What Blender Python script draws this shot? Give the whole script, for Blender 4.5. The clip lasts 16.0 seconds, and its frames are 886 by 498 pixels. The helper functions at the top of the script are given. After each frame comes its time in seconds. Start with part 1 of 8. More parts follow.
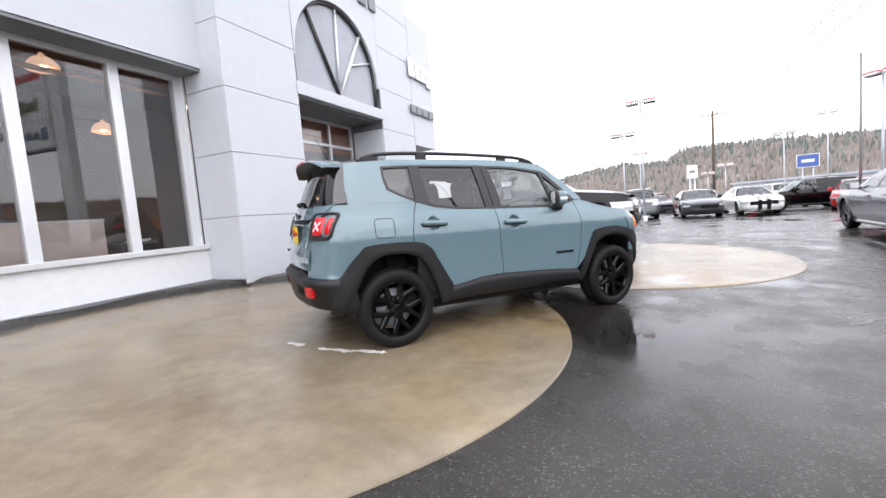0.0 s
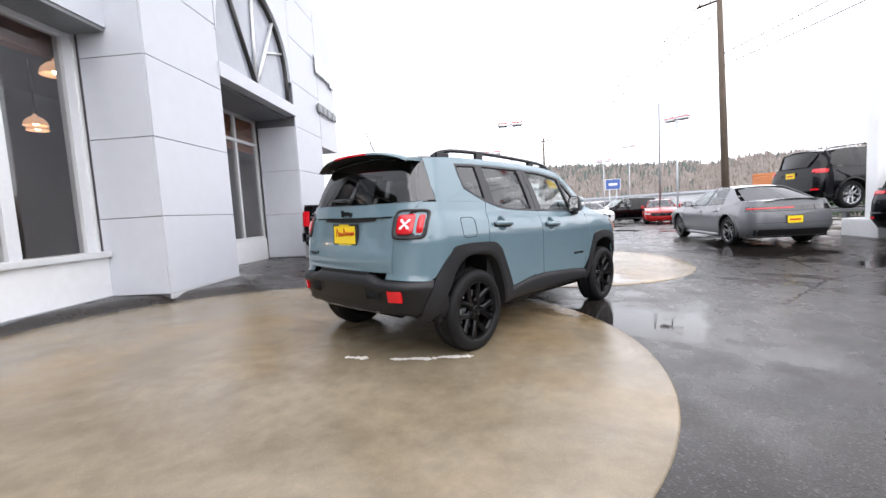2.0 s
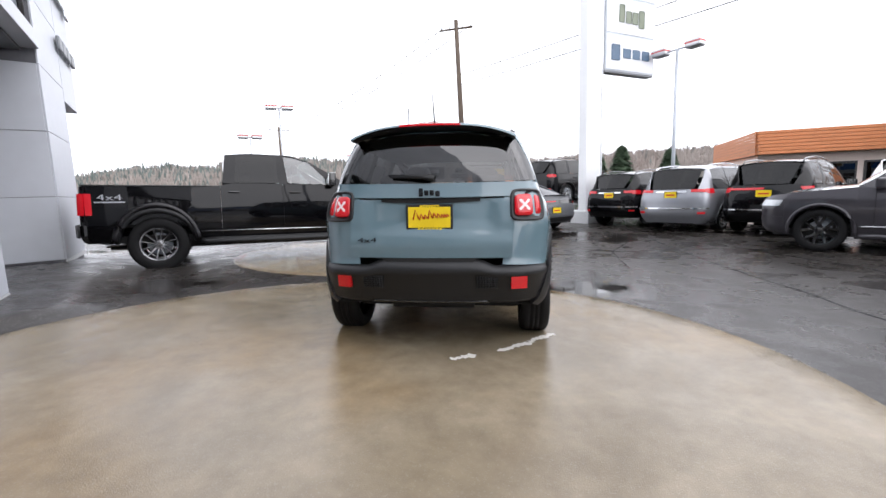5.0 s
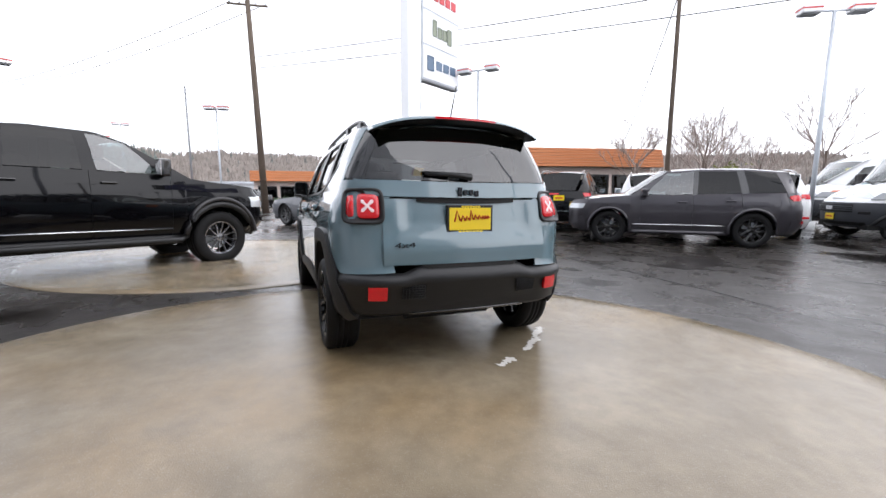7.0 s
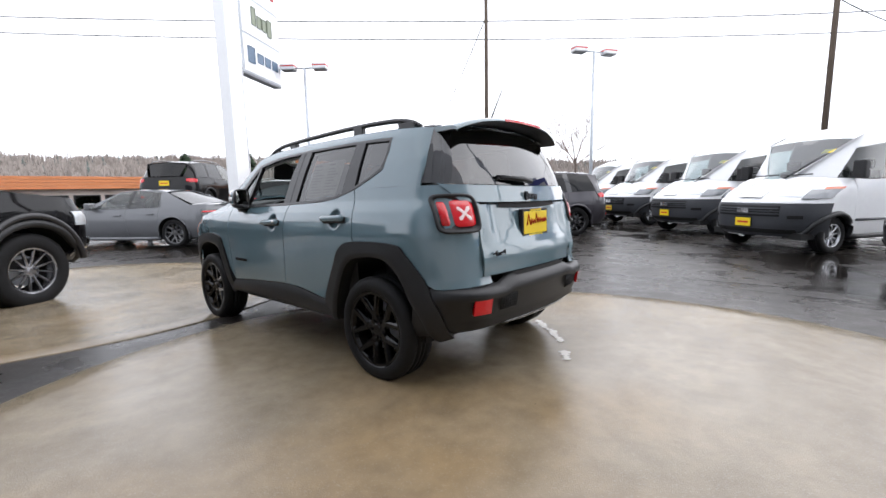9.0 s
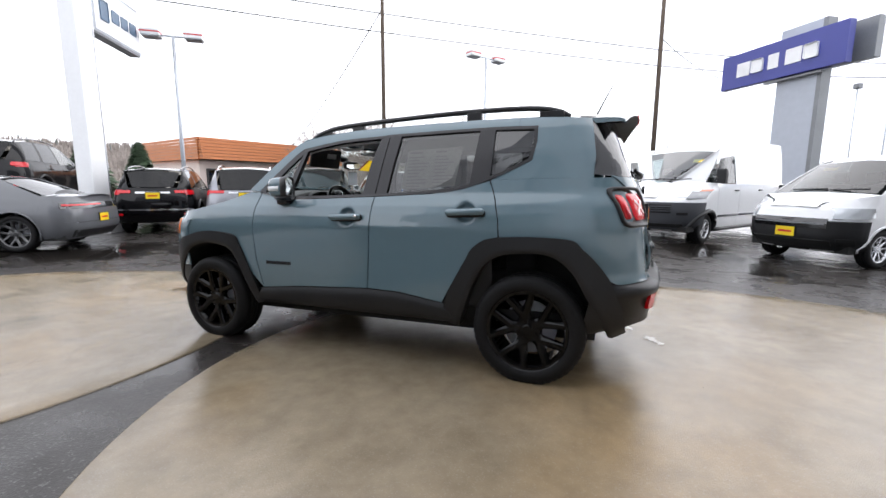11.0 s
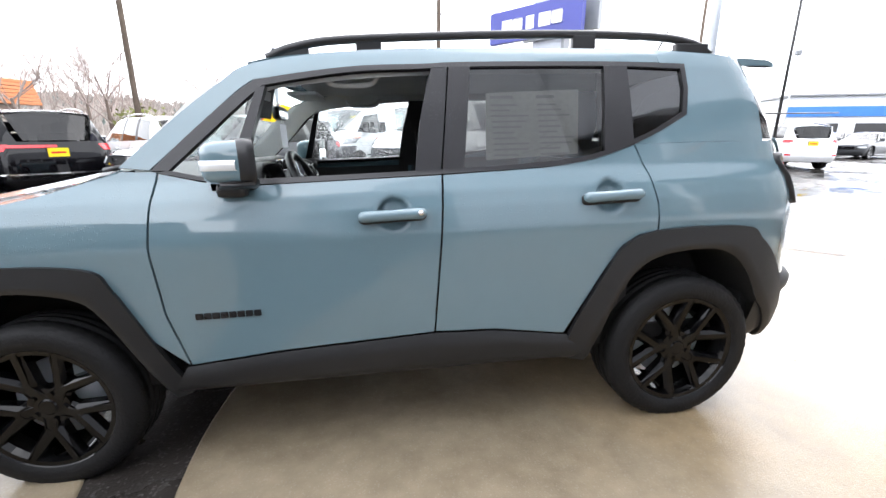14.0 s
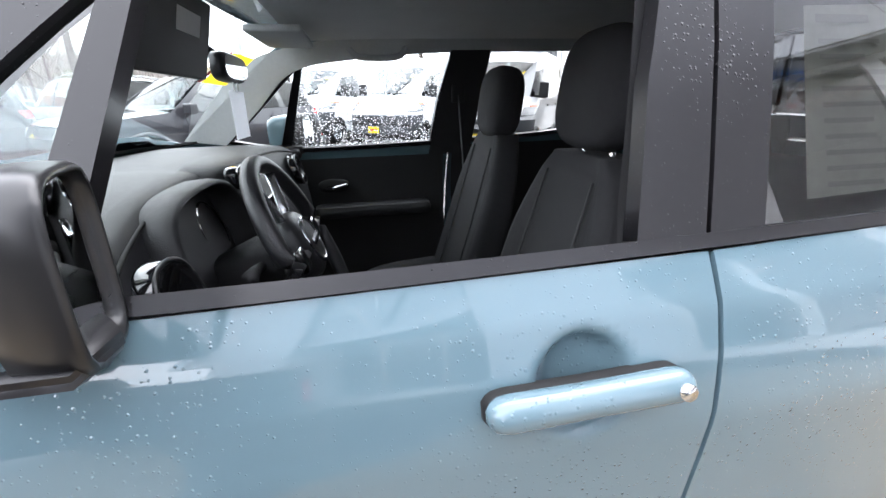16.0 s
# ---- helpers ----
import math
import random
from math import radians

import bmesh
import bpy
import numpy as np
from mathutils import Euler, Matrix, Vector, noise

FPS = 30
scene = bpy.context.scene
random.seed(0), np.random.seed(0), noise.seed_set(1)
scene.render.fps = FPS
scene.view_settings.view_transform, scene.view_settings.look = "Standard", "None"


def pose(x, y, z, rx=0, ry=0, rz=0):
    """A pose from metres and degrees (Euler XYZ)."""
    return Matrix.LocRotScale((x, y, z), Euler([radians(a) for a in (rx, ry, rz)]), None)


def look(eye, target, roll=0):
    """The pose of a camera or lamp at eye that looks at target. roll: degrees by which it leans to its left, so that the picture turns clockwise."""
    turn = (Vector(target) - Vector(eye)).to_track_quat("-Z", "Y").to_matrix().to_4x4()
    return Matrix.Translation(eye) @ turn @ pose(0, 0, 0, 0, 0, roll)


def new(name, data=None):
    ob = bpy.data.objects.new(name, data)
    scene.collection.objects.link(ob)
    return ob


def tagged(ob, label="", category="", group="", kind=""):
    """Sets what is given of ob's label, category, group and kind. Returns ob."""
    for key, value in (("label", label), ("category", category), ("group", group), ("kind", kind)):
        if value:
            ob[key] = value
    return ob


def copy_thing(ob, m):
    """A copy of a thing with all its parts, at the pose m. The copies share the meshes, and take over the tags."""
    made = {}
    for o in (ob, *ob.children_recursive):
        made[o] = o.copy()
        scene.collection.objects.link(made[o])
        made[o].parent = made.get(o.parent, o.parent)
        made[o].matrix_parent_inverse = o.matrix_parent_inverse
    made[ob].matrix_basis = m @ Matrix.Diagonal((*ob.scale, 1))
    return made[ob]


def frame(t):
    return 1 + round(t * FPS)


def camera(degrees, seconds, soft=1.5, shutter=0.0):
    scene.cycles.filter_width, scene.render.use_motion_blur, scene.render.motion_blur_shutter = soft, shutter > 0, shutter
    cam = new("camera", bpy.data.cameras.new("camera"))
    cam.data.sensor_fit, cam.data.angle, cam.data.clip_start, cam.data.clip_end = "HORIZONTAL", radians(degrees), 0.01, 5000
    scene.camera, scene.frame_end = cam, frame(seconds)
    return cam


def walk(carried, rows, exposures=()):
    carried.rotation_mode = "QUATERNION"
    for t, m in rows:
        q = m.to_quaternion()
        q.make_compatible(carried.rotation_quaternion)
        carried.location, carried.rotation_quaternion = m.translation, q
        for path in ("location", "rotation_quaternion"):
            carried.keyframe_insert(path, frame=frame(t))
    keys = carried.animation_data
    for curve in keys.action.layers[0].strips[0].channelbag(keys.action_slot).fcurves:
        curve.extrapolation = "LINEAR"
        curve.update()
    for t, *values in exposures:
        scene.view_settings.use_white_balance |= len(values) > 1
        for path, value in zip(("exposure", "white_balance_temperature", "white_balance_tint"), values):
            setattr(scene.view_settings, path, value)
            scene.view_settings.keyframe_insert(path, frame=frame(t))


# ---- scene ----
cam = camera(92.00, 16.0)
PATH = [
    (0, (-2.450, -4.329, 1.104), (-1.583, -2.535, 0.931), -4.61),
    (0.5, (-2.853, -4.077, 1.131), (-1.884, -2.335, 0.975), -4.07),
    (1, (-3.278, -3.828, 1.157), (-2.090, -2.228, 0.979), -4.74),
    (1.5, (-3.617, -3.469, 1.164), (-2.358, -1.928, 0.964), -4.82),
    (2, (-3.959, -3.146, 1.145), (-2.522, -1.766, 0.970), -3.33),
    (2.5, (-4.256, -2.762, 1.143), (-2.699, -1.526, 0.921), -2.49),
    (3, (-4.489, -2.344, 1.150), (-2.834, -1.247, 0.912), -1.42),
    (3.5, (-4.727, -1.934, 1.172), (-2.911, -1.125, 0.956), -2.22),
    (3.7, (-4.775, -1.754, 1.163), (-2.932, -1.011, 0.933), -2.08),
    (5.8, (-4.947, 0.176, 1.180), (-2.972, 0.007, 0.915), -1.79),
    (6, (-4.927, 0.357, 1.203), (-2.968, 0.063, 0.931), -1.67),
    (6.5, (-4.714, 0.772, 1.194), (-2.805, 0.267, 0.874), -1.63),
    (7, (-4.510, 1.148, 1.201), (-2.665, 0.430, 0.916), 0.11),
    (7.5, (-4.271, 1.533, 1.211), (-2.561, 0.536, 0.926), 0.78),
    (8, (-3.955, 1.866, 1.217), (-2.325, 0.757, 0.879), -1.04),
    (8.5, (-3.673, 2.209, 1.214), (-2.209, 0.875, 0.937), -1.19),
    (8.7, (-3.573, 2.334, 1.225), (-2.169, 0.935, 0.952), -1.04),
    (10.8, (-1.947, 3.250, 1.221), (-1.073, 1.475, 0.924), -0.56),
    (11, (-1.789, 3.297, 1.201), (-1.013, 1.477, 0.906), 0.26),
    (11.5, (-1.411, 3.384, 1.210), (-0.855, 1.495, 0.863), -0.41),
    (12, (-1.031, 3.329, 1.199), (-0.668, 1.408, 0.775), 1.18),
    (12.5, (-0.679, 3.242, 1.198), (-0.557, 1.303, 0.724), 1.03),
    (13, (-0.370, 3.061, 1.240), (-0.390, 1.123, 0.747), -0.92),
    (13.5, (-0.177, 2.750, 1.265), (-0.190, 0.813, 0.767), -0.27),
    (14, (-0.021, 2.435, 1.277), (-0.259, 0.520, 0.752), 0.14),
    (14.5, (0.080, 2.109, 1.298), (-0.128, 0.201, 0.736), -2.50),
    (15, (0.082, 1.776, 1.332), (-0.060, -0.144, 0.789), -2.11),
    (15.2, (0.126, 1.644, 1.326), (-0.070, -0.254, 0.727), -0.64),
    (15.5, (0.180, 1.470, 1.311), (-0.125, -0.400, 0.671), 1.01),
    (15.6, (0.193, 1.426, 1.313), (-0.125, -0.434, 0.650), 0.51),
    (16, (0.210, 1.248, 1.307), (-0.123, -0.605, 0.633), 0.24),
]
EXPOSURES = [(0.0, 0.92, 6420, 14), (3.5, 0.84, 6420, 14), (6.0, 0.71, 6320, 14), (8.5, 0.71, 6320, 13), (11.0, 0.79, 6380, 13), (12.0, 0.96, 6380, 13), (13.0, 1.46, 6380, 12), (14.0, 1.85, 6350, 12), (14.5, 2.0, 6320, 13), (15.0, 2.15, 6300, 14), (16.0, 2.4, 6250, 14)]
walk(cam, [(t, look(eye, target, roll)) for t, eye, target, roll in PATH], EXPOSURES)


# ---------- world, light, exposure ----------
world = bpy.data.worlds.new("overcast_sky")
scene.world = world
world.use_nodes = True
_n, _l = world.node_tree.nodes, world.node_tree.links
_bg = _n["Background"]
_sky = _n.new("ShaderNodeTexSky")
_sky.sky_type = "NISHITA"
_sky.sun_disc = False
_sky.sun_elevation, _sky.sun_rotation = radians(42), radians(150)
_cl = _n.new("ShaderNodeTexNoise")
_cl.inputs["Scale"].default_value, _cl.inputs["Detail"].default_value = 2.2, 5.0
_ramp = _n.new("ShaderNodeValToRGB")
_ramp.color_ramp.elements[0].position, _ramp.color_ramp.elements[0].color = 0.30, (8.4, 8.8, 9.5, 1)
_ramp.color_ramp.elements[1].position, _ramp.color_ramp.elements[1].color = 0.62, (12.0, 12.2, 12.5, 1)
_mix = _n.new("ShaderNodeMixRGB")
_mix.inputs[0].default_value = 0.93
_l.new(_cl.outputs["Fac"], _ramp.inputs["Fac"])
_l.new(_sky.outputs["Color"], _mix.inputs[1])
_l.new(_ramp.outputs["Color"], _mix.inputs[2])
_l.new(_mix.outputs[0], _bg.inputs["Color"])
_bg.inputs["Strength"].default_value = 0.115
sun = new("sun", bpy.data.lights.new("sun", "SUN"))
sun.data.energy, sun.data.angle, sun.data.color = 1.1, radians(90), (1.0, 0.97, 0.93)
sun.matrix_world = pose(0, 0, 20, 48, 0, 150 - 180)


# ---------- materials ----------
def mat(name, color, rough=0.5, metal=0.0, var=0.12, scale=6.0, bump=0.0, bump_scale=60.0, coat=0.0, emit=None, rough_var=0.0):
    """Principled surface with colour variation at two scales, roughness variation and fine relief."""
    m = bpy.data.materials.new(name)
    m.use_nodes = True
    n, l = m.node_tree.nodes, m.node_tree.links
    b = n["Principled BSDF"]
    b.inputs["Roughness"].default_value = rough
    b.inputs["Metallic"].default_value = metal
    b.inputs["Coat Weight"].default_value = coat
    b.inputs["Coat Roughness"].default_value = 0.03
    tc = n.new("ShaderNodeTexCoord")
    big = n.new("ShaderNodeTexNoise")
    big.inputs["Scale"].default_value, big.inputs["Detail"].default_value = scale * 0.25, 3.0
    small = n.new("ShaderNodeTexNoise")
    small.inputs["Scale"].default_value, small.inputs["Detail"].default_value = scale * 4, 4.0
    l.new(tc.outputs["Object"], big.inputs["Vector"])
    l.new(tc.outputs["Object"], small.inputs["Vector"])
    add = n.new("ShaderNodeMath")
    add.operation = "ADD"
    l.new(big.outputs["Fac"], add.inputs[0])
    l.new(small.outputs["Fac"], add.inputs[1])
    mr = n.new("ShaderNodeMapRange")
    mr.inputs["From Min"].default_value, mr.inputs["From Max"].default_value = 0.6, 1.4
    mr.inputs["To Min"].default_value, mr.inputs["To Max"].default_value = 1 - var, 1 + var
    l.new(add.outputs[0], mr.inputs["Value"])
    vm = n.new("ShaderNodeVectorMath")
    vm.operation = "SCALE"
    vm.inputs[0].default_value = color
    l.new(mr.outputs[0], vm.inputs["Scale"])
    l.new(vm.outputs[0], b.inputs["Base Color"])
    if rough_var:
        rr = n.new("ShaderNodeMapRange")
        rr.inputs["From Min"].default_value, rr.inputs["From Max"].default_value = 0.3, 0.7
        rr.inputs["To Min"].default_value, rr.inputs["To Max"].default_value = max(0.02, rough - rough_var), rough + rough_var
        l.new(big.outputs["Fac"], rr.inputs["Value"])
        l.new(rr.outputs[0], b.inputs["Roughness"])
    if bump:
        bn = n.new("ShaderNodeTexNoise")
        bn.inputs["Scale"].default_value, bn.inputs["Detail"].default_value = bump_scale, 3.0
        l.new(tc.outputs["Object"], bn.inputs["Vector"])
        bp = n.new("ShaderNodeBump")
        bp.inputs["Strength"].default_value, bp.inputs["Distance"].default_value = bump, 0.01
        l.new(bn.outputs["Fac"], bp.inputs["Height"])
        l.new(bp.outputs[0], b.inputs["Normal"])
    if emit:
        b.inputs["Emission Color"].default_value = (*emit[0], 1)
        b.inputs["Emission Strength"].default_value = emit[1]
    return m


def add_drops(m, scale=140.0, strength=0.35, cut=0.16, spread=(0.42, 0.68)):
    """Beads of rain on a painted or plastic surface, as relief."""
    n, l = m.node_tree.nodes, m.node_tree.links
    b = n["Principled BSDF"]
    tc = n.new("ShaderNodeTexCoord")
    vo = n.new("ShaderNodeTexVoronoi")
    vo.inputs["Scale"].default_value = scale
    l.new(tc.outputs["Object"], vo.inputs["Vector"])
    patch = n.new("ShaderNodeTexNoise")
    patch.inputs["Scale"].default_value, patch.inputs["Detail"].default_value = 5.0, 4.0
    l.new(tc.outputs["Object"], patch.inputs["Vector"])
    lim = n.new("ShaderNodeMapRange")
    lim.inputs["From Min"].default_value, lim.inputs["From Max"].default_value = spread
    lim.inputs["To Min"].default_value, lim.inputs["To Max"].default_value = 0.0, cut * 2.2
    l.new(patch.outputs["Fac"], lim.inputs["Value"])
    sub = n.new("ShaderNodeMath")
    sub.operation = "SUBTRACT"
    sub.use_clamp = True
    size, sepc = n.new("ShaderNodeMath"), n.new("ShaderNodeSeparateColor")
    size.operation = "MULTIPLY"
    l.new(vo.outputs["Color"], sepc.inputs[0])
    l.new(sepc.outputs[0], size.inputs[0])
    l.new(lim.outputs[0], size.inputs[1])
    l.new(size.outputs[0], sub.inputs[0])
    l.new(vo.outputs["Distance"], sub.inputs[1])
    bp = n.new("ShaderNodeBump")
    bp.inputs["Strength"].default_value, bp.inputs["Distance"].default_value = strength, 0.006
    l.new(sub.outputs[0], bp.inputs["Height"])
    l.new(bp.outputs[0], b.inputs["Coat Normal"])
    l.new(bp.outputs[0], b.inputs["Normal"])
    return m


def glass(name, tint, clear, rough=0.0, ior=1.8):
    """Thin pane: see-through by its tint, with a Fresnel reflection."""
    m = bpy.data.materials.new(name)
    m.use_nodes = True
    n, l = m.node_tree.nodes, m.node_tree.links
    n.remove(n["Principled BSDF"])
    tr, gl, mx, fr = (n.new("ShaderNodeBsdf" + k) for k in ("Transparent", "Glossy")), None, n.new("ShaderNodeMixShader"), n.new("ShaderNodeLayerWeight")
    tr, gl = tuple(tr)
    tr.inputs["Color"].default_value = (tint[0] * clear, tint[1] * clear, tint[2] * clear, 1)
    gl.inputs["Roughness"].default_value = rough
    fr.inputs["Blend"].default_value = 0.5
    f0 = ((ior - 1) / (ior + 1)) ** 2
    pw, ma = n.new("ShaderNodeMath"), n.new("ShaderNodeMath")
    pw.operation, ma.operation = "POWER", "MULTIPLY_ADD"
    pw.inputs[1].default_value, ma.inputs[1].default_value, ma.inputs[2].default_value = 4.0, 0.95 - f0, f0
    l.new(fr.outputs["Facing"], pw.inputs[0])
    l.new(pw.outputs[0], ma.inputs[0])
    l.new(ma.outputs[0], mx.inputs[0])
    l.new(tr.outputs[0], mx.inputs[1])
    l.new(gl.outputs[0], mx.inputs[2])
    l.new(mx.outputs[0], n["Material Output"].inputs["Surface"])
    return m


def wet_ground(name, dark, light, puddle, grain_scale, speck, rough_dry, rough_wet, wet_scale, bump, warm=None):
    """Wet paving: two-scale stains, aggregate specks, and smooth films of water where it pools."""
    m = bpy.data.materials.new(name)
    m.use_nodes = True
    n, l = m.node_tree.nodes, m.node_tree.links
    b = n["Principled BSDF"]
    tc = n.new("ShaderNodeTexCoord")

    def noise_node(scale, detail=4.0, rough=0.55, dist=0.0):
        t = n.new("ShaderNodeTexNoise")
        t.inputs["Scale"].default_value, t.inputs["Detail"].default_value = scale, detail
        t.inputs["Roughness"].default_value, t.inputs["Distortion"].default_value = rough, dist
        l.new(tc.outputs["Object"], t.inputs["Vector"])
        return t

    def remap(sock, a, c, lo, hi):
        r = n.new("ShaderNodeMapRange")
        for k, v in zip(("From Min", "From Max", "To Min", "To Max"), (a, c, lo, hi)):
            r.inputs[k].default_value = v
        l.new(sock, r.inputs["Value"])
        return r.outputs[0]

    def mix(fac, a, c):
        x = n.new("ShaderNodeMixRGB")
        for sock, v in ((x.inputs[0], fac), (x.inputs[1], a), (x.inputs[2], c)):
            if isinstance(v, (tuple, float)):
                sock.default_value = v if isinstance(v, float) else (*v, 1)
            else:
                l.new(v, sock)
        return x.outputs[0]

    stain = noise_node(0.9, 6.0, 0.6, 0.6)
    fine = noise_node(7.0, 5.0, 0.65)
    col = mix(remap(stain.outputs["Fac"], 0.32, 0.68, 0.0, 1.0), dark, light)
    if warm:
        col = mix(remap(noise_node(0.45, 3.0).outputs["Fac"], 0.48, 0.66, 0.0, 0.75), col, warm)
    col = mix(remap(fine.outputs["Fac"], 0.35, 0.7, 0.0, 0.35), col, tuple(c * 0.55 for c in dark))
    grain = n.new("ShaderNodeTexVoronoi")
    grain.inputs["Scale"].default_value = grain_scale
    l.new(tc.outputs["Object"], grain.inputs["Vector"])
    sep = n.new("ShaderNodeSeparateColor")
    l.new(grain.outputs["Color"], sep.inputs[0])
    col = mix(remap(sep.outputs[0], 0.86, 0.97, 0.0, speck), col, (0.55, 0.55, 0.53))
    wet = noise_node(wet_scale, 5.0, 0.55, 0.3)
    film = remap(wet.outputs["Fac"], puddle - 0.05, puddle + 0.06, 0.0, 1.0)
    col = mix(film, col, mix(0.55, col, (0.0, 0.0, 0.0)))
    l.new(col, b.inputs["Base Color"])
    rn = noise_node(2.3, 4.0)
    base_r = remap(rn.outputs["Fac"], 0.35, 0.65, rough_wet, rough_dry)
    x = n.new("ShaderNodeMix")
    l.new(film, x.inputs[0])
    l.new(base_r, x.inputs[2])
    x.inputs[3].default_value = 0.03
    l.new(x.outputs[0], b.inputs["Roughness"])
    bp = n.new("ShaderNodeBump")
    bp.inputs["Distance"].default_value = 0.012
    l.new(remap(film, 0.0, 1.0, bump, 0.0), bp.inputs["Strength"])
    hgt = n.new("ShaderNodeMath")
    hgt.operation = "ADD"
    l.new(grain.outputs["Distance"], hgt.inputs[0])
    l.new(noise_node(grain_scale * 0.5, 3.0).outputs["Fac"], hgt.inputs[1])
    l.new(hgt.outputs[0], bp.inputs["Height"])
    l.new(bp.outputs[0], b.inputs["Normal"])
    b.inputs["IOR"].default_value = 1.42
    return m


ASPHALT = wet_ground("wet_asphalt", (0.0222, 0.0192, 0.0172), (0.0400, 0.0350, 0.0315), 0.575, 110.0, 0.10, 0.40, 0.20, 0.36, 0.10)
CONCRETE = wet_ground("wet_concrete", (0.182, 0.146, 0.097), (0.300, 0.249, 0.177), 0.66, 160.0, 0.06, 0.26, 0.08, 0.5, 0.10, (0.25, 0.170, 0.083))
TAR = mat("crack_sealant", (0.012, 0.012, 0.013), 0.2, 0, 0.2, 20)
ASPHALT.node_tree.nodes["Principled BSDF"].inputs["IOR"].default_value = 1.34
SPILL = mat("dried_paint_spill", (0.62, 0.60, 0.56), 0.5, 0, 0.2, 20)
PANEL = mat("painted_metal_panel", (0.545, 0.565, 0.605), 0.38, 0.0, 0.04, 1.2, rough_var=0.06)
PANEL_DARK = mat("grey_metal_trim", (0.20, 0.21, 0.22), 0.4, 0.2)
JOINT = mat("panel_joint", (0.16, 0.16, 0.175), 0.7)
WHITEWALL = mat("white_painted_wall", (0.74, 0.75, 0.76), 0.6, 0, 0.06, 2.0, 0.05)
FRAME = mat("aluminium_frame", (0.70, 0.71, 0.72), 0.35, 0.35, 0.05)
BRONZE = mat("dark_mullion", (0.035, 0.034, 0.034), 0.35, 0.3)
SHOPGLASS = glass("shop_glass", (0.92, 0.92, 0.92), 0.95, 0.0, 1.75)
ARCHGLASS = mat("grey_arch_pane", (0.33, 0.35, 0.39), 0.12, 0.0, 0.1, 0.8)
WOOD = mat("brown_soffit_boards", (0.34, 0.14, 0.07), 0.5, 0, 0.3, 8)
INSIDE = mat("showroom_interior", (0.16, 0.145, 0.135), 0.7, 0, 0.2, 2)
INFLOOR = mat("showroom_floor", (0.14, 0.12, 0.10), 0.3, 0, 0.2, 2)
BEIGE = mat("beige_partition", (0.70, 0.60, 0.54), 0.6, 0, 0.08, 4)
LAMPGLOW = mat("lit_pendant_shade", (0.62, 0.36, 0.22), 0.3, 0.3, 0.1, 8, emit=((1.0, 0.58, 0.34), 0.45))
RUBBER = mat("tyre_rubber", (0.009, 0.009, 0.0095), 0.6, 0, 0.2, 14, 0.25, 90)
BLACKGLOSS = mat("gloss_black", (0.008, 0.008, 0.009), 0.08, 0.0, 0.1, coat=1.0)
PLASTIC = mat("charcoal_plastic", (0.0115, 0.0118, 0.013), 0.46, 0, 0.12, 20, 0.06, 400)
for _m, _v in ((RUBBER, 0.2), (PLASTIC, 0.4)):
    _m.node_tree.nodes["Principled BSDF"].inputs["Specular IOR Level"].default_value = _v
DARK = mat("dark_cavity", (0.006, 0.006, 0.006), 0.8)
CHROME = mat("chrome", (0.72, 0.73, 0.75), 0.12, 1.0, 0.04)
SILVERRIM = mat("silver_rim", (0.55, 0.56, 0.58), 0.25, 0.9, 0.05)
TINT = glass("tinted_car_glass", (0.04, 0.042, 0.046), 0.5, 0.0, 1.5)
CLEARG = glass("clear_car_glass", (0.80, 0.86, 0.84), 0.92)
SIDEGLASS = glass("reflecting_side_glass", (0.80, 0.86, 0.85), 0.95, 0.0, 2.3)


def rain_on_glass(m, scale, share, cover):
    """Small whitish drops that blur what lies behind a pane."""
    n, l = m.node_tree.nodes, m.node_tree.links
    out = n["Material Output"]
    under = out.inputs["Surface"].links[0].from_socket
    tc, vo, cut, mul, tr, mx = (n.new("ShaderNode" + k) for k in ("TexCoord", "TexVoronoi", "MapRange", "Math", "BsdfTranslucent", "MixShader"))
    vo.inputs["Scale"].default_value = scale
    l.new(tc.outputs["Object"], vo.inputs["Vector"])
    for k, v in zip(("From Min", "From Max", "To Min", "To Max"), (cover, cover * 0.6, 0.0, 1.0)):
        cut.inputs[k].default_value = v
    l.new(vo.outputs["Distance"], cut.inputs["Value"])
    mul.operation = "MULTIPLY"
    mul.inputs[1].default_value = share
    l.new(cut.outputs[0], mul.inputs[0])
    tr.inputs["Color"].default_value = (0.85, 0.88, 0.9, 1)
    l.new(mul.outputs[0], mx.inputs[0])
    l.new(under, mx.inputs[1])
    l.new(tr.outputs[0], mx.inputs[2])
    l.new(mx.outputs[0], out.inputs["Surface"])


rain_on_glass(SIDEGLASS, 120.0, 0.45, 0.40)
CABGLASS = glass("green_tinted_glass", (0.50, 0.64, 0.65), 0.8, 0.0, 2.4)
REDLENS = mat("red_lamp_lens", (0.62, 0.006, 0.012), 0.2, 0, 0.15, 30, coat=0.4)
REDLIT = mat("lit_red_lamp", (0.40, 0.004, 0.008), 0.15, 0, 0.1, 30, coat=0.5, emit=((1.0, 0.012, 0.03), 0.13))
HEADL = mat("headlamp_lens", (0.55, 0.58, 0.60), 0.08, 0.3, 0.2, 30, coat=1.0)
AMBER = mat("amber_lamp_lens", (0.85, 0.20, 0.01), 0.15, 0, 0.1, 30, coat=1.0)
YELLOW = mat("yellow_plate", (0.85, 0.62, 0.01), 0.4, 0, 0.05)
REDINK = mat("red_print", (0.55, 0.02, 0.015), 0.5)
WHITEINK = mat("white_print", (0.80, 0.80, 0.80), 0.5)
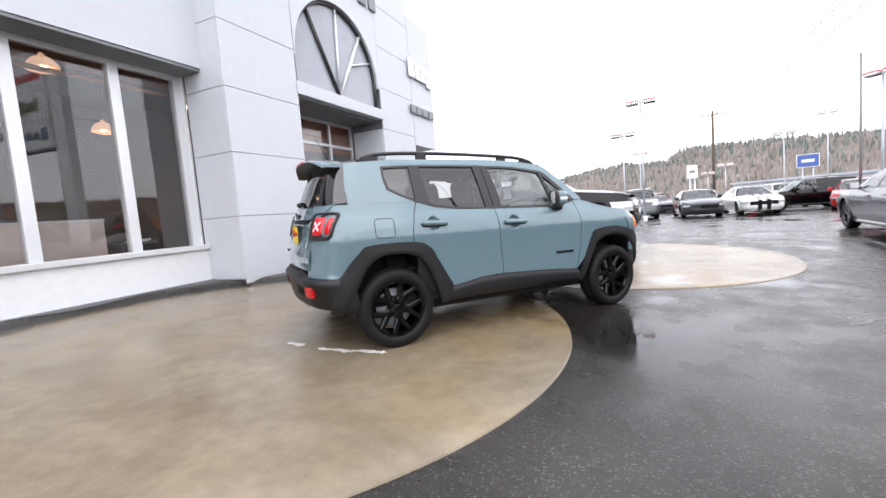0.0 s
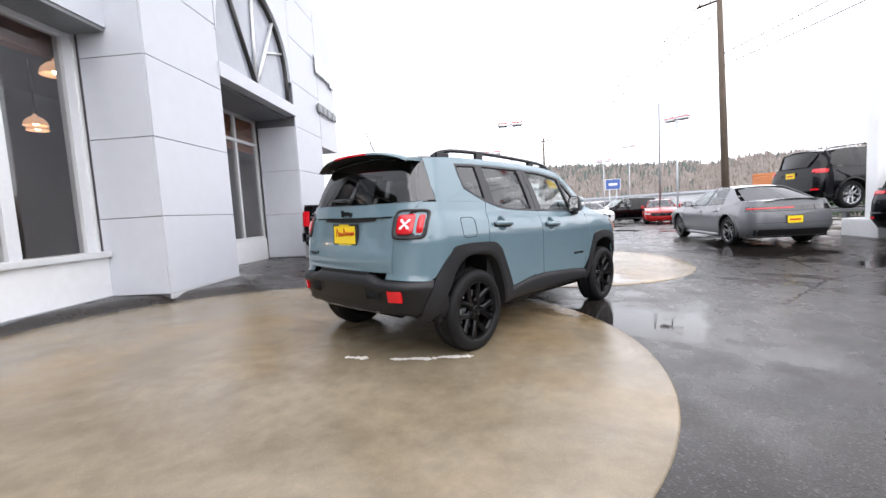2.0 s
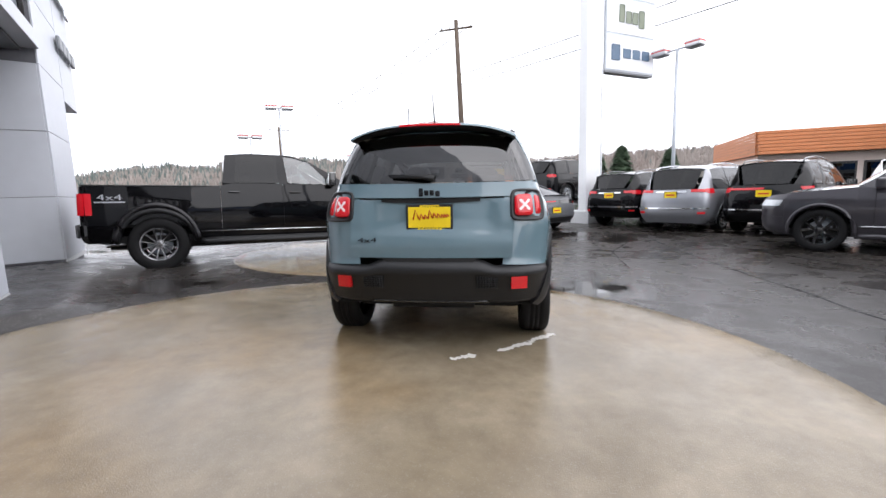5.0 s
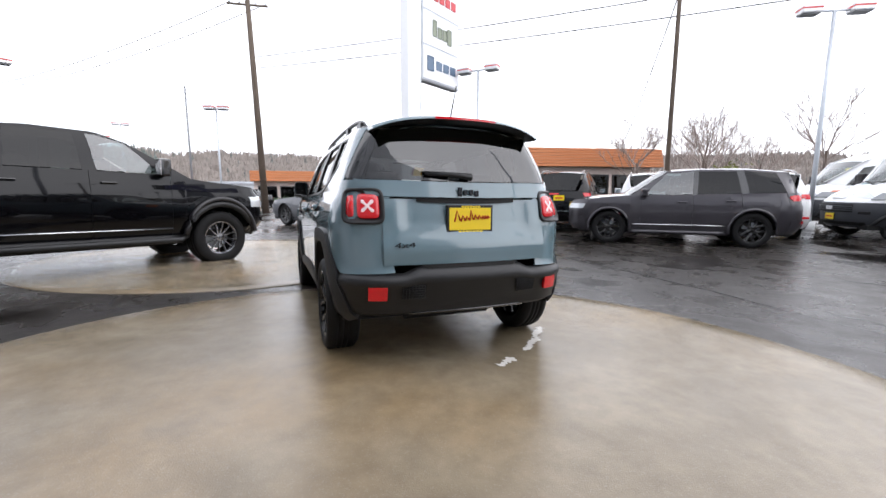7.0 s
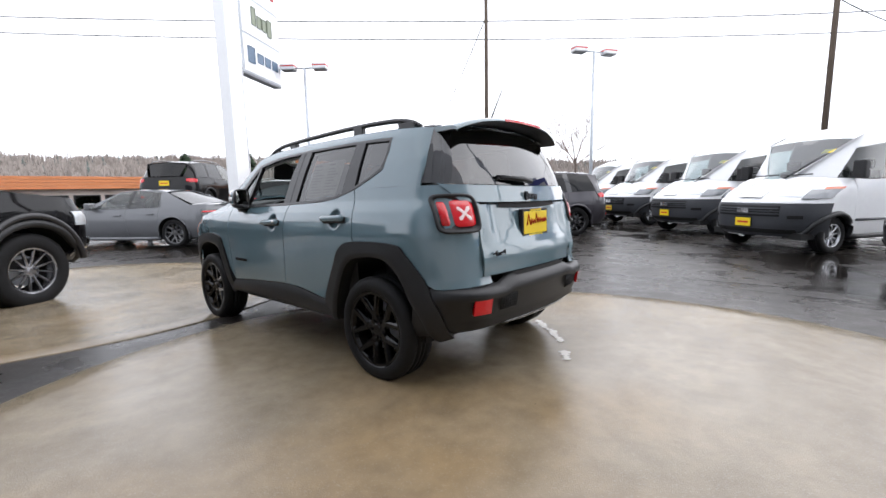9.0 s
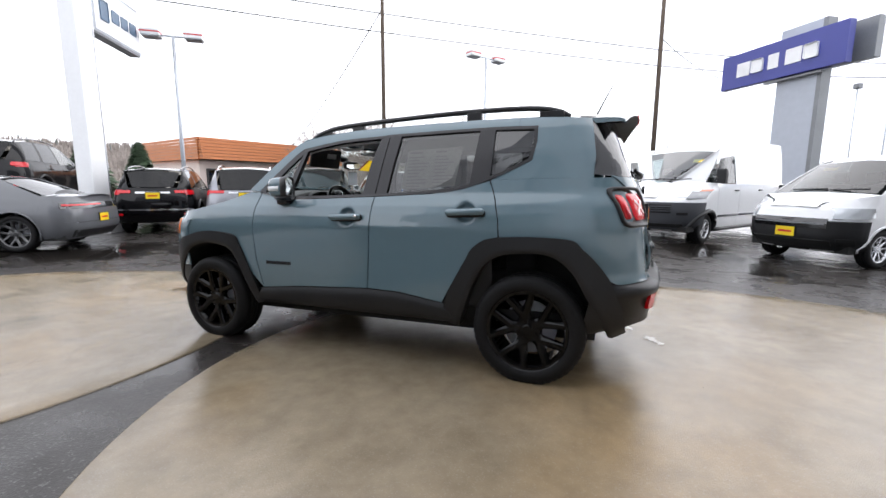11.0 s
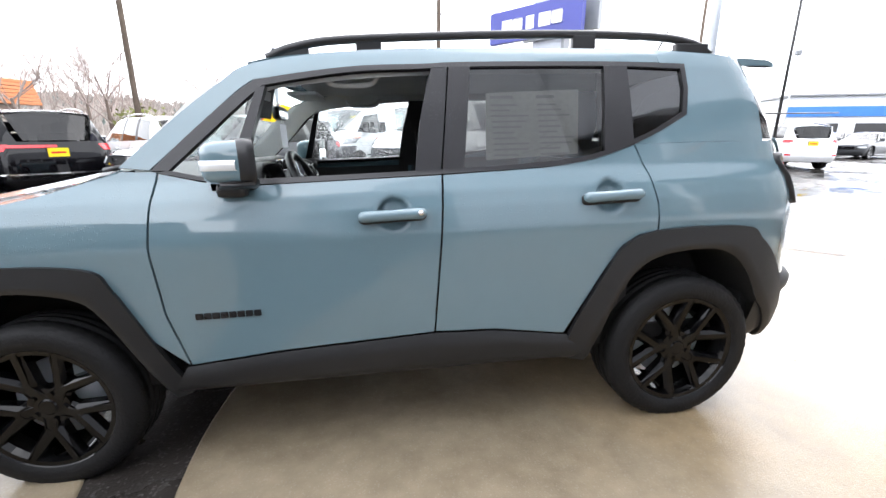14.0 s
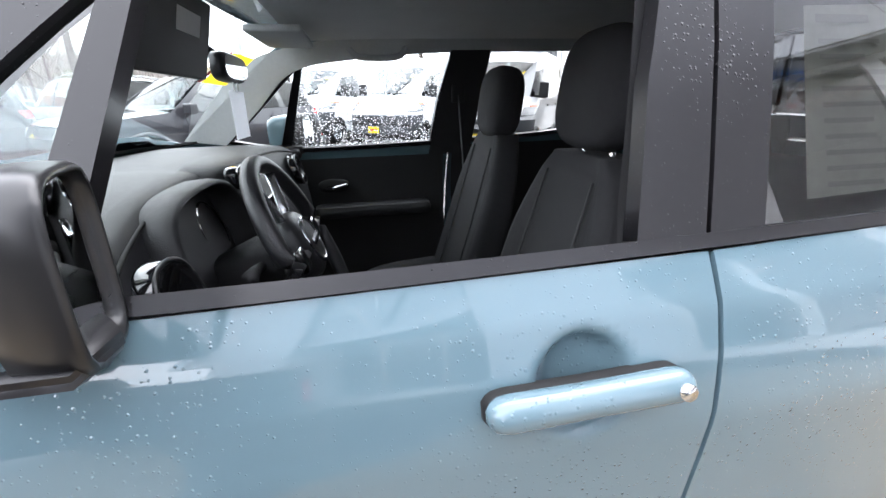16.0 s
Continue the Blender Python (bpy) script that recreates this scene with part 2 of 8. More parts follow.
CLOTH = mat("black_seat_cloth", (0.018, 0.018, 0.020), 0.85, 0, 0.2, 30, 0.4, 500)
STEEL = mat("galvanised_steel", (0.50, 0.53, 0.57), 0.45, 0.35, 0.08, 3)
POLEWOOD = mat("weathered_pole_wood", (0.10, 0.075, 0.055), 0.85, 0, 0.3, 5, 0.6, 30)
WIRE = mat("black_cable", (0.03, 0.03, 0.03), 0.6)


def paint(name, color, metal=0.35, drops=True):
    m = mat(name, color, 0.32, metal, 0.03, 3.0, coat=1.0)
    m.node_tree.nodes["Principled BSDF"].inputs["Specular IOR Level"].default_value = 0.15
    return m


ANVIL = add_drops(mat("blue_grey_car_paint", (0.118, 0.185, 0.216), 0.16, 0.0, 0.02, 3.0, coat=1.0), 150.0, 0.5, 0.20, (0.24, 0.62))
for _k, _v in (("Specular IOR Level", 0.32), ("Coat IOR", 1.56), ("Coat Roughness", 0.012)):
    ANVIL.node_tree.nodes["Principled BSDF"].inputs[_k].default_value = _v
TRIMBLK = add_drops(mat("satin_black_trim", (0.0125, 0.0120, 0.0138), 0.34, 0, 0.12, 20), 170.0, 0.9, 0.22)
P_BLACK = paint("black_car_paint", (0.0018, 0.0018, 0.0026), 0.0)
P_BLACK.node_tree.nodes["Principled BSDF"].inputs["Coat Weight"].default_value = 0.6
P_BLACK.node_tree.nodes["Principled BSDF"].inputs["Specular IOR Level"].default_value = 0.04
P_GREY = paint("grey_car_paint", (0.115, 0.12, 0.13), 0.1)
P_GRANITE = paint("granite_car_paint", (0.046, 0.043, 0.050), 0.25)
P_SILVER = paint("silver_car_paint", (0.29, 0.30, 0.325), 0.6)
P_WHITE = paint("white_car_paint", (0.78, 0.79, 0.80), 0.0, False)
P_RED = paint("red_car_paint", (0.40, 0.012, 0.012), 0.1, False)
P_DKGREY = paint("dark_grey_car_paint", (0.05, 0.053, 0.058), 0.4, False)


# ---------- mesh helpers ----------
def raw(name, verts, faces, material, parent=None, smooth=False, label=""):
    me = bpy.data.meshes.new(name)
    me.from_pydata([tuple(v) for v in verts], [], faces)
    me.update()
    if smooth:
        me.polygons.foreach_set("use_smooth", [True] * len(me.polygons))
    me.materials.append(material)
    ob = new(name, me)
    if parent:
        ob.parent = parent
    if label:
        ob["label"] = label
    return ob


def part(name, bm, material, parent, label="", smooth=False):
    me = bpy.data.meshes.new(name)
    bm.normal_update()
    bm.to_mesh(me)
    bm.free()
    if smooth:
        me.polygons.foreach_set("use_smooth", [True] * len(me.polygons))
    me.materials.append(material)
    ob = new(name, me)
    if parent:
        ob.parent = parent
    if label:
        ob["label"] = label
    return ob


def box_bm(x0, x1, y0, y1, z0, z1, bevel=0.0, m=None, seg=2, bm=None):
    own = bm is None
    bm = bm or bmesh.new()
    v = bmesh.ops.create_cube(bm, size=1.0, matrix=Matrix.Translation(((x0 + x1) / 2, (y0 + y1) / 2, (z0 + z1) / 2)) @ Matrix.Diagonal((abs(x1 - x0), abs(y1 - y0), abs(z1 - z0), 1)))["verts"]
    if bevel:
        e = {e for a in v for e in a.link_edges}
        r = bmesh.ops.bevel(bm, geom=list(e), offset=bevel, segments=seg, affect="EDGES", profile=0.6)
        v = r["verts"] if own else v
    if m is not None and own:
        bmesh.ops.transform(bm, matrix=m, verts=bm.verts[:])
    return bm


def box(name, parent, material, x0, x1, y0, y1, z0, z1, bevel=0.0, label="", m=None):
    return part(name, box_bm(x0, x1, y0, y1, z0, z1, bevel, m), material, parent, label)


def tube(name, pts, r, material, parent=None, n=10, label="", cap=True, flat=1.0):
    """A round bar through points; r is one radius or one for each point."""
    pts = [Vector(p) for p in pts]
    rs = r if isinstance(r, (list, tuple)) else [r] * len(pts)
    V, F = [], []
    ref = Vector((0, 0, 1))
    for i, p in enumerate(pts):
        d = (pts[min(i + 1, len(pts) - 1)] - pts[max(i - 1, 0)]).normalized()
        a = d.cross(ref if abs(d.z) < 0.9 else Vector((1, 0, 0))).normalized()
        c = a.cross(d)
        for k in range(n):
            t = 2 * math.pi * k / n
            V.append(p + rs[i] * (math.cos(t) * a + flat * math.sin(t) * c))
    for i in range(len(pts) - 1):
        for k in range(n):
            F.append((i * n + k, i * n + (k + 1) % n, (i + 1) * n + (k + 1) % n, (i + 1) * n + k))
    if cap:
        F += [tuple(range(n))[::-1], tuple((len(pts) - 1) * n + k for k in range(n))]
    return raw(name, V, F, material, parent, True, label)


def sheet(name, grid, material, parent, thick=0.012, label="", centre=(0, 0, 0.8), out=None):
    """A curved panel from rows of points, faced away from centre, with a turned-in edge."""
    R, C = len(grid), len(grid[0])
    g = np.array([[tuple(p) for p in row] for row in grid], float)
    du = np.gradient(g, axis=1) if C > 1 else 0
    dv = np.gradient(g, axis=0)
    nrm = np.cross(du, dv)
    ln = np.linalg.norm(nrm, axis=2, keepdims=True)
    nrm = nrm / np.maximum(ln, 1e-9)
    away = (nrm * (np.array(out)[None, None] if out else (g - np.array(centre)))).sum()
    flip = away < 0
    if flip:
        nrm = -nrm
    V = [tuple(p) for p in g.reshape(-1, 3)]
    F = []
    for i in range(R - 1):
        for j in range(C - 1):
            q = (i * C + j, i * C + j + 1, (i + 1) * C + j + 1, (i + 1) * C + j)
            F.append(q[::-1] if flip else q)
    if thick:
        ring = [(0, j) for j in range(C)] + [(i, C - 1) for i in range(1, R)] + [(R - 1, j) for j in range(C - 2, -1, -1)] + [(i, 0) for i in range(R - 2, 0, -1)]
        b0 = len(V)
        for i, j in ring:
            V.append(tuple(g[i, j]))
            V.append(tuple(g[i, j] - thick * nrm[i, j]))
        n = len(ring)
        for k in range(n):
            a, c = b0 + 2 * k, b0 + 2 * ((k + 1) % n)
            q = (a, a + 1, c + 1, c)
            F.append(q[::-1] if flip else q)
    return raw(name, V, F, material, parent, True, label)


def ruled(low, high, nv, fn=None):
    """Rows of points between two curves of (x, z) or 3D points."""
    out = []
    for k in range(nv + 1):
        t = k / nv
        row = []
        for a, c in zip(low, high):
            p = [u + (v - u) * t for u, v in zip(a, c)]
            row.append(fn(*p) if fn else Vector(p))
        out.append(row)
    return out


def resample(pts, n):
    """n + 1 points at even steps along a polyline."""
    p = np.array(pts, float)
    d = np.r_[0, np.cumsum(np.linalg.norm(np.diff(p, axis=0), axis=1))]
    s = np.linspace(0, d[-1], n + 1)
    return [tuple(np.interp(s, d, p[:, k]) for k in range(p.shape[1]))[0:0] or tuple(float(np.interp(v, d, p[:, k])) for k in range(p.shape[1])) for v in s]


def smooth_line(pts, n):
    """A smooth curve (Catmull-Rom) through points, at n + 1 even parameters."""
    p = [np.array(q, float) for q in pts]
    p = [2 * p[0] - p[1]] + p + [2 * p[-1] - p[-2]]
    out = []
    for k in range(n + 1):
        u = k / n * (len(p) - 3)
        i = min(int(u), len(p) - 4)
        t = u - i
        a, b, c, d = p[i : i + 4]
        out.append(tuple(0.5 * ((2 * b) + (c - a) * t + (2 * a - 5 * b + 4 * c - d) * t * t + (3 * b - a - 3 * c + d) * t**3)))
    return out


def ramp(v, a, b):
    """0 at a, 1 at b, smooth between."""
    t = min(1.0, max(0.0, (v - a) / (b - a)))
    return t * t * (3 - 2 * t)


def ground_z(x, y):
    """The lot: level far off, falling away from the showroom across the pads, and gently towards the far rows."""
    near = ramp(y, -6.0, -2.6) * (1 - ramp(x, 5.0, 9.0)) * (1 - ramp(-x, 7.0, 14.0))
    cx, cy = max(-6.0, x), min(6.5, y)
    return -0.10 + near * (0.06 - 0.022 * cx + 0.024 * cy) + 0.10 * near * ramp(cy - 0.84 * cx, 4.2, 5.0) * ramp(math.hypot(x + 2.27, y - 0.525), 3.13, 3.38) - 0.020 * min(30.0, max(0.0, x - 12.0))


# ---------- ground ----------
def build_ground():
    xs = sorted({-1500, -400, -120, -40, -20, 12, 16, 24, 32, 42, 120, 400, 1500, *[round(-14 + 0.4 * k, 2) for k in range(61)], *[round(-6.4 + 0.1 * k, 2) for k in range(71)]})
    ys = sorted({-1500, -400, -120, -40, -20, -12, 14, 24, 40, 120, 400, 1500, *[round(-8 + 0.4 * k, 2) for k in range(46)], *[round(1.0 + 0.1 * k, 2) for k in range(41)]})
    V = [(x, y, ground_z(x, y)) for y in ys for x in xs]
    n = len(xs)
    F = [(j * n + i, j * n + i + 1, (j + 1) * n + i + 1, (j + 1) * n + i) for j in range(len(ys) - 1) for i in range(n - 1)]
    tagged(raw("ground", V, F, ASPHALT, None, True), "dark wet asphalt of the car lot with puddles", "ground", kind="structure")
    for cx, cy, r in ((-2.27, 0.525, 3.116), (4.108, 1.88, 3.068)):
        V, F = [], []
        rings = [0.001, 0.16, 0.33, 0.5, 0.65, 0.8, 0.92, 0.996, 1.0, 1.0013]
        k = 120
        for q, f in enumerate(rings):
            for a in range(k):
                t = 2 * math.pi * a / k
                rr = f * r
                x, y = cx + rr * math.cos(t), cy + rr * math.sin(t)
                V.append((x, y, ground_z(x, y) + (0.012 if q < 8 else 0.007 if q == 8 else -0.02)))
        for q in range(len(rings) - 1):
            for a in range(k):
                F.append((q * k + a, (q + 1) * k + a, (q + 1) * k + (a + 1) % k, q * k + (a + 1) % k))
        tagged(raw("concrete_pad", V, F, CONCRETE, None, True), "round tan wet concrete display pad set in asphalt", "pavement", "display pads", "structure")
    # dried paint flakes beside the rear wheel, sealed cracks across the asphalt
    rg = random.Random(3)
    def blot(name, pts, w, zoff, mt, label):
        V, F = [], []
        for i, (x, y) in enumerate(pts):
            d = Vector((pts[min(i + 1, len(pts) - 1)][0] - pts[max(i - 1, 0)][0], pts[min(i + 1, len(pts) - 1)][1] - pts[max(i - 1, 0)][1]))
            nn = Vector((-d.y, d.x)).normalized()
            ww = w * (0.25 + rg.random()) * (0.3 if i in (0, len(pts) - 1) else 1)
            for s in (-1, 1):
                px, py = x + nn.x * ww * s * rg.uniform(0.5, 1), y + nn.y * ww * s * rg.uniform(0.5, 1)
                V.append((px, py, ground_z(px, py) + zoff))
        F = [(2 * i, 2 * i + 1, 2 * i + 3, 2 * i + 2) for i in range(len(pts) - 1)]
        tagged(raw(name, V, F, mt), label, "stain", kind="stuff")
    blot("paint_spill", resample([(-1.42, -0.98), (-1.52, -0.90), (-1.60, -0.80), (-1.70, -0.76), (-1.76, -0.66), (-1.84, -0.60), (-1.90, -0.52)], 34), 0.045, 0.016, SPILL, "pale dried paint flakes on the concrete")
    blot("paint_spill", resample([(-2.00, -0.37), (-2.05, -0.28), (-2.11, -0.20)], 12), 0.045, 0.016, SPILL, "pale dried paint flakes on the concrete")
    wob = lambda pts, n, a: [(x + rg.uniform(-a, a), y + rg.uniform(-a, a)) for x, y in resample(pts, n)]
    for pts in ([(6.4, -4.3), (2.3, -4.08), (0.48, -4.06), (-0.78, -4.0), (-1.76, -3.87), (-2.52, -3.8), (-4.6, -3.7)], [(5.5, -2.8), (7.5, -2.0), (9.5, -2.4), (13, -1.0)], [(4.0, -5.3), (1.8, -5.7), (0.32, -5.86), (-1.6, -6.5), (-4.2, -6.6)], [(2.2, -2.6), (4.6, -2.9), (6.6, -3.9)], [(-7, -5.0), (-4.5, -4.4), (-2.0, -4.2)]):
        blot("crack_seal", wob(pts, 60, 0.02), 0.028, 0.003, TAR, "dark sealed crack in the asphalt")


build_ground()


# ---------- vehicles ----------
WHEEL_CACHE = {}


def wheel_meshes(r, rim, width, spokes, rim_mat, face=0.0):
    """Tyre and rim meshes round the y axis, outer face towards +y, shared by all wheels of a kind."""
    key = (r, rim, width, spokes, rim_mat.name)
    if key in WHEEL_CACHE:
        return WHEEL_CACHE[key]
    n = 100
    prof = [(rim - 0.004, width * 0.40), (rim + 0.008, width * 0.475), (rim + (r - rim) * 0.35, width * 0.51), (rim + (r - rim) * 0.7, width * 0.50), (r - 0.018, width * 0.46), (r - 0.004, width * 0.40), (r, width * 0.30), (r, width * 0.2), (r - 0.008, width * 0.19), (r - 0.008, width * 0.13), (r, width * 0.12), (r, width * 0.03), (r - 0.008, width * 0.02)]
    prof = prof + [(a, -w) for a, w in prof[::-1]]
    V, F = [], []
    for k in range(n):
        a = 2 * math.pi * k / n
        for i, (rr, w) in enumerate(prof):
            q = rr - (0.0045 if (k % 2 and 4 <= i <= 7 or k % 2 and 18 <= i <= 21) else 0)
            V.append((q * math.cos(a), w, q * math.sin(a)))
    m = len(prof)
    for k in range(n):
        for i in range(m - 1):
            F.append((k * m + i, ((k + 1) % n) * m + i, ((k + 1) % n) * m + i + 1, k * m + i + 1))
    tyre = raw("wheel", V, F, RUBBER, None, True)
    me_t = tyre.data
    bpy.data.objects.remove(tyre)
    # rim: barrel, lip, hub and forked spokes
    V, F = [], []
    prof = [(rim + 0.006, width * 0.47), (rim + 0.002, width * 0.45), (rim - 0.014, width * 0.44), (rim - 0.024, width * 0.34), (rim - 0.03, -width * 0.42)]
    for k in range(48):
        a = 2 * math.pi * k / 48
        V += [(rr * math.cos(a), w, rr * math.sin(a)) for rr, w in prof]
    m = len(prof)
    for k in range(48):
        for i in range(m - 1):
            F.append((k * m + i, k * m + i + 1, ((k + 1) % 48) * m + i + 1, ((k + 1) % 48) * m + i))

    def bar(p0, p1, w0, w1, y0, y1, dep):
        p0, p1 = np.array(p0), np.array(p1)
        d = (p1 - p0) / np.linalg.norm(p1 - p0)
        s = np.array((-d[1], d[0]))
        b = len(V)
        for p, w, y in ((p0, w0, y0), (p1, w1, y1)):
            for q, yy in ((-1, y - 0.014), (-0.42, y), (0.42, y), (1, y - 0.014), (1, y - dep), (-1, y - dep)):
                e = p + s * w * q
                V.append((e[0], yy, e[1]))
        for i in range(6):
            F.append((b + i, b + (i + 1) % 6, b + 6 + (i + 1) % 6, b + 6 + i))
        F.append(tuple(range(b, b + 6))[::-1])
        F.append(tuple(range(b + 6, b + 12)))

    for k in range(spokes):
        a = 2 * math.pi * (k + 0.25) / spokes
        c = lambda rr, off: (rr * math.cos(a + off), rr * math.sin(a + off))
        if spokes <= 6:
            bar(c(0.03, 0), c(rim * 0.50, 0), 0.040, 0.034, width * 0.335, width * 0.375, 0.04)
            for sgn in (-1, 1):
                bar(c(rim * 0.40, sgn * 0.07), c(rim - 0.008, sgn * 0.335), 0.026, 0.021, width * 0.372, width * 0.445, 0.05)
                bar(c(rim * 0.46, sgn * 0.22), c(rim - 0.006, sgn * 0.40), 0.004, 0.004, width * 0.385, width * 0.455, 0.05)
                bar(c(0.052, sgn * 0.55), c(rim * 0.47, sgn * 0.14), 0.004, 0.004, width * 0.345, width * 0.385, 0.03)
        else:
            bar(c(0.045, 0), c(rim - 0.012, 0.06), 0.016, 0.012, width * 0.34, width * 0.43, 0.03)
    b = len(V)
    for rr, w in ((0.0, width * 0.37), (0.028, width * 0.37), (0.034, width * 0.35), (0.075, width * 0.33), (0.085, width * 0.2)):
        for k in range(20):
            a = 2 * math.pi * k / 20
            V.append((rr * math.cos(a), w, rr * math.sin(a)))
    for i in range(4):
        for k in range(20):
            F.append((b + i * 20 + k, b + i * 20 + (k + 1) % 20, b + (i + 1) * 20 + (k + 1) % 20, b + (i + 1) * 20 + k))
    for k in range(5):
        a = 2 * math.pi * k / 5
        x0, z0 = 0.056 * math.cos(a), 0.056 * math.sin(a)
        b = len(V)
        for w in (width * 0.33, width * 0.375):
            V += [(x0 + 0.010 * math.cos(q * math.pi / 3), w, z0 + 0.010 * math.sin(q * math.pi / 3)) for q in range(6)]
        F += [(b + q, b + (q + 1) % 6, b + 6 + (q + 1) % 6, b + 6 + q) for q in range(6)] + [tuple(range(b + 6, b + 12))]
    o = raw("rim", V, F, rim_mat)
    me_r = o.data
    bpy.data.objects.remove(o)
    # brake disc behind the spokes
    o = tube("brake_disc", [(0, -0.02, 0), (0, 0.0, 0)], rim * 0.68, STEEL, None, 28)
    me_b = o.data
    bpy.data.objects.remove(o)
    WHEEL_CACHE[key] = (me_t, me_r, me_b)
    return WHEEL_CACHE[key]


def put_wheel(parent, x, y, z, r, rim, width, spokes, rim_mat, turn=0.0):
    """y is the wheel's outer face."""
    t, q, d = wheel_meshes(r, rim, width, spokes, rim_mat)
    side = 1 if y > 0 else -1
    w = new("wheel", t)
    w.parent = parent
    w.matrix_local = pose(x, y - side * width * 0.5, z, 0, turn, 0 if side > 0 else 180)
    for nm, me in (("rim", q), ("brake_disc", d)):
        o = new(nm, me)
        o.parent = w
    return w


class Shell:
    """The outer surface of a car: half width by height, ends by height, rounded corners in plan."""

    def __init__(self, W, XF, XR, rf=0.35, rr=0.25, taper=0.03):
        self.W, self.XF, self.XR, self.rf, self.rr, self.taper = np.array(W), np.array(XF), np.array(XR), rf, rr, taper

    def w(self, z, x=0.0):
        return float(np.interp(z, self.W[:, 0], self.W[:, 1])) * (1 - self.taper * max(0.0, abs(x) / 2.0 - 0.25) ** 2)

    def xe(self, z, end):
        t = self.XF if end > 0 else self.XR
        return float(np.interp(z, t[:, 0], t[:, 1]))

    def side(self, x, z, sgn=1):
        """A point on the side; past the corner's start it follows the rounding."""
        for end, rc in ((1, self.rf), (-1, self.rr)):
            e = self.xe(z, end)
            lim = e - end * rc
            if end * (x - lim) > 0:
                a = min(1.0, end * (x - lim) / rc)
                wc = self.w(z, lim)
                return Vector((lim + end * rc * math.sin(a * math.pi / 2) ** 1.0, sgn * (wc - rc + rc * math.cos(a * math.pi / 2)), z))
        return Vector((x, sgn * self.w(z, x), z))

    def end(self, f, z, end):
        """Across an end: f from -1 to 1 is the share of the half width, corners included."""
        rc = self.rf if end > 0 else self.rr
        e = self.xe(z, end)
        wc = self.w(z, e - end * rc)
        s = f * (wc + rc * (math.pi / 2 - 1))
        flat = wc - rc
        if abs(s) <= flat:
            return Vector((e + end * 0.03 * (1 - (s / max(flat, 0.01)) ** 2), s, z))
        a = (abs(s) - flat) / rc
        return Vector((e - end * rc * (1 - math.cos(a)), math.copysign(flat + rc * math.sin(a), f), z))


def interp(tab, x):
    t = sorted(tab)
    return float(np.interp(x, [a for a, _ in t], [b for _, b in t]))


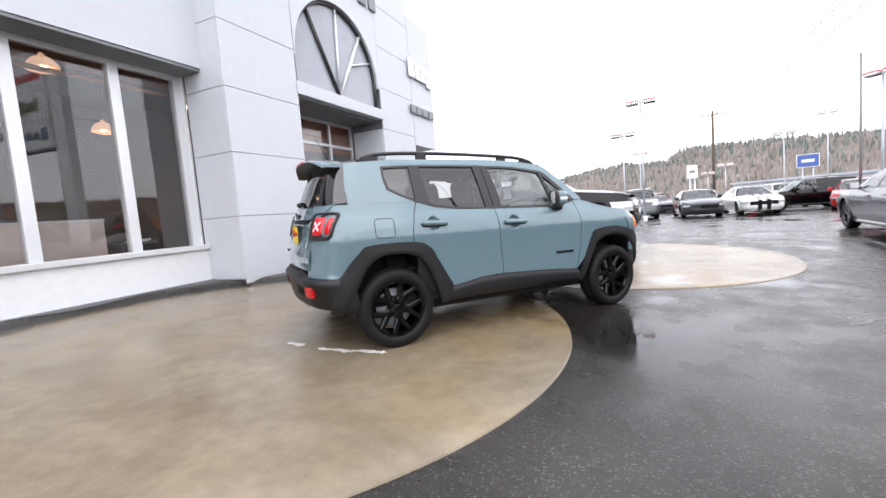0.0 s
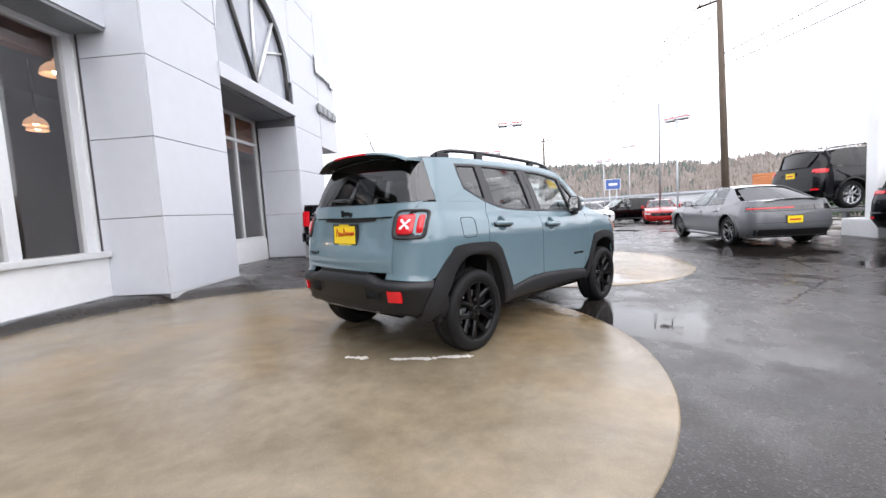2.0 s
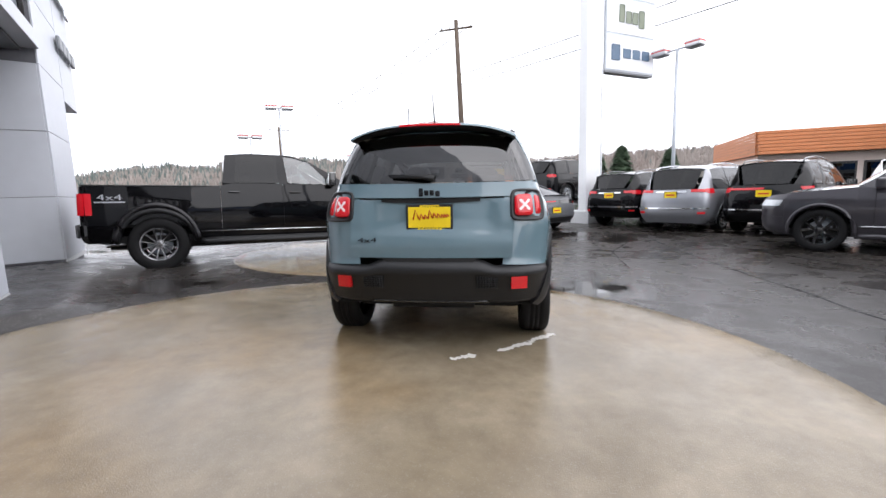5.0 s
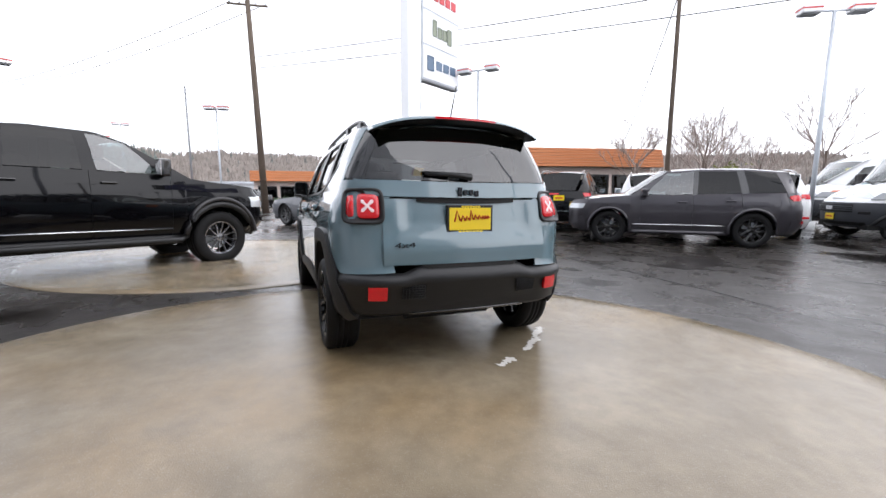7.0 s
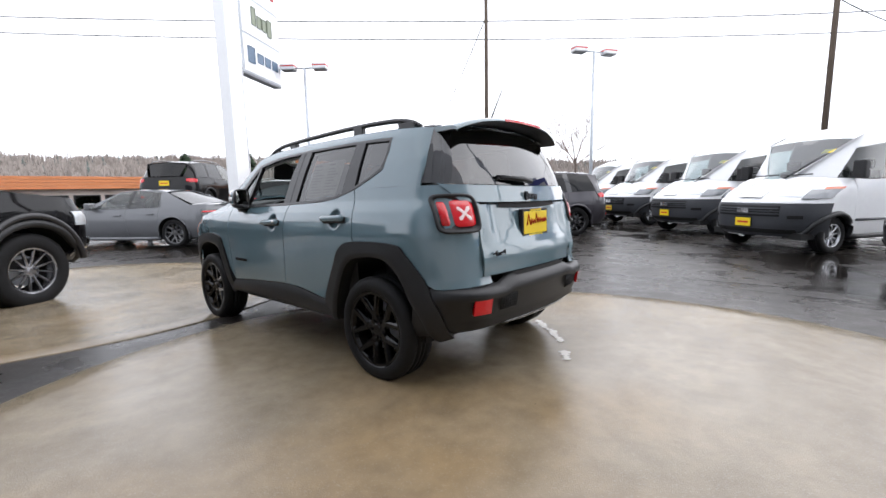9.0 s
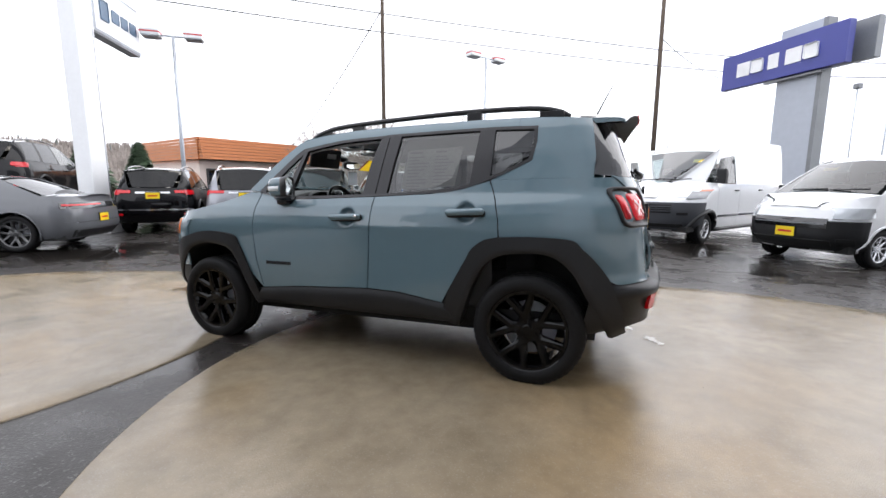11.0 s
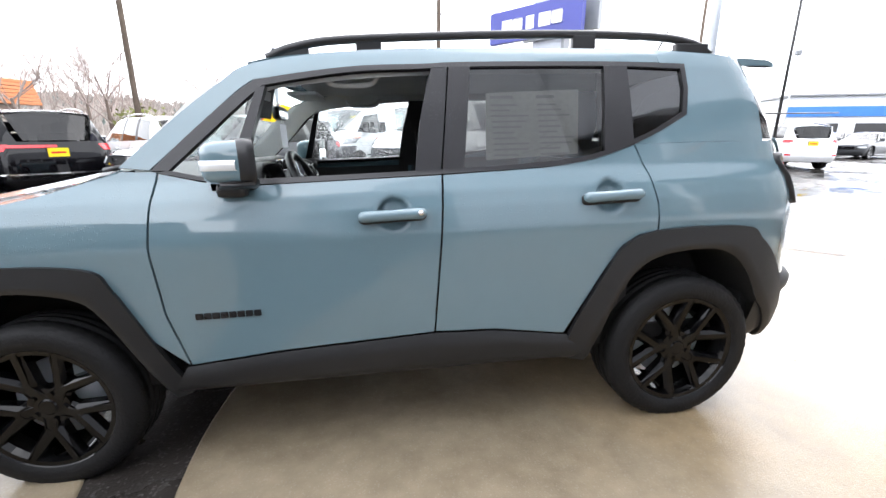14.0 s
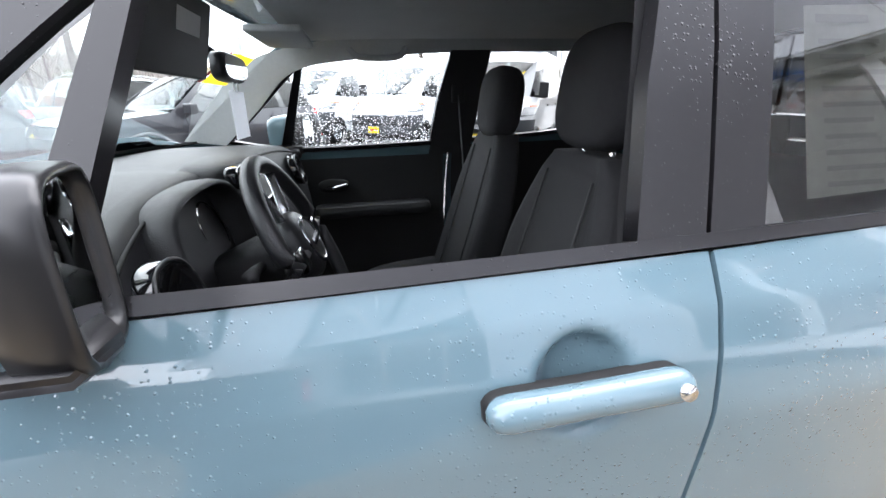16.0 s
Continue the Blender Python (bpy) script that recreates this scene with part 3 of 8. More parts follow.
def car(name, m, label, category, group, p, paint_mat):
    """A road car from its measures: shell, wheel arches, doors, glasshouse, lamps, wheels."""
    root = tagged(new(name), label, category, group)
    sh = Shell(p["W"], p["XF"], p["XR"], p.get("rf", 0.4), p.get("rr", 0.3), p.get("taper", 0.05))
    xf, xr, r, ra, sill = p["xf"], p["xr"], p["r"], p["r"] + p.get("gap", 0.07), p["sill"]
    belt = lambda x: interp(p["belt"], x)
    trim = PLASTIC if p.get("cladding", True) else paint_mat

    def zbot(x):
        for xw in (xf, xr):
            if abs(x - xw) < ra:
                return max(sill, r + math.sqrt(ra * ra - (x - xw) ** 2))
        return sill

    def columns(x0, x1):
        xs = set(np.linspace(x0, x1, max(3, int(abs(x1 - x0) / 0.22) + 2)).round(4))
        for xw in (xf, xr):
            for k in range(13):
                c = xw + ra * math.cos(math.pi * k / 12) * 0.999
                if min(x0, x1) < c < max(x0, x1):
                    xs.add(round(c, 4))
            for c in (xw - ra - 0.004, xw + ra + 0.004):
                if min(x0, x1) < c < max(x0, x1):
                    xs.add(round(c, 4))
        return sorted(xs)

    front, rear = sh.xe(0.6, 1), sh.xe(0.6, -1)
    marks = [front - 0.10] + p["seams"] + [rear + 0.10]
    for s in (1, -1):
        for i, (a, c) in enumerate(zip(marks[:-1], marks[1:])):
            cols = columns(c + 0.003, a - 0.003)
            grid = []
            for k in range(8):
                grid.append([sh.side(x, zbot(x) + (belt(x) - zbot(x)) * k / 7, s) for x in cols])
            nm = "fender" if i == 0 else "quarter_panel" if i == len(marks) - 2 else "door"
            d = sheet(nm, grid, paint_mat, root)
            if nm == "door" and p.get("handles", True):
                hx = c + 0.14
                hz = belt(hx) - 0.16
                q = sh.side(hx, hz, s)
                box("handle", d, p.get("handle_mat", paint_mat), hx - 0.02, hx + 0.17, q.y - 0.02, q.y + 0.035 * s, hz - 0.015, hz + 0.02, 0.012)
            if nm == "door" and p.get("rub"):
                q0, q1 = sh.side(c + 0.05, p["rub"], s), sh.side(a - 0.05, p["rub"], s)
                tube("door_moulding", [q0, q1], 0.025, p.get("rub_mat", PLASTIC), d, 6)
        # wheel-arch lip, sill, arch liner
        for xw in (xf, xr):
            lip = []
            for k in range(17):
                t = math.pi * k / 16
                x, z = xw + ra * math.cos(t), r + ra * math.sin(t)
                lip.append(sh.side(x, max(z, sill), s) + Vector((0, 0.008 * s, 0)))
            lip = [Vector((lip[0].x, lip[0].y, sill))] + lip + [Vector((lip[-1].x, lip[-1].y, sill))]
            tube("wheel_arch", lip, p.get("lip", 0.03), trim, root, 8)
            gridl = [[Vector((q.x, s * (abs(q.y) - dy), q.z)) for q in lip] for dy in (0.0, 0.45)]
            sheet("arch_liner", gridl, DARK, root, 0)
        sl = [sh.side(x, sill, s) for x in np.linspace(xr + ra, xf - ra, 8)]
        tube("sill", sl, 0.05, trim, root, 8)
        if p.get("stripe_chrome"):
            tube("sill_trim", [sh.side(x, sill + 0.17, s) for x in np.linspace(xr + ra + 0.05, xf - ra - 0.05, 8)], 0.012, CHROME, root, 6)
    # ends
    for end, nm in ((1, "front"), (-1, "rear")):
        zt = belt(sh.xe(0.8, end))
        zm = p.get("bumper_top", 0.62)
        fs = np.linspace(-1, 1, 21)
        lo = [[sh.end(f, z, end) + Vector((end * 0.010, 0.010 * f, 0)) for f in fs] for z in np.linspace(sill + 0.02, zm, 6)]
        sheet(nm + "_bumper", lo, p.get(nm + "_bumper_mat", paint_mat), root)
        hi = [[sh.end(f, z, end) for f in fs] for z in np.linspace(zm + 0.006, p.get("end_top_" + nm, zt), 7)]
        sheet("grille_panel" if end > 0 else "tailgate", hi, p.get(nm + "_mat", paint_mat), root)
        for spec in p.get(nm + "_patches", ()):
            pn, f0, f1, z0, z1, mt, proud = spec
            for sg in ((1, -1) if f0 > 0 or f1 < 0 else (1,)):
                gg = [[sh.end(f, z, end) + Vector((end * (proud + 0.010), 0.012 * f, 0)) for f in np.linspace(sg * f0, sg * f1, 9)] for z in np.linspace(z0, z1, 4)]
                sheet(pn, gg, mt, root, 0.03)
        for spec in p.get(nm + "_side_patches", ()):
            pn, x0, x1, z0, z1, mt = spec
            for s in (1, -1):
                gg = [[sh.side(x, z, s) + Vector((0, 0.012 * s, 0)) for x in np.linspace(x0, x1, 7)] for z in np.linspace(z0, z1, 4)]
                sheet(pn, gg, mt, root, 0.03)
    # hood, roof, glass
    cowl_x, rf_x, rr_x, rg_x = p["cowl"], p["roof_front"], p["roof_rear"], p["rear_glass"]
    wr, roofz = p["roof_w"], lambda x: interp(p["roof"], x)
    crown = p.get("crown", 0.05)

    def across(x, z, w, cr, n=9):
        return [Vector((x, w * f, z + cr * (1 - f * f))) for f in np.linspace(-1, 1, n)]

    hx = np.linspace(cowl_x, front - 0.06, 7)
    sheet("hood", [across(x, belt(x) + 0.003, abs(sh.side(x, belt(x)).y) - 0.004, 0.05 * min(1.0, (front - x) / 0.5)) for x in hx], paint_mat, root)
    rx = np.linspace(rf_x, rr_x, 8)
    sheet("roof", [across(x, roofz(x), wr, crown) for x in rx], p.get("roof_mat", paint_mat), root)
    wb_f, wb_r = abs(sh.side(cowl_x, belt(cowl_x)).y) - 0.05, abs(sh.side(rg_x, belt(rg_x)).y) - 0.05
    zc, zr_ = belt(cowl_x) + 0.03, p.get("rear_glass_z", belt(rg_x) + 0.02)

    def lean(x0, z0, w0, x1, z1, w1, n=6, bow=0.12):
        rows = []
        for k in range(n + 1):
            t = k / n
            w = w0 + (w1 - w0) * t
            row = across(x0 + (x1 - x0) * t, z0 + (z1 - z0) * t, w, crown * t)
            for v, f in zip(row, np.linspace(-1, 1, 9)):
                v.x += math.copysign(bow * (1 - f * f) * (1 - t * 0.6), x0 - x1) if bow else 0
            rows.append(row)
        return rows

    if p.get("wipers"):
        for wy in (-0.45, 0.15):
            tube("wiper", [(cowl_x + 0.02, wy, zc + 0.05), (cowl_x + 0.01, wy + 0.55, zc + 0.07)], 0.012, PLASTIC, root, 5)
    sheet("windscreen", lean(cowl_x - 0.02, zc, wb_f - 0.04, rf_x + 0.01, roofz(rf_x) - 0.005, wr - 0.05), p.get("screen_mat", CLEARG), root, 0)
    sheet("rear_window", lean(rg_x, zr_, wb_r - 0.06, rr_x - 0.01, roofz(rr_x) - 0.03, wr - 0.07, bow=p.get("rear_bow", 0.08)), p.get("rear_glass_mat", TINT), root, 0)

    def gh(x, t, s, cx=None):
        """A point on the side of the glasshouse: t from belt (0) to roof edge (1)."""
        zb, zt = belt(x), roofz(min(max(x, rr_x), rf_x))
        wb = abs(sh.side(x, zb).y) - 0.02
        w = wb + (wr - wb) * t
        return Vector((x, s * w, zb + (zt - zb) * t))

    def band(xb0, xb1, xt0, xt1, s, lo=0.0, hi=1.0, n=5):
        rows = []
        for k in range(n + 1):
            t = lo + (hi - lo) * k / n
            row = []
            for j in range(7):
                f = j / 6
                x = (xb0 + (xb1 - xb0) * f) * (1 - t) + (xt0 + (xt1 - xt0) * f) * t
                a, b = gh(xb0 + (xb1 - xb0) * f, 0, s), gh(min(max(xt0 + (xt1 - xt0) * f, rr_x), rf_x), 1, s)
                q = a + (b - a) * t
                row.append(Vector((x, q.y + 0.02 * s * math.sin(math.pi * t), q.z)))
            rows.append(row)
        return rows

    for s in (1, -1):
        prev = (cowl_x, rf_x)
        for (xb0, xb1, xt0, xt1, mt) in p["panes"]:
            sheet("pillar", band(prev[0], xb0, prev[1], xt0, s), p.get("pillar_mat", PLASTIC) if prev[0] != cowl_x else p.get("header_mat", paint_mat), root, 0.02)
            sheet("side_window", band(xb0, xb1, xt0, xt1, s, 0.02, p.get("pane_top", 0.93)), mt, root, 0)
            sheet("window_header", band(xb0, xb1, xt0, xt1, s, p.get("pane_top", 0.93), 1.0, 2), p.get("header_mat", paint_mat), root, 0.01)
            prev = (xb1, xt1)
        sheet("pillar", band(prev[0], rg_x, prev[1], rr_x, s), paint_mat, root, 0.02)
        if p.get("rails"):
            rl = [Vector((x, s * (wr - 0.06), roofz(x) + dz)) for x, dz in ((rf_x - 0.1, 0.0), (rf_x - 0.25, 0.06), ((rf_x + rr_x) / 2, 0.085), (rr_x + 0.3, 0.06), (rr_x + 0.12, 0.0))]
            tube("roof_rail", smooth_line(rl, 16), 0.018, p.get("rail_mat", BLACKGLOSS), root, 8)
        # mirror
        mx, mz = p["mirror"]
        q = gh(mx, 0.12, s)
        mb = part("mirror", box_bm(mx - 0.06, mx + 0.08, q.y + 0.06 * s, q.y + 0.26 * s, mz - 0.02, mz + p.get("mirror_h", 0.15), 0.03), p.get("mirror_mat", paint_mat), root)
        box("mirror_arm", mb, PLASTIC, mx - 0.03, mx + 0.03, q.y - 0.03 * s, q.y + 0.1 * s, mz - 0.02, mz + 0.03, 0.01)
        box("mirror_glass", mb, CHROME, mx - 0.065, mx - 0.058, q.y + 0.08 * s, q.y + 0.24 * s, mz, mz + p.get("mirror_h", 0.15) - 0.02)
    # deck behind the glass
    if p.get("deck"):
        dx = np.linspace(rg_x + 0.02, rear + 0.02, 6)
        sheet("boot_lid", [across(x, belt(x) + 0.003, abs(sh.side(x, belt(x)).y) - 0.004, 0.04) for x in dx], paint_mat, root)
    # cabin tub, seats
    zfl = sill + 0.10
    box("cabin_floor", root, DARK, rear + 0.25, front - 0.25, -sh.w(0.5) + 0.10, sh.w(0.5) - 0.10, sill - 0.02, zfl)
    if p.get("seats", True):
        for sx in ([cowl_x - 1.05] if p.get("cabin_rows", 2) == 1 else [cowl_x - 1.05, cowl_x - 1.95]):
            for sy in (-0.38, 0.38):
                st = part("seat", box_bm(sx - 0.06, sx + 0.10, sy - 0.24, sy + 0.24, zfl, belt(sx) + 0.18, 0.06), CLOTH, root)
                box("headrest", st, CLOTH, sx - 0.05, sx + 0.06, sy - 0.13, sy + 0.13, belt(sx) + 0.2, belt(sx) + 0.4, 0.05)
        box("dashboard", root, CLOTH, cowl_x - 0.45, cowl_x - 0.05, -wb_f + 0.08, wb_f - 0.08, belt(cowl_x) - 0.35, belt(cowl_x) + 0.0, 0.05)
    # plate
    if p.get("plate"):
        end, pz = p["plate"]
        e = sh.end(0, pz, end).x
        pl = box("number_plate", root, YELLOW, e + end * 0.012, e + end * 0.022, -0.155, 0.155, pz - 0.08, pz + 0.08, 0.003, "yellow dealer plate in a dark frame")
        box("plate_frame", pl, PLASTIC, e, e + end * 0.016, -0.17, 0.17, pz - 0.095, pz + 0.095, 0.004)
        box("print", pl, REDINK, e + end * 0.022, e + end * 0.024, -0.11, 0.11, pz - 0.02, pz + 0.015)
    for xw in (xf, xr):
        for s in (1, -1):
            yo = s * (abs(sh.side(xw, 0.5).y) + p.get("poke", -0.015))
            put_wheel(root, xw, yo, r, r, p["rim"], p.get("tw", 0.24), p.get("spokes", 5), p.get("rim_mat", BLACKGLOSS), 17 * s + xw * 40)
    root.matrix_world = m
    return root


def suv(**k):
    p = dict(W=[(0.2, 0.84), (0.4, 0.93), (0.7, 0.96), (0.95, 0.95), (1.12, 0.90), (1.3, 0.86)], XF=[(0.2, 2.2), (0.45, 2.36), (0.8, 2.38), (1.0, 2.28), (1.1, 2.15)], XR=[(0.2, -2.25), (0.5, -2.43), (0.9, -2.42), (1.2, -2.34)],
             xf=1.46, xr=-1.46, r=0.385, rim=0.255, sill=0.30, belt=[(2.4, 0.93), (2.2, 1.0), (1.6, 1.08), (1.0, 1.13), (0, 1.14), (-1.6, 1.19), (-2.5, 1.2)], roof=[(0.3, 1.66), (-0.4, 1.71), (-1.4, 1.70), (-2.1, 1.63)],
             cowl=1.0, roof_front=0.25, roof_rear=-2.1, rear_glass=-2.34, roof_w=0.66, seams=[0.78, -0.28, -1.22], rails=True,
             panes=[(0.72, -0.27, 0.22, -0.30, CLEARG), (-0.36, -1.22, -0.40, -1.12, TINT), (-1.36, -2.05, -1.26, -1.85, TINT)], mirror=(0.72, 1.13), plate=(-1, 1.0),
             rear_patches=[("tail_lamp", 0.62, 0.99, 1.06, 1.135, REDLIT, 0.012), ("rear_reflector", 0.62, 0.80, 0.55, 0.60, REDLENS, 0.012)], front_patches=[("headlamp", 0.52, 0.95, 0.82, 0.93, HEADL, 0.012), ("grille", -0.45, 0.45, 0.80, 0.95, BLACKGLOSS, 0.012)],
             rear_side_patches=[("tail_lamp_side", -2.12, -2.30, 1.03, 1.15, REDLIT)], rim_mat=BLACKGLOSS, deck=False)
    p.update(k)
    return p


def sedan(**k):
    p = dict(W=[(0.18, 0.82), (0.35, 0.91), (0.6, 0.945), (0.8, 0.94), (0.98, 0.88), (1.05, 0.84)], XF=[(0.18, 2.35), (0.4, 2.50), (0.7, 2.50), (0.85, 2.40)], XR=[(0.2, -2.35), (0.45, -2.52), (0.75, -2.50), (1.0, -2.42)],
             xf=1.56, xr=-1.49, r=0.355, rim=0.255, sill=0.22, gap=0.06, lip=0.015, cladding=False, belt=[(2.5, 0.74), (2.2, 0.84), (1.5, 0.93), (0.95, 0.98), (0, 0.97), (-1.0, 1.0), (-1.7, 1.06), (-2.5, 1.05)], roof=[(0.2, 1.40), (-0.4, 1.445), (-1.0, 1.42), (-1.2, 1.38)],
             cowl=0.98, roof_front=0.12, roof_rear=-1.15, rear_glass=-1.92, roof_w=0.58, crown=0.03, seams=[0.85, -0.22, -1.12], panes=[(0.72, -0.20, 0.10, -0.26, CLEARG), (-0.30, -1.15, -0.34, -1.02, CLEARG)], mirror=(0.68, 0.98), plate=(-1, 0.62), deck=True, rear_glass_mat=TINT,
             rear_patches=[("lamp_panel", -0.93, 0.93, 0.82, 0.935, BLACKGLOSS, 0.010), ("tail_lamp", 0.0, 0.90, 0.875, 0.905, REDLIT, 0.016), ("lower_valance", -0.75, 0.75, 0.26, 0.40, PLASTIC, 0.012)], front_patches=[("headlamp", 0.55, 0.92, 0.62, 0.70, HEADL, 0.01), ("grille", -0.5, 0.5, 0.52, 0.70, BLACKGLOSS, 0.012)], end_top_front=0.74, bumper_top=0.55, rim_mat=BLACKGLOSS, poke=-0.02)
    p.update(k)
    return p


def stand(x, y, heading, dz=0.0):
    return pose(x, y, ground_z(x, y) + dz, 0, 0, heading)


def local_offset(heading, lx, ly):
    a = radians(heading)
    return lx * math.cos(a) - ly * math.sin(a), lx * math.sin(a) + ly * math.cos(a)


# ---------- showroom building ----------
BM = pose(-2.327, 3.719, 0.205, 0, 0, 40.0)  # u along the front, v into the building, z up


def place(ob):
    ob.matrix_world = BM
    return ob


def wall_box(name, u0, u1, v0, v1, z0, z1, material, label, bevel=0.0):
    ob = part(name, box_bm(u0, u1, v0, v1, z0, z1, bevel), material, None)
    return tagged(place(ob), label, "wall", kind="structure")


def build_showroom():
    TOP = 8.2
    # portal: dark core with metal panels hung on it
    P, Q, E = 1.77, 4.98, 6.85  # end of the portal, start and end of the pier
    core = wall_box("wall_portal", 0.03, P - 0.02, 0.03, 1.0, -0.3, TOP, JOINT, "entrance portal clad in pale grey metal panels")
    pier = wall_box("wall_pier", Q + 0.02, E - 0.02, 0.03, 1.0, -0.3, TOP, JOINT, "portal pier clad in pale grey metal panels")
    head = wall_box("wall_head", P - 0.02, Q + 0.02, 0.25, 1.0, 3.56, TOP, JOINT, "portal head above the entrance")
    gap = 0.0045

    def panel(parent, u0, u1, v0, v1, z0, z1):
        return part("panel", box_bm(u0 + gap, u1 - gap, v0, v1, z0 + gap, z1 - gap, 0.004, None, 1), PANEL, parent)

    zs = [0.012, 1.10, 2.185, 3.27, 4.36, 5.45, 6.54, 7.63, TOP]
    for z0, z1 in zip(zs[:-1], zs[1:]):
        panel(core, 0.0, P, 0.0, 0.028, z0, z1)
        panel(pier, Q, E, 0.0, 0.028, z0, z1)
        part("panel", box_bm(-0.002, 0.028, 0.03, 0.93, z0 + gap, z1 - gap, 0.004, None, 1), PANEL, core)
        part("panel", box_bm(E - 0.02, E + 0.008, 0.03, 0.93, z0 + gap, z1 - gap, 0.004, None, 1), PANEL, pier)
        if z1 < 3.4:
            part("panel", box_bm(Q - 0.006, Q + 0.018, 0.03, 0.98, z0 + gap, z1 - gap, 0.004, None, 1), PANEL, pier)
            part("panel", box_bm(P - 0.018, P + 0.006, 0.03, 0.98, z0 + gap, z1 - gap, 0.004, None, 1), PANEL, core)
    for ob, u0, u1 in ((core, -0.006, P), (pier, Q, E + 0.01)):
        part("base_flashing", box_bm(u0, u1, -0.008, 0.02, -0.06, 0.012, 0.003), FRAME, ob)
    # arched light above the entrance: panels round it, then frame and panes
    cu, cz, R = 3.35, 4.30, 1.545
    verts, faces = [], []
    n = 28
    for k in range(n + 1):
        a = math.pi * k / n
        verts.append((cu + R * math.cos(a), 0.0, cz + R * math.sin(a)))
        verts.append((min(Q - 0.005, max(P + 0.005, cu + 5 * math.cos(a))), 0.0, TOP if 0.08 < k / n < 0.92 else cz + 0.0 + (TOP - cz) * min(1, min(k, n - k) / (0.08 * n))))
    for k in range(n):
        faces.append((2 * k, 2 * k + 2, 2 * k + 3, 2 * k + 1))
    # returns into the opening
    b = len(verts)
    for k in range(n + 1):
        a = math.pi * k / n
        verts += [(cu + R * math.cos(a), 0.0, cz + R * math.sin(a)), (cu + R * math.cos(a), 0.2, cz + R * math.sin(a))]
    for k in range(n):
        faces.append((b + 2 * k, b + 2 * k + 1, b + 2 * k + 3, b + 2 * k + 2))
    raw("arch_panel", verts, faces, PANEL, head, False)
    arch = tagged(place(new("window_arch")), "fan-shaped arched window with dark mullions over the entrance", "window", kind="structure")
    rim = [(cu + (R - 0.03) * math.cos(math.pi * k / n), 0.10, cz + (R - 0.03) * math.sin(math.pi * k / n)) for k in range(n + 1)]
    tube("frame", [(cu + R - 0.03, 0.10, 3.78)] + rim + [(cu - R + 0.03, 0.10, 3.78)], 0.045, BRONZE, arch, 8)
    foot = (cu - 0.04, 0.10, 3.76)
    for k, rr in ((50, 0.045), (88, 0.035), (131, 0.05), (24, 0.03)):
        a = radians(k)
        e = (cu + (R - 0.03) * math.cos(a), 0.10, cz + (R - 0.03) * math.sin(a))
        tube("mullion", [foot if k != 24 else ((foot[0] + cu + R * math.cos(radians(50))) / 2, 0.10, (foot[2] + cz + R * math.sin(radians(50))) / 2), e], rr, FRAME if k in (50, 24, 88) else BRONZE, arch, 6)
    angs = [0, 24, 50, 88, 131, 180]
    for a0, a1 in zip(angs[:-1], angs[1:]):
        row = [(cu + R * 0.99 * math.cos(radians(a0 + (a1 - a0) * k / 6)), 0.13, cz + R * 0.99 * math.sin(radians(a0 + (a1 - a0) * k / 6))) for k in range(7)]
        ft = (foot[0], 0.13, foot[2])
        vs = [ft] + row + ([(cu + R * 0.99, 0.13, 3.76)] if a0 == 0 else []) + ([(cu - R * 0.99, 0.13, 3.76)] if a1 == 180 else [])
        if a0 == 0:
            vs = [ft, (cu + R * 0.99, 0.13, 3.76)] + row
        elif a1 == 180:
            vs = [ft] + row + [(cu - R * 0.99, 0.13, 3.76)]
        raw("pane", vs, [tuple(range(len(vs)))], ARCHGLASS, arch)
    tagged(place(part("trim_head", box_bm(P - 0.03, Q + 0.03, -0.035, 0.2, 3.50, 3.76, 0.01), PANEL, None)), "white metal band across the entrance head", "trim", kind="structure")
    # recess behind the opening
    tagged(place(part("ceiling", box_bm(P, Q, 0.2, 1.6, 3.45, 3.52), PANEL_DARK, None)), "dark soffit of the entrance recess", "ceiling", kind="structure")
    wall_box("wall_recess_low", P, Q, 1.0, 1.15, -0.2, 0.52, WHITEWALL, "low white wall under the entrance glazing")
    door = tagged(place(new("door_1")), "aluminium-framed glazed entrance in the recess", "door", kind="structure")
    bays = [P + 0.02, 2.86, 3.94, Q - 0.09]
    for u in bays:
        box("frame", door, FRAME, u, u + 0.07, 1.02, 1.10, 0.52, 3.45, 0.005)
    for z in (0.52, 2.80, 3.38):
        box("rail", door, FRAME, P + 0.02, Q - 0.01, 1.025, 1.095, z, z + 0.07, 0.004)
    for u0, u1 in zip(bays[:-1], bays[1:]):
        for z0, z1 in ((0.59, 2.80), (2.87, 3.38)):
            box("pane", door, SHOPGLASS, u0 + 0.07, u1, 1.055, 1.063, z0, z1)
    for s in range(4):
        box("header_board", door, WOOD, P + 0.02, Q - 0.01, 1.14, 1.18, 2.64 + 0.20 * s, 2.83 + 0.20 * s)
    # window wing
    wing = wall_box("wall_window_low", -14.0, 0.0, 0.87, 1.25, -0.3, 0.58, WHITEWALL, "low white painted wall below the showroom windows")
    wall_box("wall_fascia", -14.0, -0.004, 0.50, 1.25, 3.63, TOP, PANEL, "pale grey metal fascia above the showroom windows")
    for u in (-2.6, -6.4, -10.2):
        part("joint", box_bm(u, u + 0.012, 0.497, 0.51, 3.64, TOP), JOINT, wing)
    wall_box("wall_kerb_strip", -14.0, 0.0, 0.79, 0.89, -0.3, 0.03, PANEL_DARK, "dark strip at the foot of the showroom wall")
    win = tagged(place(new("window_1")), "tall aluminium-framed showroom window with grey glass", "window", kind="structure")
    box("window_sill", win, FRAME, -14.0, -0.01, 0.80, 1.2, 0.58, 0.66, 0.008)
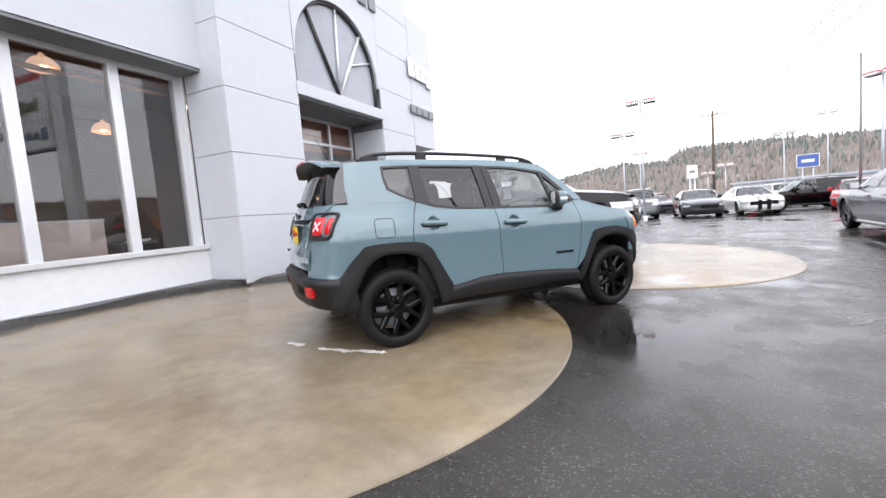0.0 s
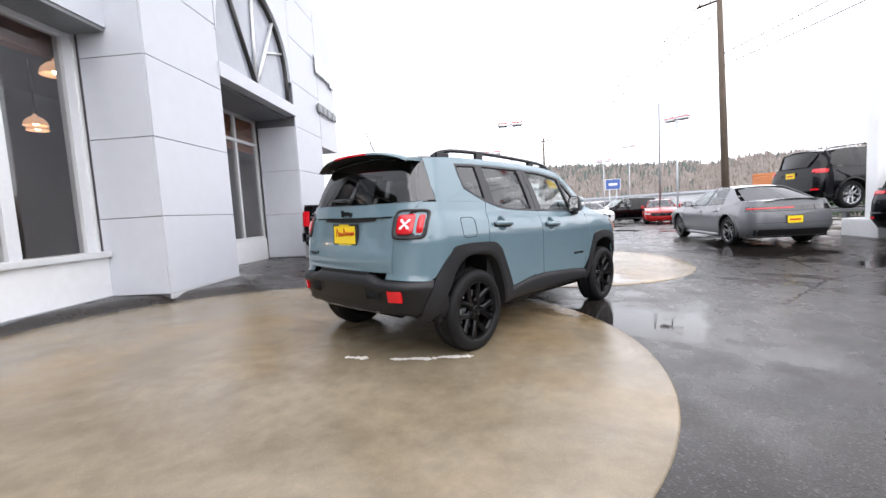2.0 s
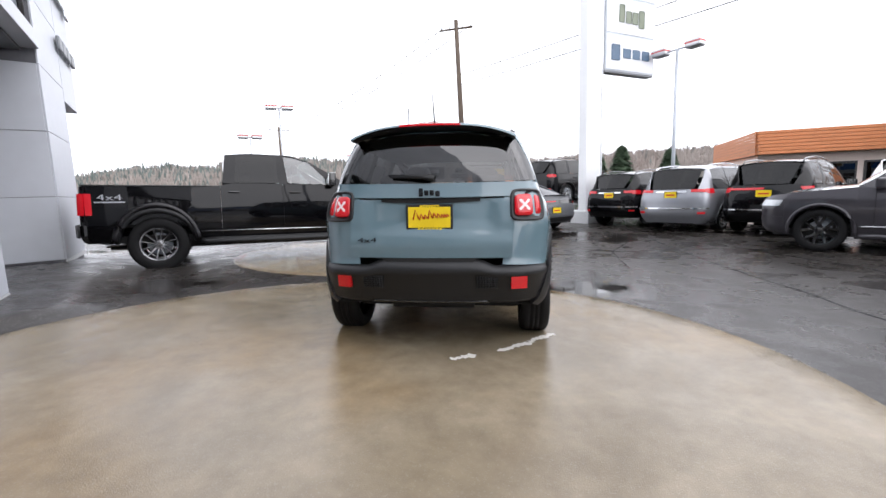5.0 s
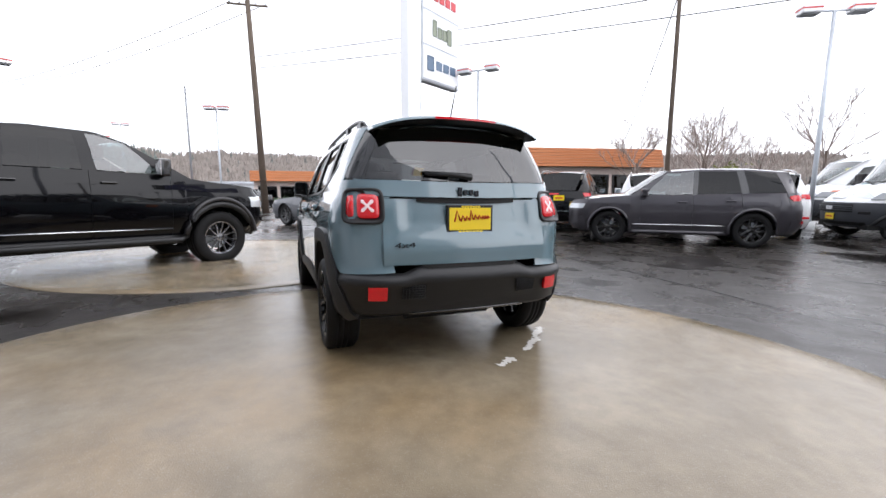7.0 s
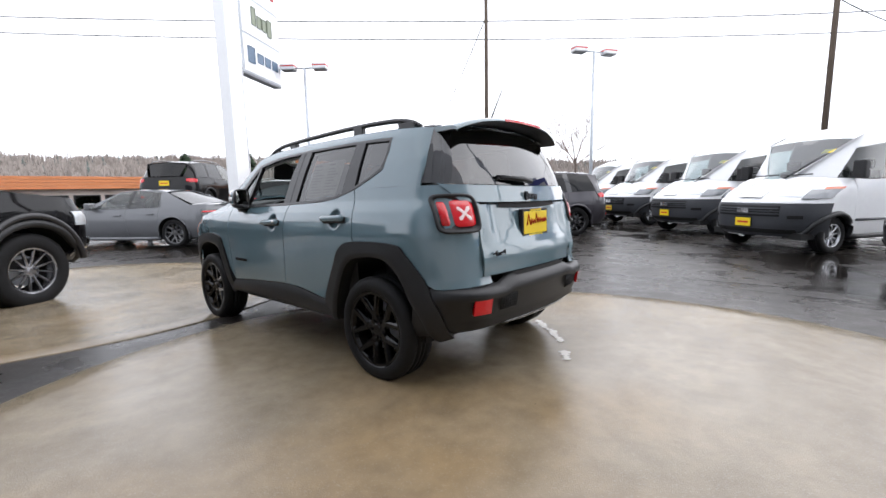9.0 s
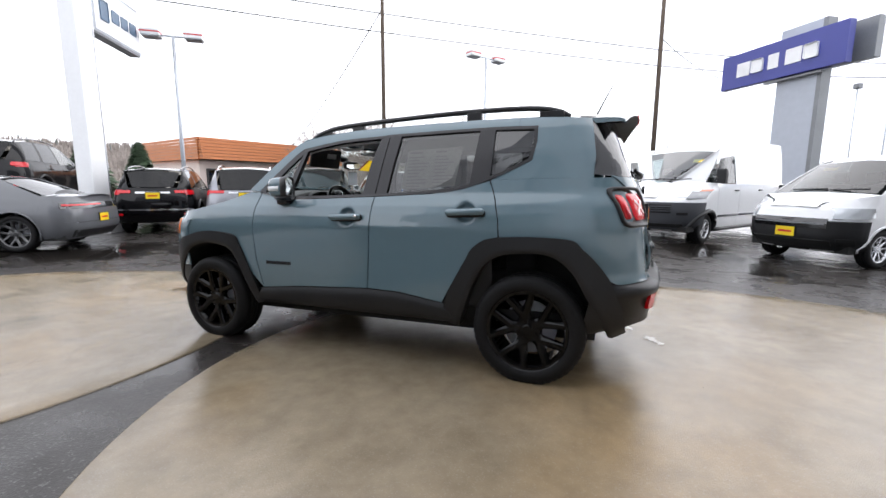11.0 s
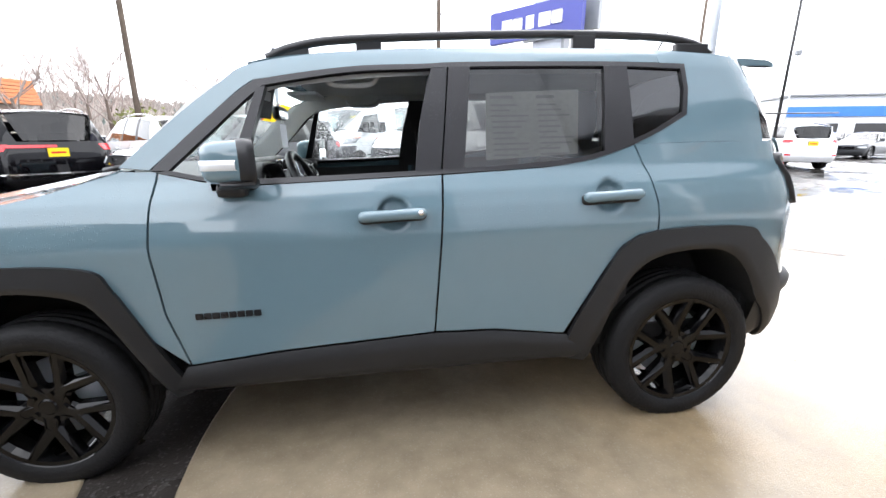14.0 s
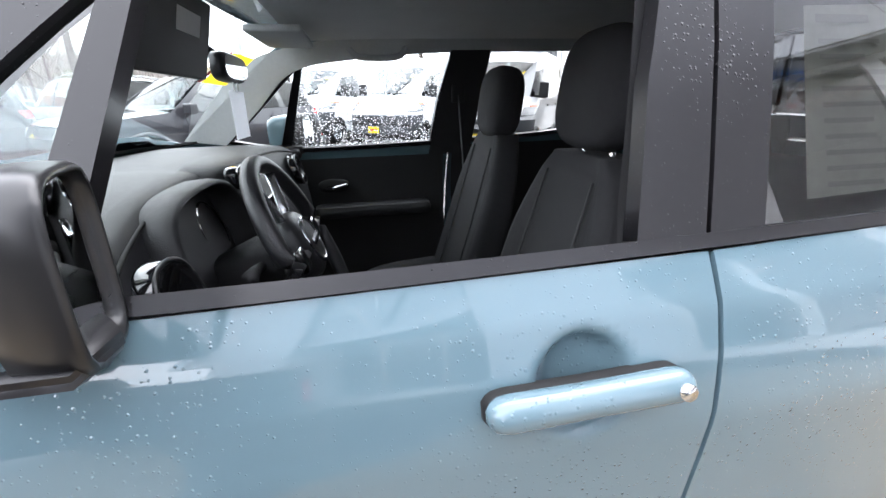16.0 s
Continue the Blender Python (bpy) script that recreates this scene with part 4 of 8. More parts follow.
    box("head", win, FRAME, -14.0, -0.01, 1.00, 1.10, 3.50, 3.58, 0.005)
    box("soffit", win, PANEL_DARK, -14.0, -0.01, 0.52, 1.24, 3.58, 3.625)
    us = [-0.10] + [-1.11 - 1.256 * k for k in range(10)]
    for u in us:
        box("mullion", win, FRAME, u - 0.075, u + 0.075, 0.99, 1.12, 0.66, 3.50, 0.006)
    for a, b in zip(us[1:], us[:-1]):
        box("pane", win, SHOPGLASS, a + 0.075, b - 0.075, 1.045, 1.053, 0.66, 3.50)
    box("header_board", win, WOOD, -14.0, 1.5, 2.60, 2.64, 3.84, 4.61)
    box("jamb", win, FRAME, -0.04, -0.004, 0.96, 1.2, 0.66, 3.58)
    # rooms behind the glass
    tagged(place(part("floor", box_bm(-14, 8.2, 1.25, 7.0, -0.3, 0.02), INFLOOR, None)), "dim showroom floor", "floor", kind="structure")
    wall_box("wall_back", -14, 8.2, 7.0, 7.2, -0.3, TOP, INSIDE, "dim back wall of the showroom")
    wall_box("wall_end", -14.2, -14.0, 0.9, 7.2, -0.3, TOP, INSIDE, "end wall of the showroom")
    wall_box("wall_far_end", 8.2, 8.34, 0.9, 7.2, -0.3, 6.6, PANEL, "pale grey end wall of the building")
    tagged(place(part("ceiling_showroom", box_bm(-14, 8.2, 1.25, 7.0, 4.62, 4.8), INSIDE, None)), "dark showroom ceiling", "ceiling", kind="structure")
    tagged(place(part("roof", box_bm(-14.2, 8.34, 1.3, 7.2, 6.9, 7.1), PANEL_DARK, None)), "flat roof of the building", "roof", kind="structure")
    for k in range(8):
        tagged(place(part("trim", box_bm(-14, -0.1, 1.28 + 0.13 * k, 1.40 + 0.13 * k, 3.30 + 0.045 * k, 3.33 + 0.045 * k), WOOD, None)), "brown timber board of the showroom soffit", "trim", kind="structure")
    # fascia wing with letters on the far side of the portal
    wall_box("wall_wing_fascia", E + 0.012, 8.36, 0.0, 0.9, 3.03, 6.9, PANEL, "pale grey fascia with raised dark letters")
    wall_box("wall_wing_low", E + 0.012, 8.2, 0.93, 1.2, -0.3, 0.62, WHITEWALL, "low white wall of the far wing")
    w2 = tagged(place(new("window_2")), "glazing of the far wing under the fascia", "window", kind="structure")
    for u in (6.95, 7.55, 8.14):
        box("mullion", w2, FRAME, u - 0.06, u + 0.06, 1.0, 1.1, 0.62, 3.03)
    for a, b in ((7.01, 7.49), (7.61, 8.08)):
        box("pane", w2, SHOPGLASS, a, b, 1.04, 1.05, 0.62, 3.03)
    for nm, u0, z0, hgt, ws, mt in (("wall_logo", 6.66, 5.06, 0.48, (0.46, 0.37, 0.37, 0.42), SILVERRIM), ("wall_logo", 6.62, 3.97, 0.26, (0.36, 0.42, 0.44, 0.48), PANEL_DARK)):
        lg = tagged(place(new(nm)), "row of raised metal letter shapes on the fascia", "sign", "fascia letters")
        u = u0
        for k, w in enumerate(ws):
            o = part("letter_bar", box_bm(u, u + w * 0.8, -0.09, -0.03, z0 - (0.1 if hgt > 0.4 and k == 3 else 0), z0 + hgt * (1.15 if hgt > 0.4 and k == 0 else 1), 0.03), mt, lg)
            part("standoff", box_bm(u + w * 0.3, u + w * 0.5, -0.03, 0.0, z0 + hgt * 0.4, z0 + hgt * 0.6), mt, o)
            u += w
    tl = tagged(place(new("wall_logo")), "row of raised grey letter shapes over the arch", "sign", "fascia letters")
    for k, w in enumerate((0.36, 0.31, 0.36, 0.29, 0.36, 0.34)):
        part("letter_bar", box_bm(2.43 + 0.46 * k, 2.43 + 0.46 * k + w * 0.95, -0.06, 0.0, 6.28, 6.70, 0.03), PANEL_DARK, tl)
    # pendants, desk partition and a lit car shape inside
    for u, v, z in ((-1.48, 2.05, 3.54), (0.70, 1.95, 3.34), (0.42, 4.2, 3.18), (0.98, 5.1, 3.36), (3.1, 4.9, 3.25), (3.9, 5.7, 3.35), (-3.7, 2.05, 3.54), (-5.9, 2.05, 3.54)):
        pd = tagged(place(new("pendant_lamp")), "lit copper-coloured dome pendant hanging in the showroom", "lamp", "showroom pendants")
        V, F = [], []
        pr = [(0.03, 0.25), (0.05, 0.20), (0.12, 0.17), (0.19, 0.09), (0.215, 0.0), (0.205, 0.0), (0.17, 0.09), (0.1, 0.15)]
        for k in range(20):
            a = 2 * math.pi * k / 20
            V += [(u + q * math.cos(a), v + q * math.sin(a), z + h) for q, h in pr]
        F = [(k * 8 + i, ((k + 1) % 20) * 8 + i, ((k + 1) % 20) * 8 + i + 1, k * 8 + i + 1) for k in range(20) for i in range(7)]
        raw("shade", V, F, LAMPGLOW, pd, True)
        tube("cord", [(u, v, z + 0.24), (u, v, 4.62)], 0.008, WIRE, pd, 6)
        bm = bmesh.new()
        bmesh.ops.create_uvsphere(bm, u_segments=12, v_segments=8, radius=0.06, matrix=Matrix.Translation((u, v, z + 0.07)))
        part("bulb", bm, mat("lit_bulb", (1, 0.8, 0.6), 0.4, emit=((1.0, 0.72, 0.45), 30.0)) if "lit_bulb" not in bpy.data.materials else bpy.data.materials["lit_bulb"], pd)
    pt = tagged(place(new("partition")), "beige office partition behind the showroom glass", "partition")
    box("panel", pt, BEIGE, -4.4, -1.05, 1.9, 1.96, 0.02, 1.20, 0.006)
    box("cap_rail", pt, FRAME, -4.4, -1.04, 1.88, 1.98, 1.20, 1.23, 0.004)
    box("foot", pt, PANEL_DARK, -4.4, -1.05, 1.88, 1.98, 0.02, 0.06)
    dk = tagged(place(new("desk")), "dark desk with papers behind the showroom glass", "desk")
    box("top", dk, INSIDE, -0.95, -0.3, 1.7, 2.4, 0.76, 0.80, 0.005)
    for u in (-0.93, -0.36):
        box("side", dk, INSIDE, u, u + 0.04, 1.72, 2.38, 0.02, 0.76)
    for k in range(4):
        pp = tagged(place(part("paper_stack", box_bm(-0.75 + 0.02 * k, -0.45 + 0.01 * k, 1.75, 1.98, 0.802 + 0.012 * k, 0.812 + 0.012 * k), WHITEINK, None)), "stack of white paper on the desk", "paper", "papers on the desk")


build_showroom()


# ---------- the blue-grey compact SUV on the pad ----------
JW = [(0.25, 0.79), (0.36, 0.855), (0.48, 0.876), (0.60, 0.882), (0.78, 0.889), (0.90, 0.8955), (0.935, 0.8975), (0.955, 0.8968), (0.99, 0.8915), (1.03, 0.884), (1.09, 0.864), (1.135, 0.838), (1.16, 0.822), (1.25, 0.794), (1.40, 0.744), (1.55, 0.684), (1.60, 0.658), (1.64, 0.625)]
JXF = [(0.25, 1.67), (0.36, 1.81), (0.50, 1.88), (0.75, 1.90), (0.92, 1.875), (1.03, 1.80)]
JXR = [(0.30, -1.86), (0.40, -1.95), (0.60, -1.98), (0.68, -1.945), (0.95, -1.915), (1.10, -1.885), (1.22, -1.845), (1.30, -1.82), (1.45, -1.768), (1.58, -1.716), (1.65, -1.69)]
JT = lambda tab, z: float(np.interp(z, [a for a, _ in tab], [b for _, b in tab]))
RC = lambda z: float(np.interp(z, [0.6, 1.1, 1.32], [0.36, 0.31, 0.25]))
XE = lambda z: (JT(JXR, z), z)
XC = lambda z: (JT(JXR, z) + float(np.interp(z, [1.24, 1.60], [0.84, 0.60])) * RC(z), z)
XN = lambda z: (JT(JXF, z), z)


def S0(x, z):
    """Body side at (x, z), left; past the corners x runs on round the bend."""
    w = JT(JW, z)
    w *= 1 - 0.018 * max(0.0, abs(x + 0.1) - 0.6) ** 2
    e, rc = JT(JXR, z), RC(z)
    lim = e + rc
    if x < lim:
        a = min(1.0, (lim - x) / rc) * math.pi / 2
        wl = w if x > lim else JT(JW, z) * (1 - 0.018 * max(0.0, abs(lim + 0.1) - 0.6) ** 2)
        return np.array((lim - rc * math.sin(a), wl - rc + rc * math.cos(a), z))
    e, rf = JT(JXF, z), 0.36
    lim = e - rf
    if x > lim:
        a = min(1.0, (x - lim) / rf) * math.pi / 2
        wl = JT(JW, z) * (1 - 0.018 * max(0.0, abs(lim + 0.1) - 0.6) ** 2)
        return np.array((lim + rf * math.sin(a), wl - rf + rf * math.cos(a), z))
    return np.array((x, w, z))


def S(x, z, off=0.0):
    p = S0(x, z)
    if off:
        d = 0.004
        n = np.cross(S0(x + d, z) - S0(x - d, z), S0(x, z + d) - S0(x, z - d))
        n = n / max(np.linalg.norm(n), 1e-9)
        if n @ (p - np.array((min(1.3, max(-1.3, x)), 0.0, z))) < 0:
            n = -n
        p = p + off * n
    return p


def Rr(y, z, off=0.0):
    """Rear face at (y, z)."""
    e, rc = JT(JXR, z), RC(z)
    flat = JT(JW, z) * 0.98 - rc
    ay = abs(y)
    if ay <= flat:
        return np.array((e - 0.035 * (1 - (ay / flat) ** 2) - off, y, z))
    s = min(1.0, (ay - flat) / rc)
    c = math.sqrt(1 - s * s)
    return np.array((e + rc * (1 - c) - off * c, y + math.copysign(off * s, y), z))


def coons(b, t, l, r, nu, nv):
    b, t, l, r = (np.array(resample(c, n)) for c, n in ((b, nu), (t, nu), (l, nv), (r, nv)))
    out = []
    for j in range(nv + 1):
        v = j / nv
        row = []
        for i in range(nu + 1):
            u = i / nu
            p = (1 - v) * b[i] + v * t[i] + (1 - u) * l[j] + u * r[j] - ((1 - u) * (1 - v) * b[0] + u * (1 - v) * b[-1] + (1 - u) * v * t[0] + u * v * t[-1])
            row.append(p)
        out.append(row)
    return out


jeep = tagged(new("compact_suv"), "blue-grey boxy compact SUV with black wheels and charcoal cladding, rain-wet", "car")
CEN = (0, 0, 0.9)


def both(name, grid2, fn, material, parent=None, thick=0.012, label="", sides=(1, -1)):
    """A panel mapped by fn from (x, z), on one or both sides."""
    made = []
    for s in sides:
        g = [[fn(*p) * np.array((1, s, 1)) for p in row] for row in grid2]
        made.append(sheet(name, g, material, (parent if not isinstance(parent, (list, tuple)) else parent[0 if s == 1 else 1]) or jeep, thick, label, CEN))
    return made


def dented(cx, cz, r, depth):
    def fn(x, z):
        d = math.hypot(x - cx, (z - cz))
        k = 1.0 if d < r * 0.80 else max(0.0, 1 - (d - r * 0.80) / (r * 0.25))
        k = k * k * (3 - 2 * k) * (1 - 0.35 * (d / r) ** 2 if d < r else 1)
        return S(x, z) - np.array((0, depth * max(0.0, k), 0))
    return fn


def build_jeep():
    # doors
    seam_f = [(-0.184, 0.527), (-0.217, 0.88), (-0.236, 1.147)]
    fd = coons([(0.746, 0.470), (0.42, 0.500), (-0.184, 0.527)], [(0.768, 1.186), (0.62, 1.152), (0.46, 1.135), (-0.236, 1.147)],
               [(0.746, 0.470), (0.797, 0.684), (0.808, 0.915), (0.790, 1.075), (0.768, 1.186)], seam_f, 84, 60)
    front_doors = both("front_door", fd, dented(-0.046, 1.014, 0.060, 0.036), ANVIL, label="blue-grey front door")
    rd = coons([(-0.192, 0.527), (-0.44, 0.517), (-0.735, 0.470)], [(-0.244, 1.147), (-0.65, 1.161), (-0.86, 1.186), (-1.033, 1.236)],
               [(-0.192, 0.527), (-0.225, 0.88), (-0.244, 1.147)], [(-0.735, 0.470), (-0.885, 0.728), (-0.958, 0.838), (-1.03, 0.885), (-1.110, 0.899), (-1.106, 1.0), (-1.078, 1.12), (-1.033, 1.236)], 84, 60)
    rear_doors = both("rear_door", rd, dented(-0.905, 1.044, 0.060, 0.036), ANVIL, label="blue-grey rear door")
    # quarter panels, pillars, fenders
    qp = coons([(-1.118, 0.899), (-1.30, 0.906), (-1.49, 0.897), (-1.592, 0.84), (-1.683, 0.669), (-1.72, 0.642), XE(0.655)], [(-1.040, 1.240), (-1.3, 1.240), (-1.6, 1.238), XE(1.236)],
               [(-1.118, 0.899), (-1.113, 1.0), (-1.085, 1.12), (-1.040, 1.240)], [XE(0.655), XE(0.95), XE(1.12), XE(1.236)], 40, 24)
    both("quarter_panel", qp, S, ANVIL)
    dp = coons([(-1.043, 1.241), (-1.4, 1.241), XC(1.237)], [(-1.19, 1.622), (-1.42, 1.605), XC(1.592)], [(-1.043, 1.241), (-1.16, 1.290), (-1.285, 1.352), (-1.305, 1.46), (-1.303, 1.548), (-1.189, 1.565), (-1.189, 1.622)], [XC(1.237), XC(1.36), XC(1.50), XC(1.592)], 30, 24)
    both("rear_pillar", dp, S, ANVIL)
    ff = coons([(0.754, 0.470), (0.86, 0.575), (0.955, 0.79), (1.02, 0.872), (1.29, 0.897), (1.52, 0.857), (1.612, 0.79), (1.70, 0.60), XN(0.60)], [(0.776, 1.192), (0.89, 1.196), (1.16, 1.122), (1.5, 1.058), (1.7, 1.022), XN(0.97)],
               [(0.754, 0.470), (0.805, 0.684), (0.816, 0.915), (0.798, 1.075), (0.776, 1.192)], [XN(0.60), XN(0.75), XN(0.88), XN(0.97)], 48, 28)
    both("front_fender", ff, S, ANVIL)
    # cant rail from the windscreen's foot along the roof's edge
    lowr = [(0.80, 1.200), (0.62, 1.36), (0.47, 1.492), (0.38, 1.520), (0.08, 1.558), (-0.21, 1.567), (-0.36, 1.573), (-0.94, 1.573), (-1.188, 1.568)]
    topr = [(0.90, 1.212), (0.71, 1.38), (0.56, 1.50), (0.44, 1.572), (0.10, 1.618), (-0.21, 1.629), (-0.36, 1.631), (-0.94, 1.628), (-1.188, 1.620)]
    both("roof_side_rail", ruled(smooth_line(lowr, 40), smooth_line(topr, 40), 5), lambda x, z: S(x, z), ANVIL)
    # roof, hood
    edge = [(0.46, 1.575), (0.30, 1.602), (-0.2, 1.631), (-1.1, 1.624), (-1.42, 1.608), (-1.714, 1.579)]
    grid = []
    for x, z in smooth_line(edge, 26):
        w = S0(x, z)[1]
        bow = 0.10 * max(0, (x - 0.1)) / 0.36
        grid.append([Vector((x + bow * (1 - f * f), w * f, z + 0.036 * (1 - f**4))) for f in np.linspace(-1, 1, 25)])
    sheet("roof", grid, ANVIL, jeep, 0.012, "", CEN)
    grid = []
    for x, z in smooth_line([(0.93, 1.188), (1.16, 1.124), (1.5, 1.060), (1.68, 1.024), (1.80, 0.985)], 20):
        w = S0(x, z)[1] - 0.004
        rise = 0.055 if x < 1.75 else 0.04
        grid.append([Vector((x + 0.10 * (1 - f * f) * max(0, (x - 1.5)) / 0.34, w * f, z + rise * (1 - abs(f) ** 2.6) + (0.012 if 0.30 < abs(f) < 0.62 else 0))) for f in np.linspace(-1, 1, 33)])
    sheet("hood", grid, ANVIL, jeep, 0.015, "", CEN)
    for s in (1, -1):
        tube("hood_vent", [(1.02, s * 0.56, 1.203), (1.12, s * 0.50, 1.190)], 0.012, PLASTIC, jeep, 6)
    # front end, plain: lamps, grille panel, bumper
    sh = Shell(JW, JXF, JXR, 0.36, 0.3, 0.018)
    sheet("grille_panel", [[sh.end(f, z, 1) for f in np.linspace(-0.99, 0.99, 25)] for z in np.linspace(0.605, 0.985, 8)], ANVIL, jeep, 0.012, "", CEN)
    sheet("front_bumper", [[sh.end(f, z, 1) for f in np.linspace(-0.99, 0.99, 25)] for z in np.linspace(0.27, 0.598, 8)], PLASTIC, jeep, 0.012, "", CEN)
    both("bumper_corner", ruled(resample([(1.66, 0.36), XN(0.33)], 8), resample([(1.70, 0.595), XN(0.595)], 8), 6), lambda x, z: S(x, z, 0.006), PLASTIC)
    both("side_marker", ruled(resample([(1.605, 0.865), (1.73, 0.865)], 6), resample([(1.595, 0.985), (1.71, 0.985)], 6), 4), lambda x, z: S(x, z, 0.014), AMBER, label="amber front side lamp")
    # cladding: flares and sills
    fo = [(1.735, 0.40), (1.705, 0.587), (1.615, 0.786), (1.52, 0.856), (1.29, 0.897), (1.02, 0.872), (0.953, 0.79), (0.855, 0.572), (0.758, 0.36)]
    fi = [(1.640, 0.38), (1.615, 0.545), (1.545, 0.70), (1.465, 0.768), (1.29, 0.803), (1.085, 0.768), (1.005, 0.69), (0.925, 0.53), (0.835, 0.345)]
    ro = [(-0.742, 0.36), (-0.770, 0.501), (-0.893, 0.728), (-0.965, 0.842), (-1.11, 0.900), (-1.49, 0.899), (-1.593, 0.842), (-1.685, 0.669), (-1.735, 0.50), (-1.745, 0.36)]
    ri = [(-0.852, 0.335), (-0.890, 0.45), (-0.965, 0.63), (-1.05, 0.750), (-1.18, 0.802), (-1.40, 0.802), (-1.535, 0.71), (-1.625, 0.545), (-1.660, 0.44), (-1.665, 0.335)]

    def proud(g, prof):
        n = len(g) - 1
        return [[(x, z, prof(j / n)) for x, z in row] for j, row in enumerate(g)]

    for o, i, nm in ((fo, fi, "front_wheel_flare"), (ro, ri, "rear_wheel_flare")):
        g = ruled(smooth_line(i, 48), smooth_line(o, 48), 6)
        g = proud([[tuple(p)[:2] for p in row] for row in g], lambda t: 0.030 - 0.012 * t if 0.02 < t < 0.98 else 0.018)
        both(nm, g, lambda x, z, q: S(x, z, q), PLASTIC, None, 0.03)
        lip = smooth_line(i, 40)
        for s in (1, -1):
            gl = [[S(x, z, 0.016) * np.array((1, s, 1)) + np.array((0, -s * dy, 0)) for x, z in lip] for dy in (0.0, 0.08, 0.42)]
            sheet("arch_liner", gl, DARK, jeep, 0)
    g = ruled(resample([(0.84, 0.345), (0.42, 0.345), (-0.18, 0.342), (-0.5, 0.34), (-0.86, 0.335)], 30), resample([(0.765, 0.462), (0.42, 0.493), (-0.187, 0.520), (-0.44, 0.510), (-0.75, 0.462)], 30), 6)
    prof = [0.0, 0.020, 0.026, 0.026, 0.024, 0.018, 0.004]
    g = [[(p[0], p[1], prof[j]) for p in row] for j, row in enumerate(g)]
    both("sill_cladding", g, lambda x, z, q: S(x, z, q), PLASTIC, None, 0.03)
    # glass and its black surrounds
    inset = lambda q: (lambda x, z: S(x, z, -q))
    trim_lo = [(0.772, 1.190), (0.62, 1.156), (0.46, 1.138), (-0.236, 1.150), (-0.65, 1.164), (-0.86, 1.189), (-1.04, 1.242), (-1.16, 1.292), (-1.283, 1.354)]
    trim_hi = [(0.735, 1.196), (0.60, 1.168), (0.455, 1.156), (-0.236, 1.168), (-0.65, 1.182), (-0.855, 1.206), (-1.03, 1.258), (-1.145, 1.303), (-1.263, 1.363)]
    both("belt_trim", ruled(smooth_line(trim_lo, 60), smooth_line(trim_hi, 60), 2), lambda x, z: S(x, z, 0.004), TRIMBLK, None, 0.02)
    both("window_header", ruled(smooth_line([(0.735, 1.196), (0.60, 1.318), (0.43, 1.470), (0.36, 1.497), (0.08, 1.536), (-0.18, 1.546), (-0.36, 1.553), (-0.94, 1.553), (-1.282, 1.541)], 50), smooth_line([(0.795, 1.197), (0.645, 1.338), (0.465, 1.490), (0.375, 1.519), (0.08, 1.557), (-0.21, 1.566), (-0.36, 1.572), (-0.94, 1.572), (-1.305, 1.561)], 50), 2), lambda x, z: S(x, z, 0.002), TRIMBLK, None, 0.02)
    both("window_header", ruled([(-1.283, 1.354), (-1.305, 1.46), (-1.305, 1.561)], [(-1.263, 1.363), (-1.285, 1.46), (-1.282, 1.541)], 2), lambda x, z: S(x, z, 0.002), TRIMBLK, None, 0.02)
    both("mirror_divider", ruled([(0.545, 1.150), (0.43, 1.474)], [(0.495, 1.152), (0.395, 1.488)], 2), lambda x, z: S(x, z, 0.004), TRIMBLK, None, 0.03)
    both("centre_pillar", coons([(-0.138, 1.166), (-0.236, 1.166)], [(-0.225, 1.547), (-0.288, 1.552)], [(-0.138, 1.166), (-0.170, 1.36), (-0.200, 1.47), (-0.225, 1.547)], [(-0.236, 1.166), (-0.288, 1.552)], 6, 10), lambda x, z: S(x, z, 0.002), TRIMBLK, None, 0.03)
    both("centre_pillar", coons([(-0.243, 1.166), (-0.325, 1.168)], [(-0.295, 1.552), (-0.380, 1.553)], [(-0.243, 1.166), (-0.295, 1.552)], [(-0.325, 1.168), (-0.380, 1.553)], 6, 10), lambda x, z: S(x, z, 0.002), TRIMBLK, None, 0.03)
    both("rear_door_pillar", coons([(-0.905, 1.215), (-1.035, 1.258)], [(-0.942, 1.555), (-1.042, 1.555)], [(-0.905, 1.215), (-0.942, 1.555)], [(-1.035, 1.258), (-1.042, 1.555)], 6, 10), lambda x, z: S(x, z, 0.002), TRIMBLK, None, 0.03)
    both("quarter_light", ruled([(0.725, 1.198), (0.60, 1.165), (0.54, 1.158)], [(0.445, 1.468), (0.44, 1.47), (0.432, 1.472)], 6), inset(0.008), CLEARG, None, 0)
    both("front_window", coons([(0.50, 1.152), (-0.14, 1.164)], [(0.40, 1.492), (0.08, 1.54), (-0.23, 1.548)], [(0.50, 1.152), (0.40, 1.492)], [(-0.14, 1.164), (-0.23, 1.548)], 12, 8), inset(0.010), SIDEGLASS, None, 0, sides=(-1,))
    both("rear_door_window", coons([(-0.32, 1.166), (-0.65, 1.18), (-0.908, 1.215)], [(-0.376, 1.556), (-0.943, 1.556)], [(-0.32, 1.166), (-0.376, 1.556)], [(-0.908, 1.215), (-0.943, 1.556)], 12, 8), inset(0.010), JTINT, None, 0)
    both("quarter_window", coons([(-1.035, 1.256), (-1.145, 1.303), (-1.267, 1.361)], [(-1.04, 1.556), (-1.288, 1.543)], [(-1.035, 1.256), (-1.04, 1.556)], [(-1.267, 1.361), (-1.288, 1.543)], 8, 8), inset(0.010), REARTINT, None, 0)
    # windscreen
    rows = []
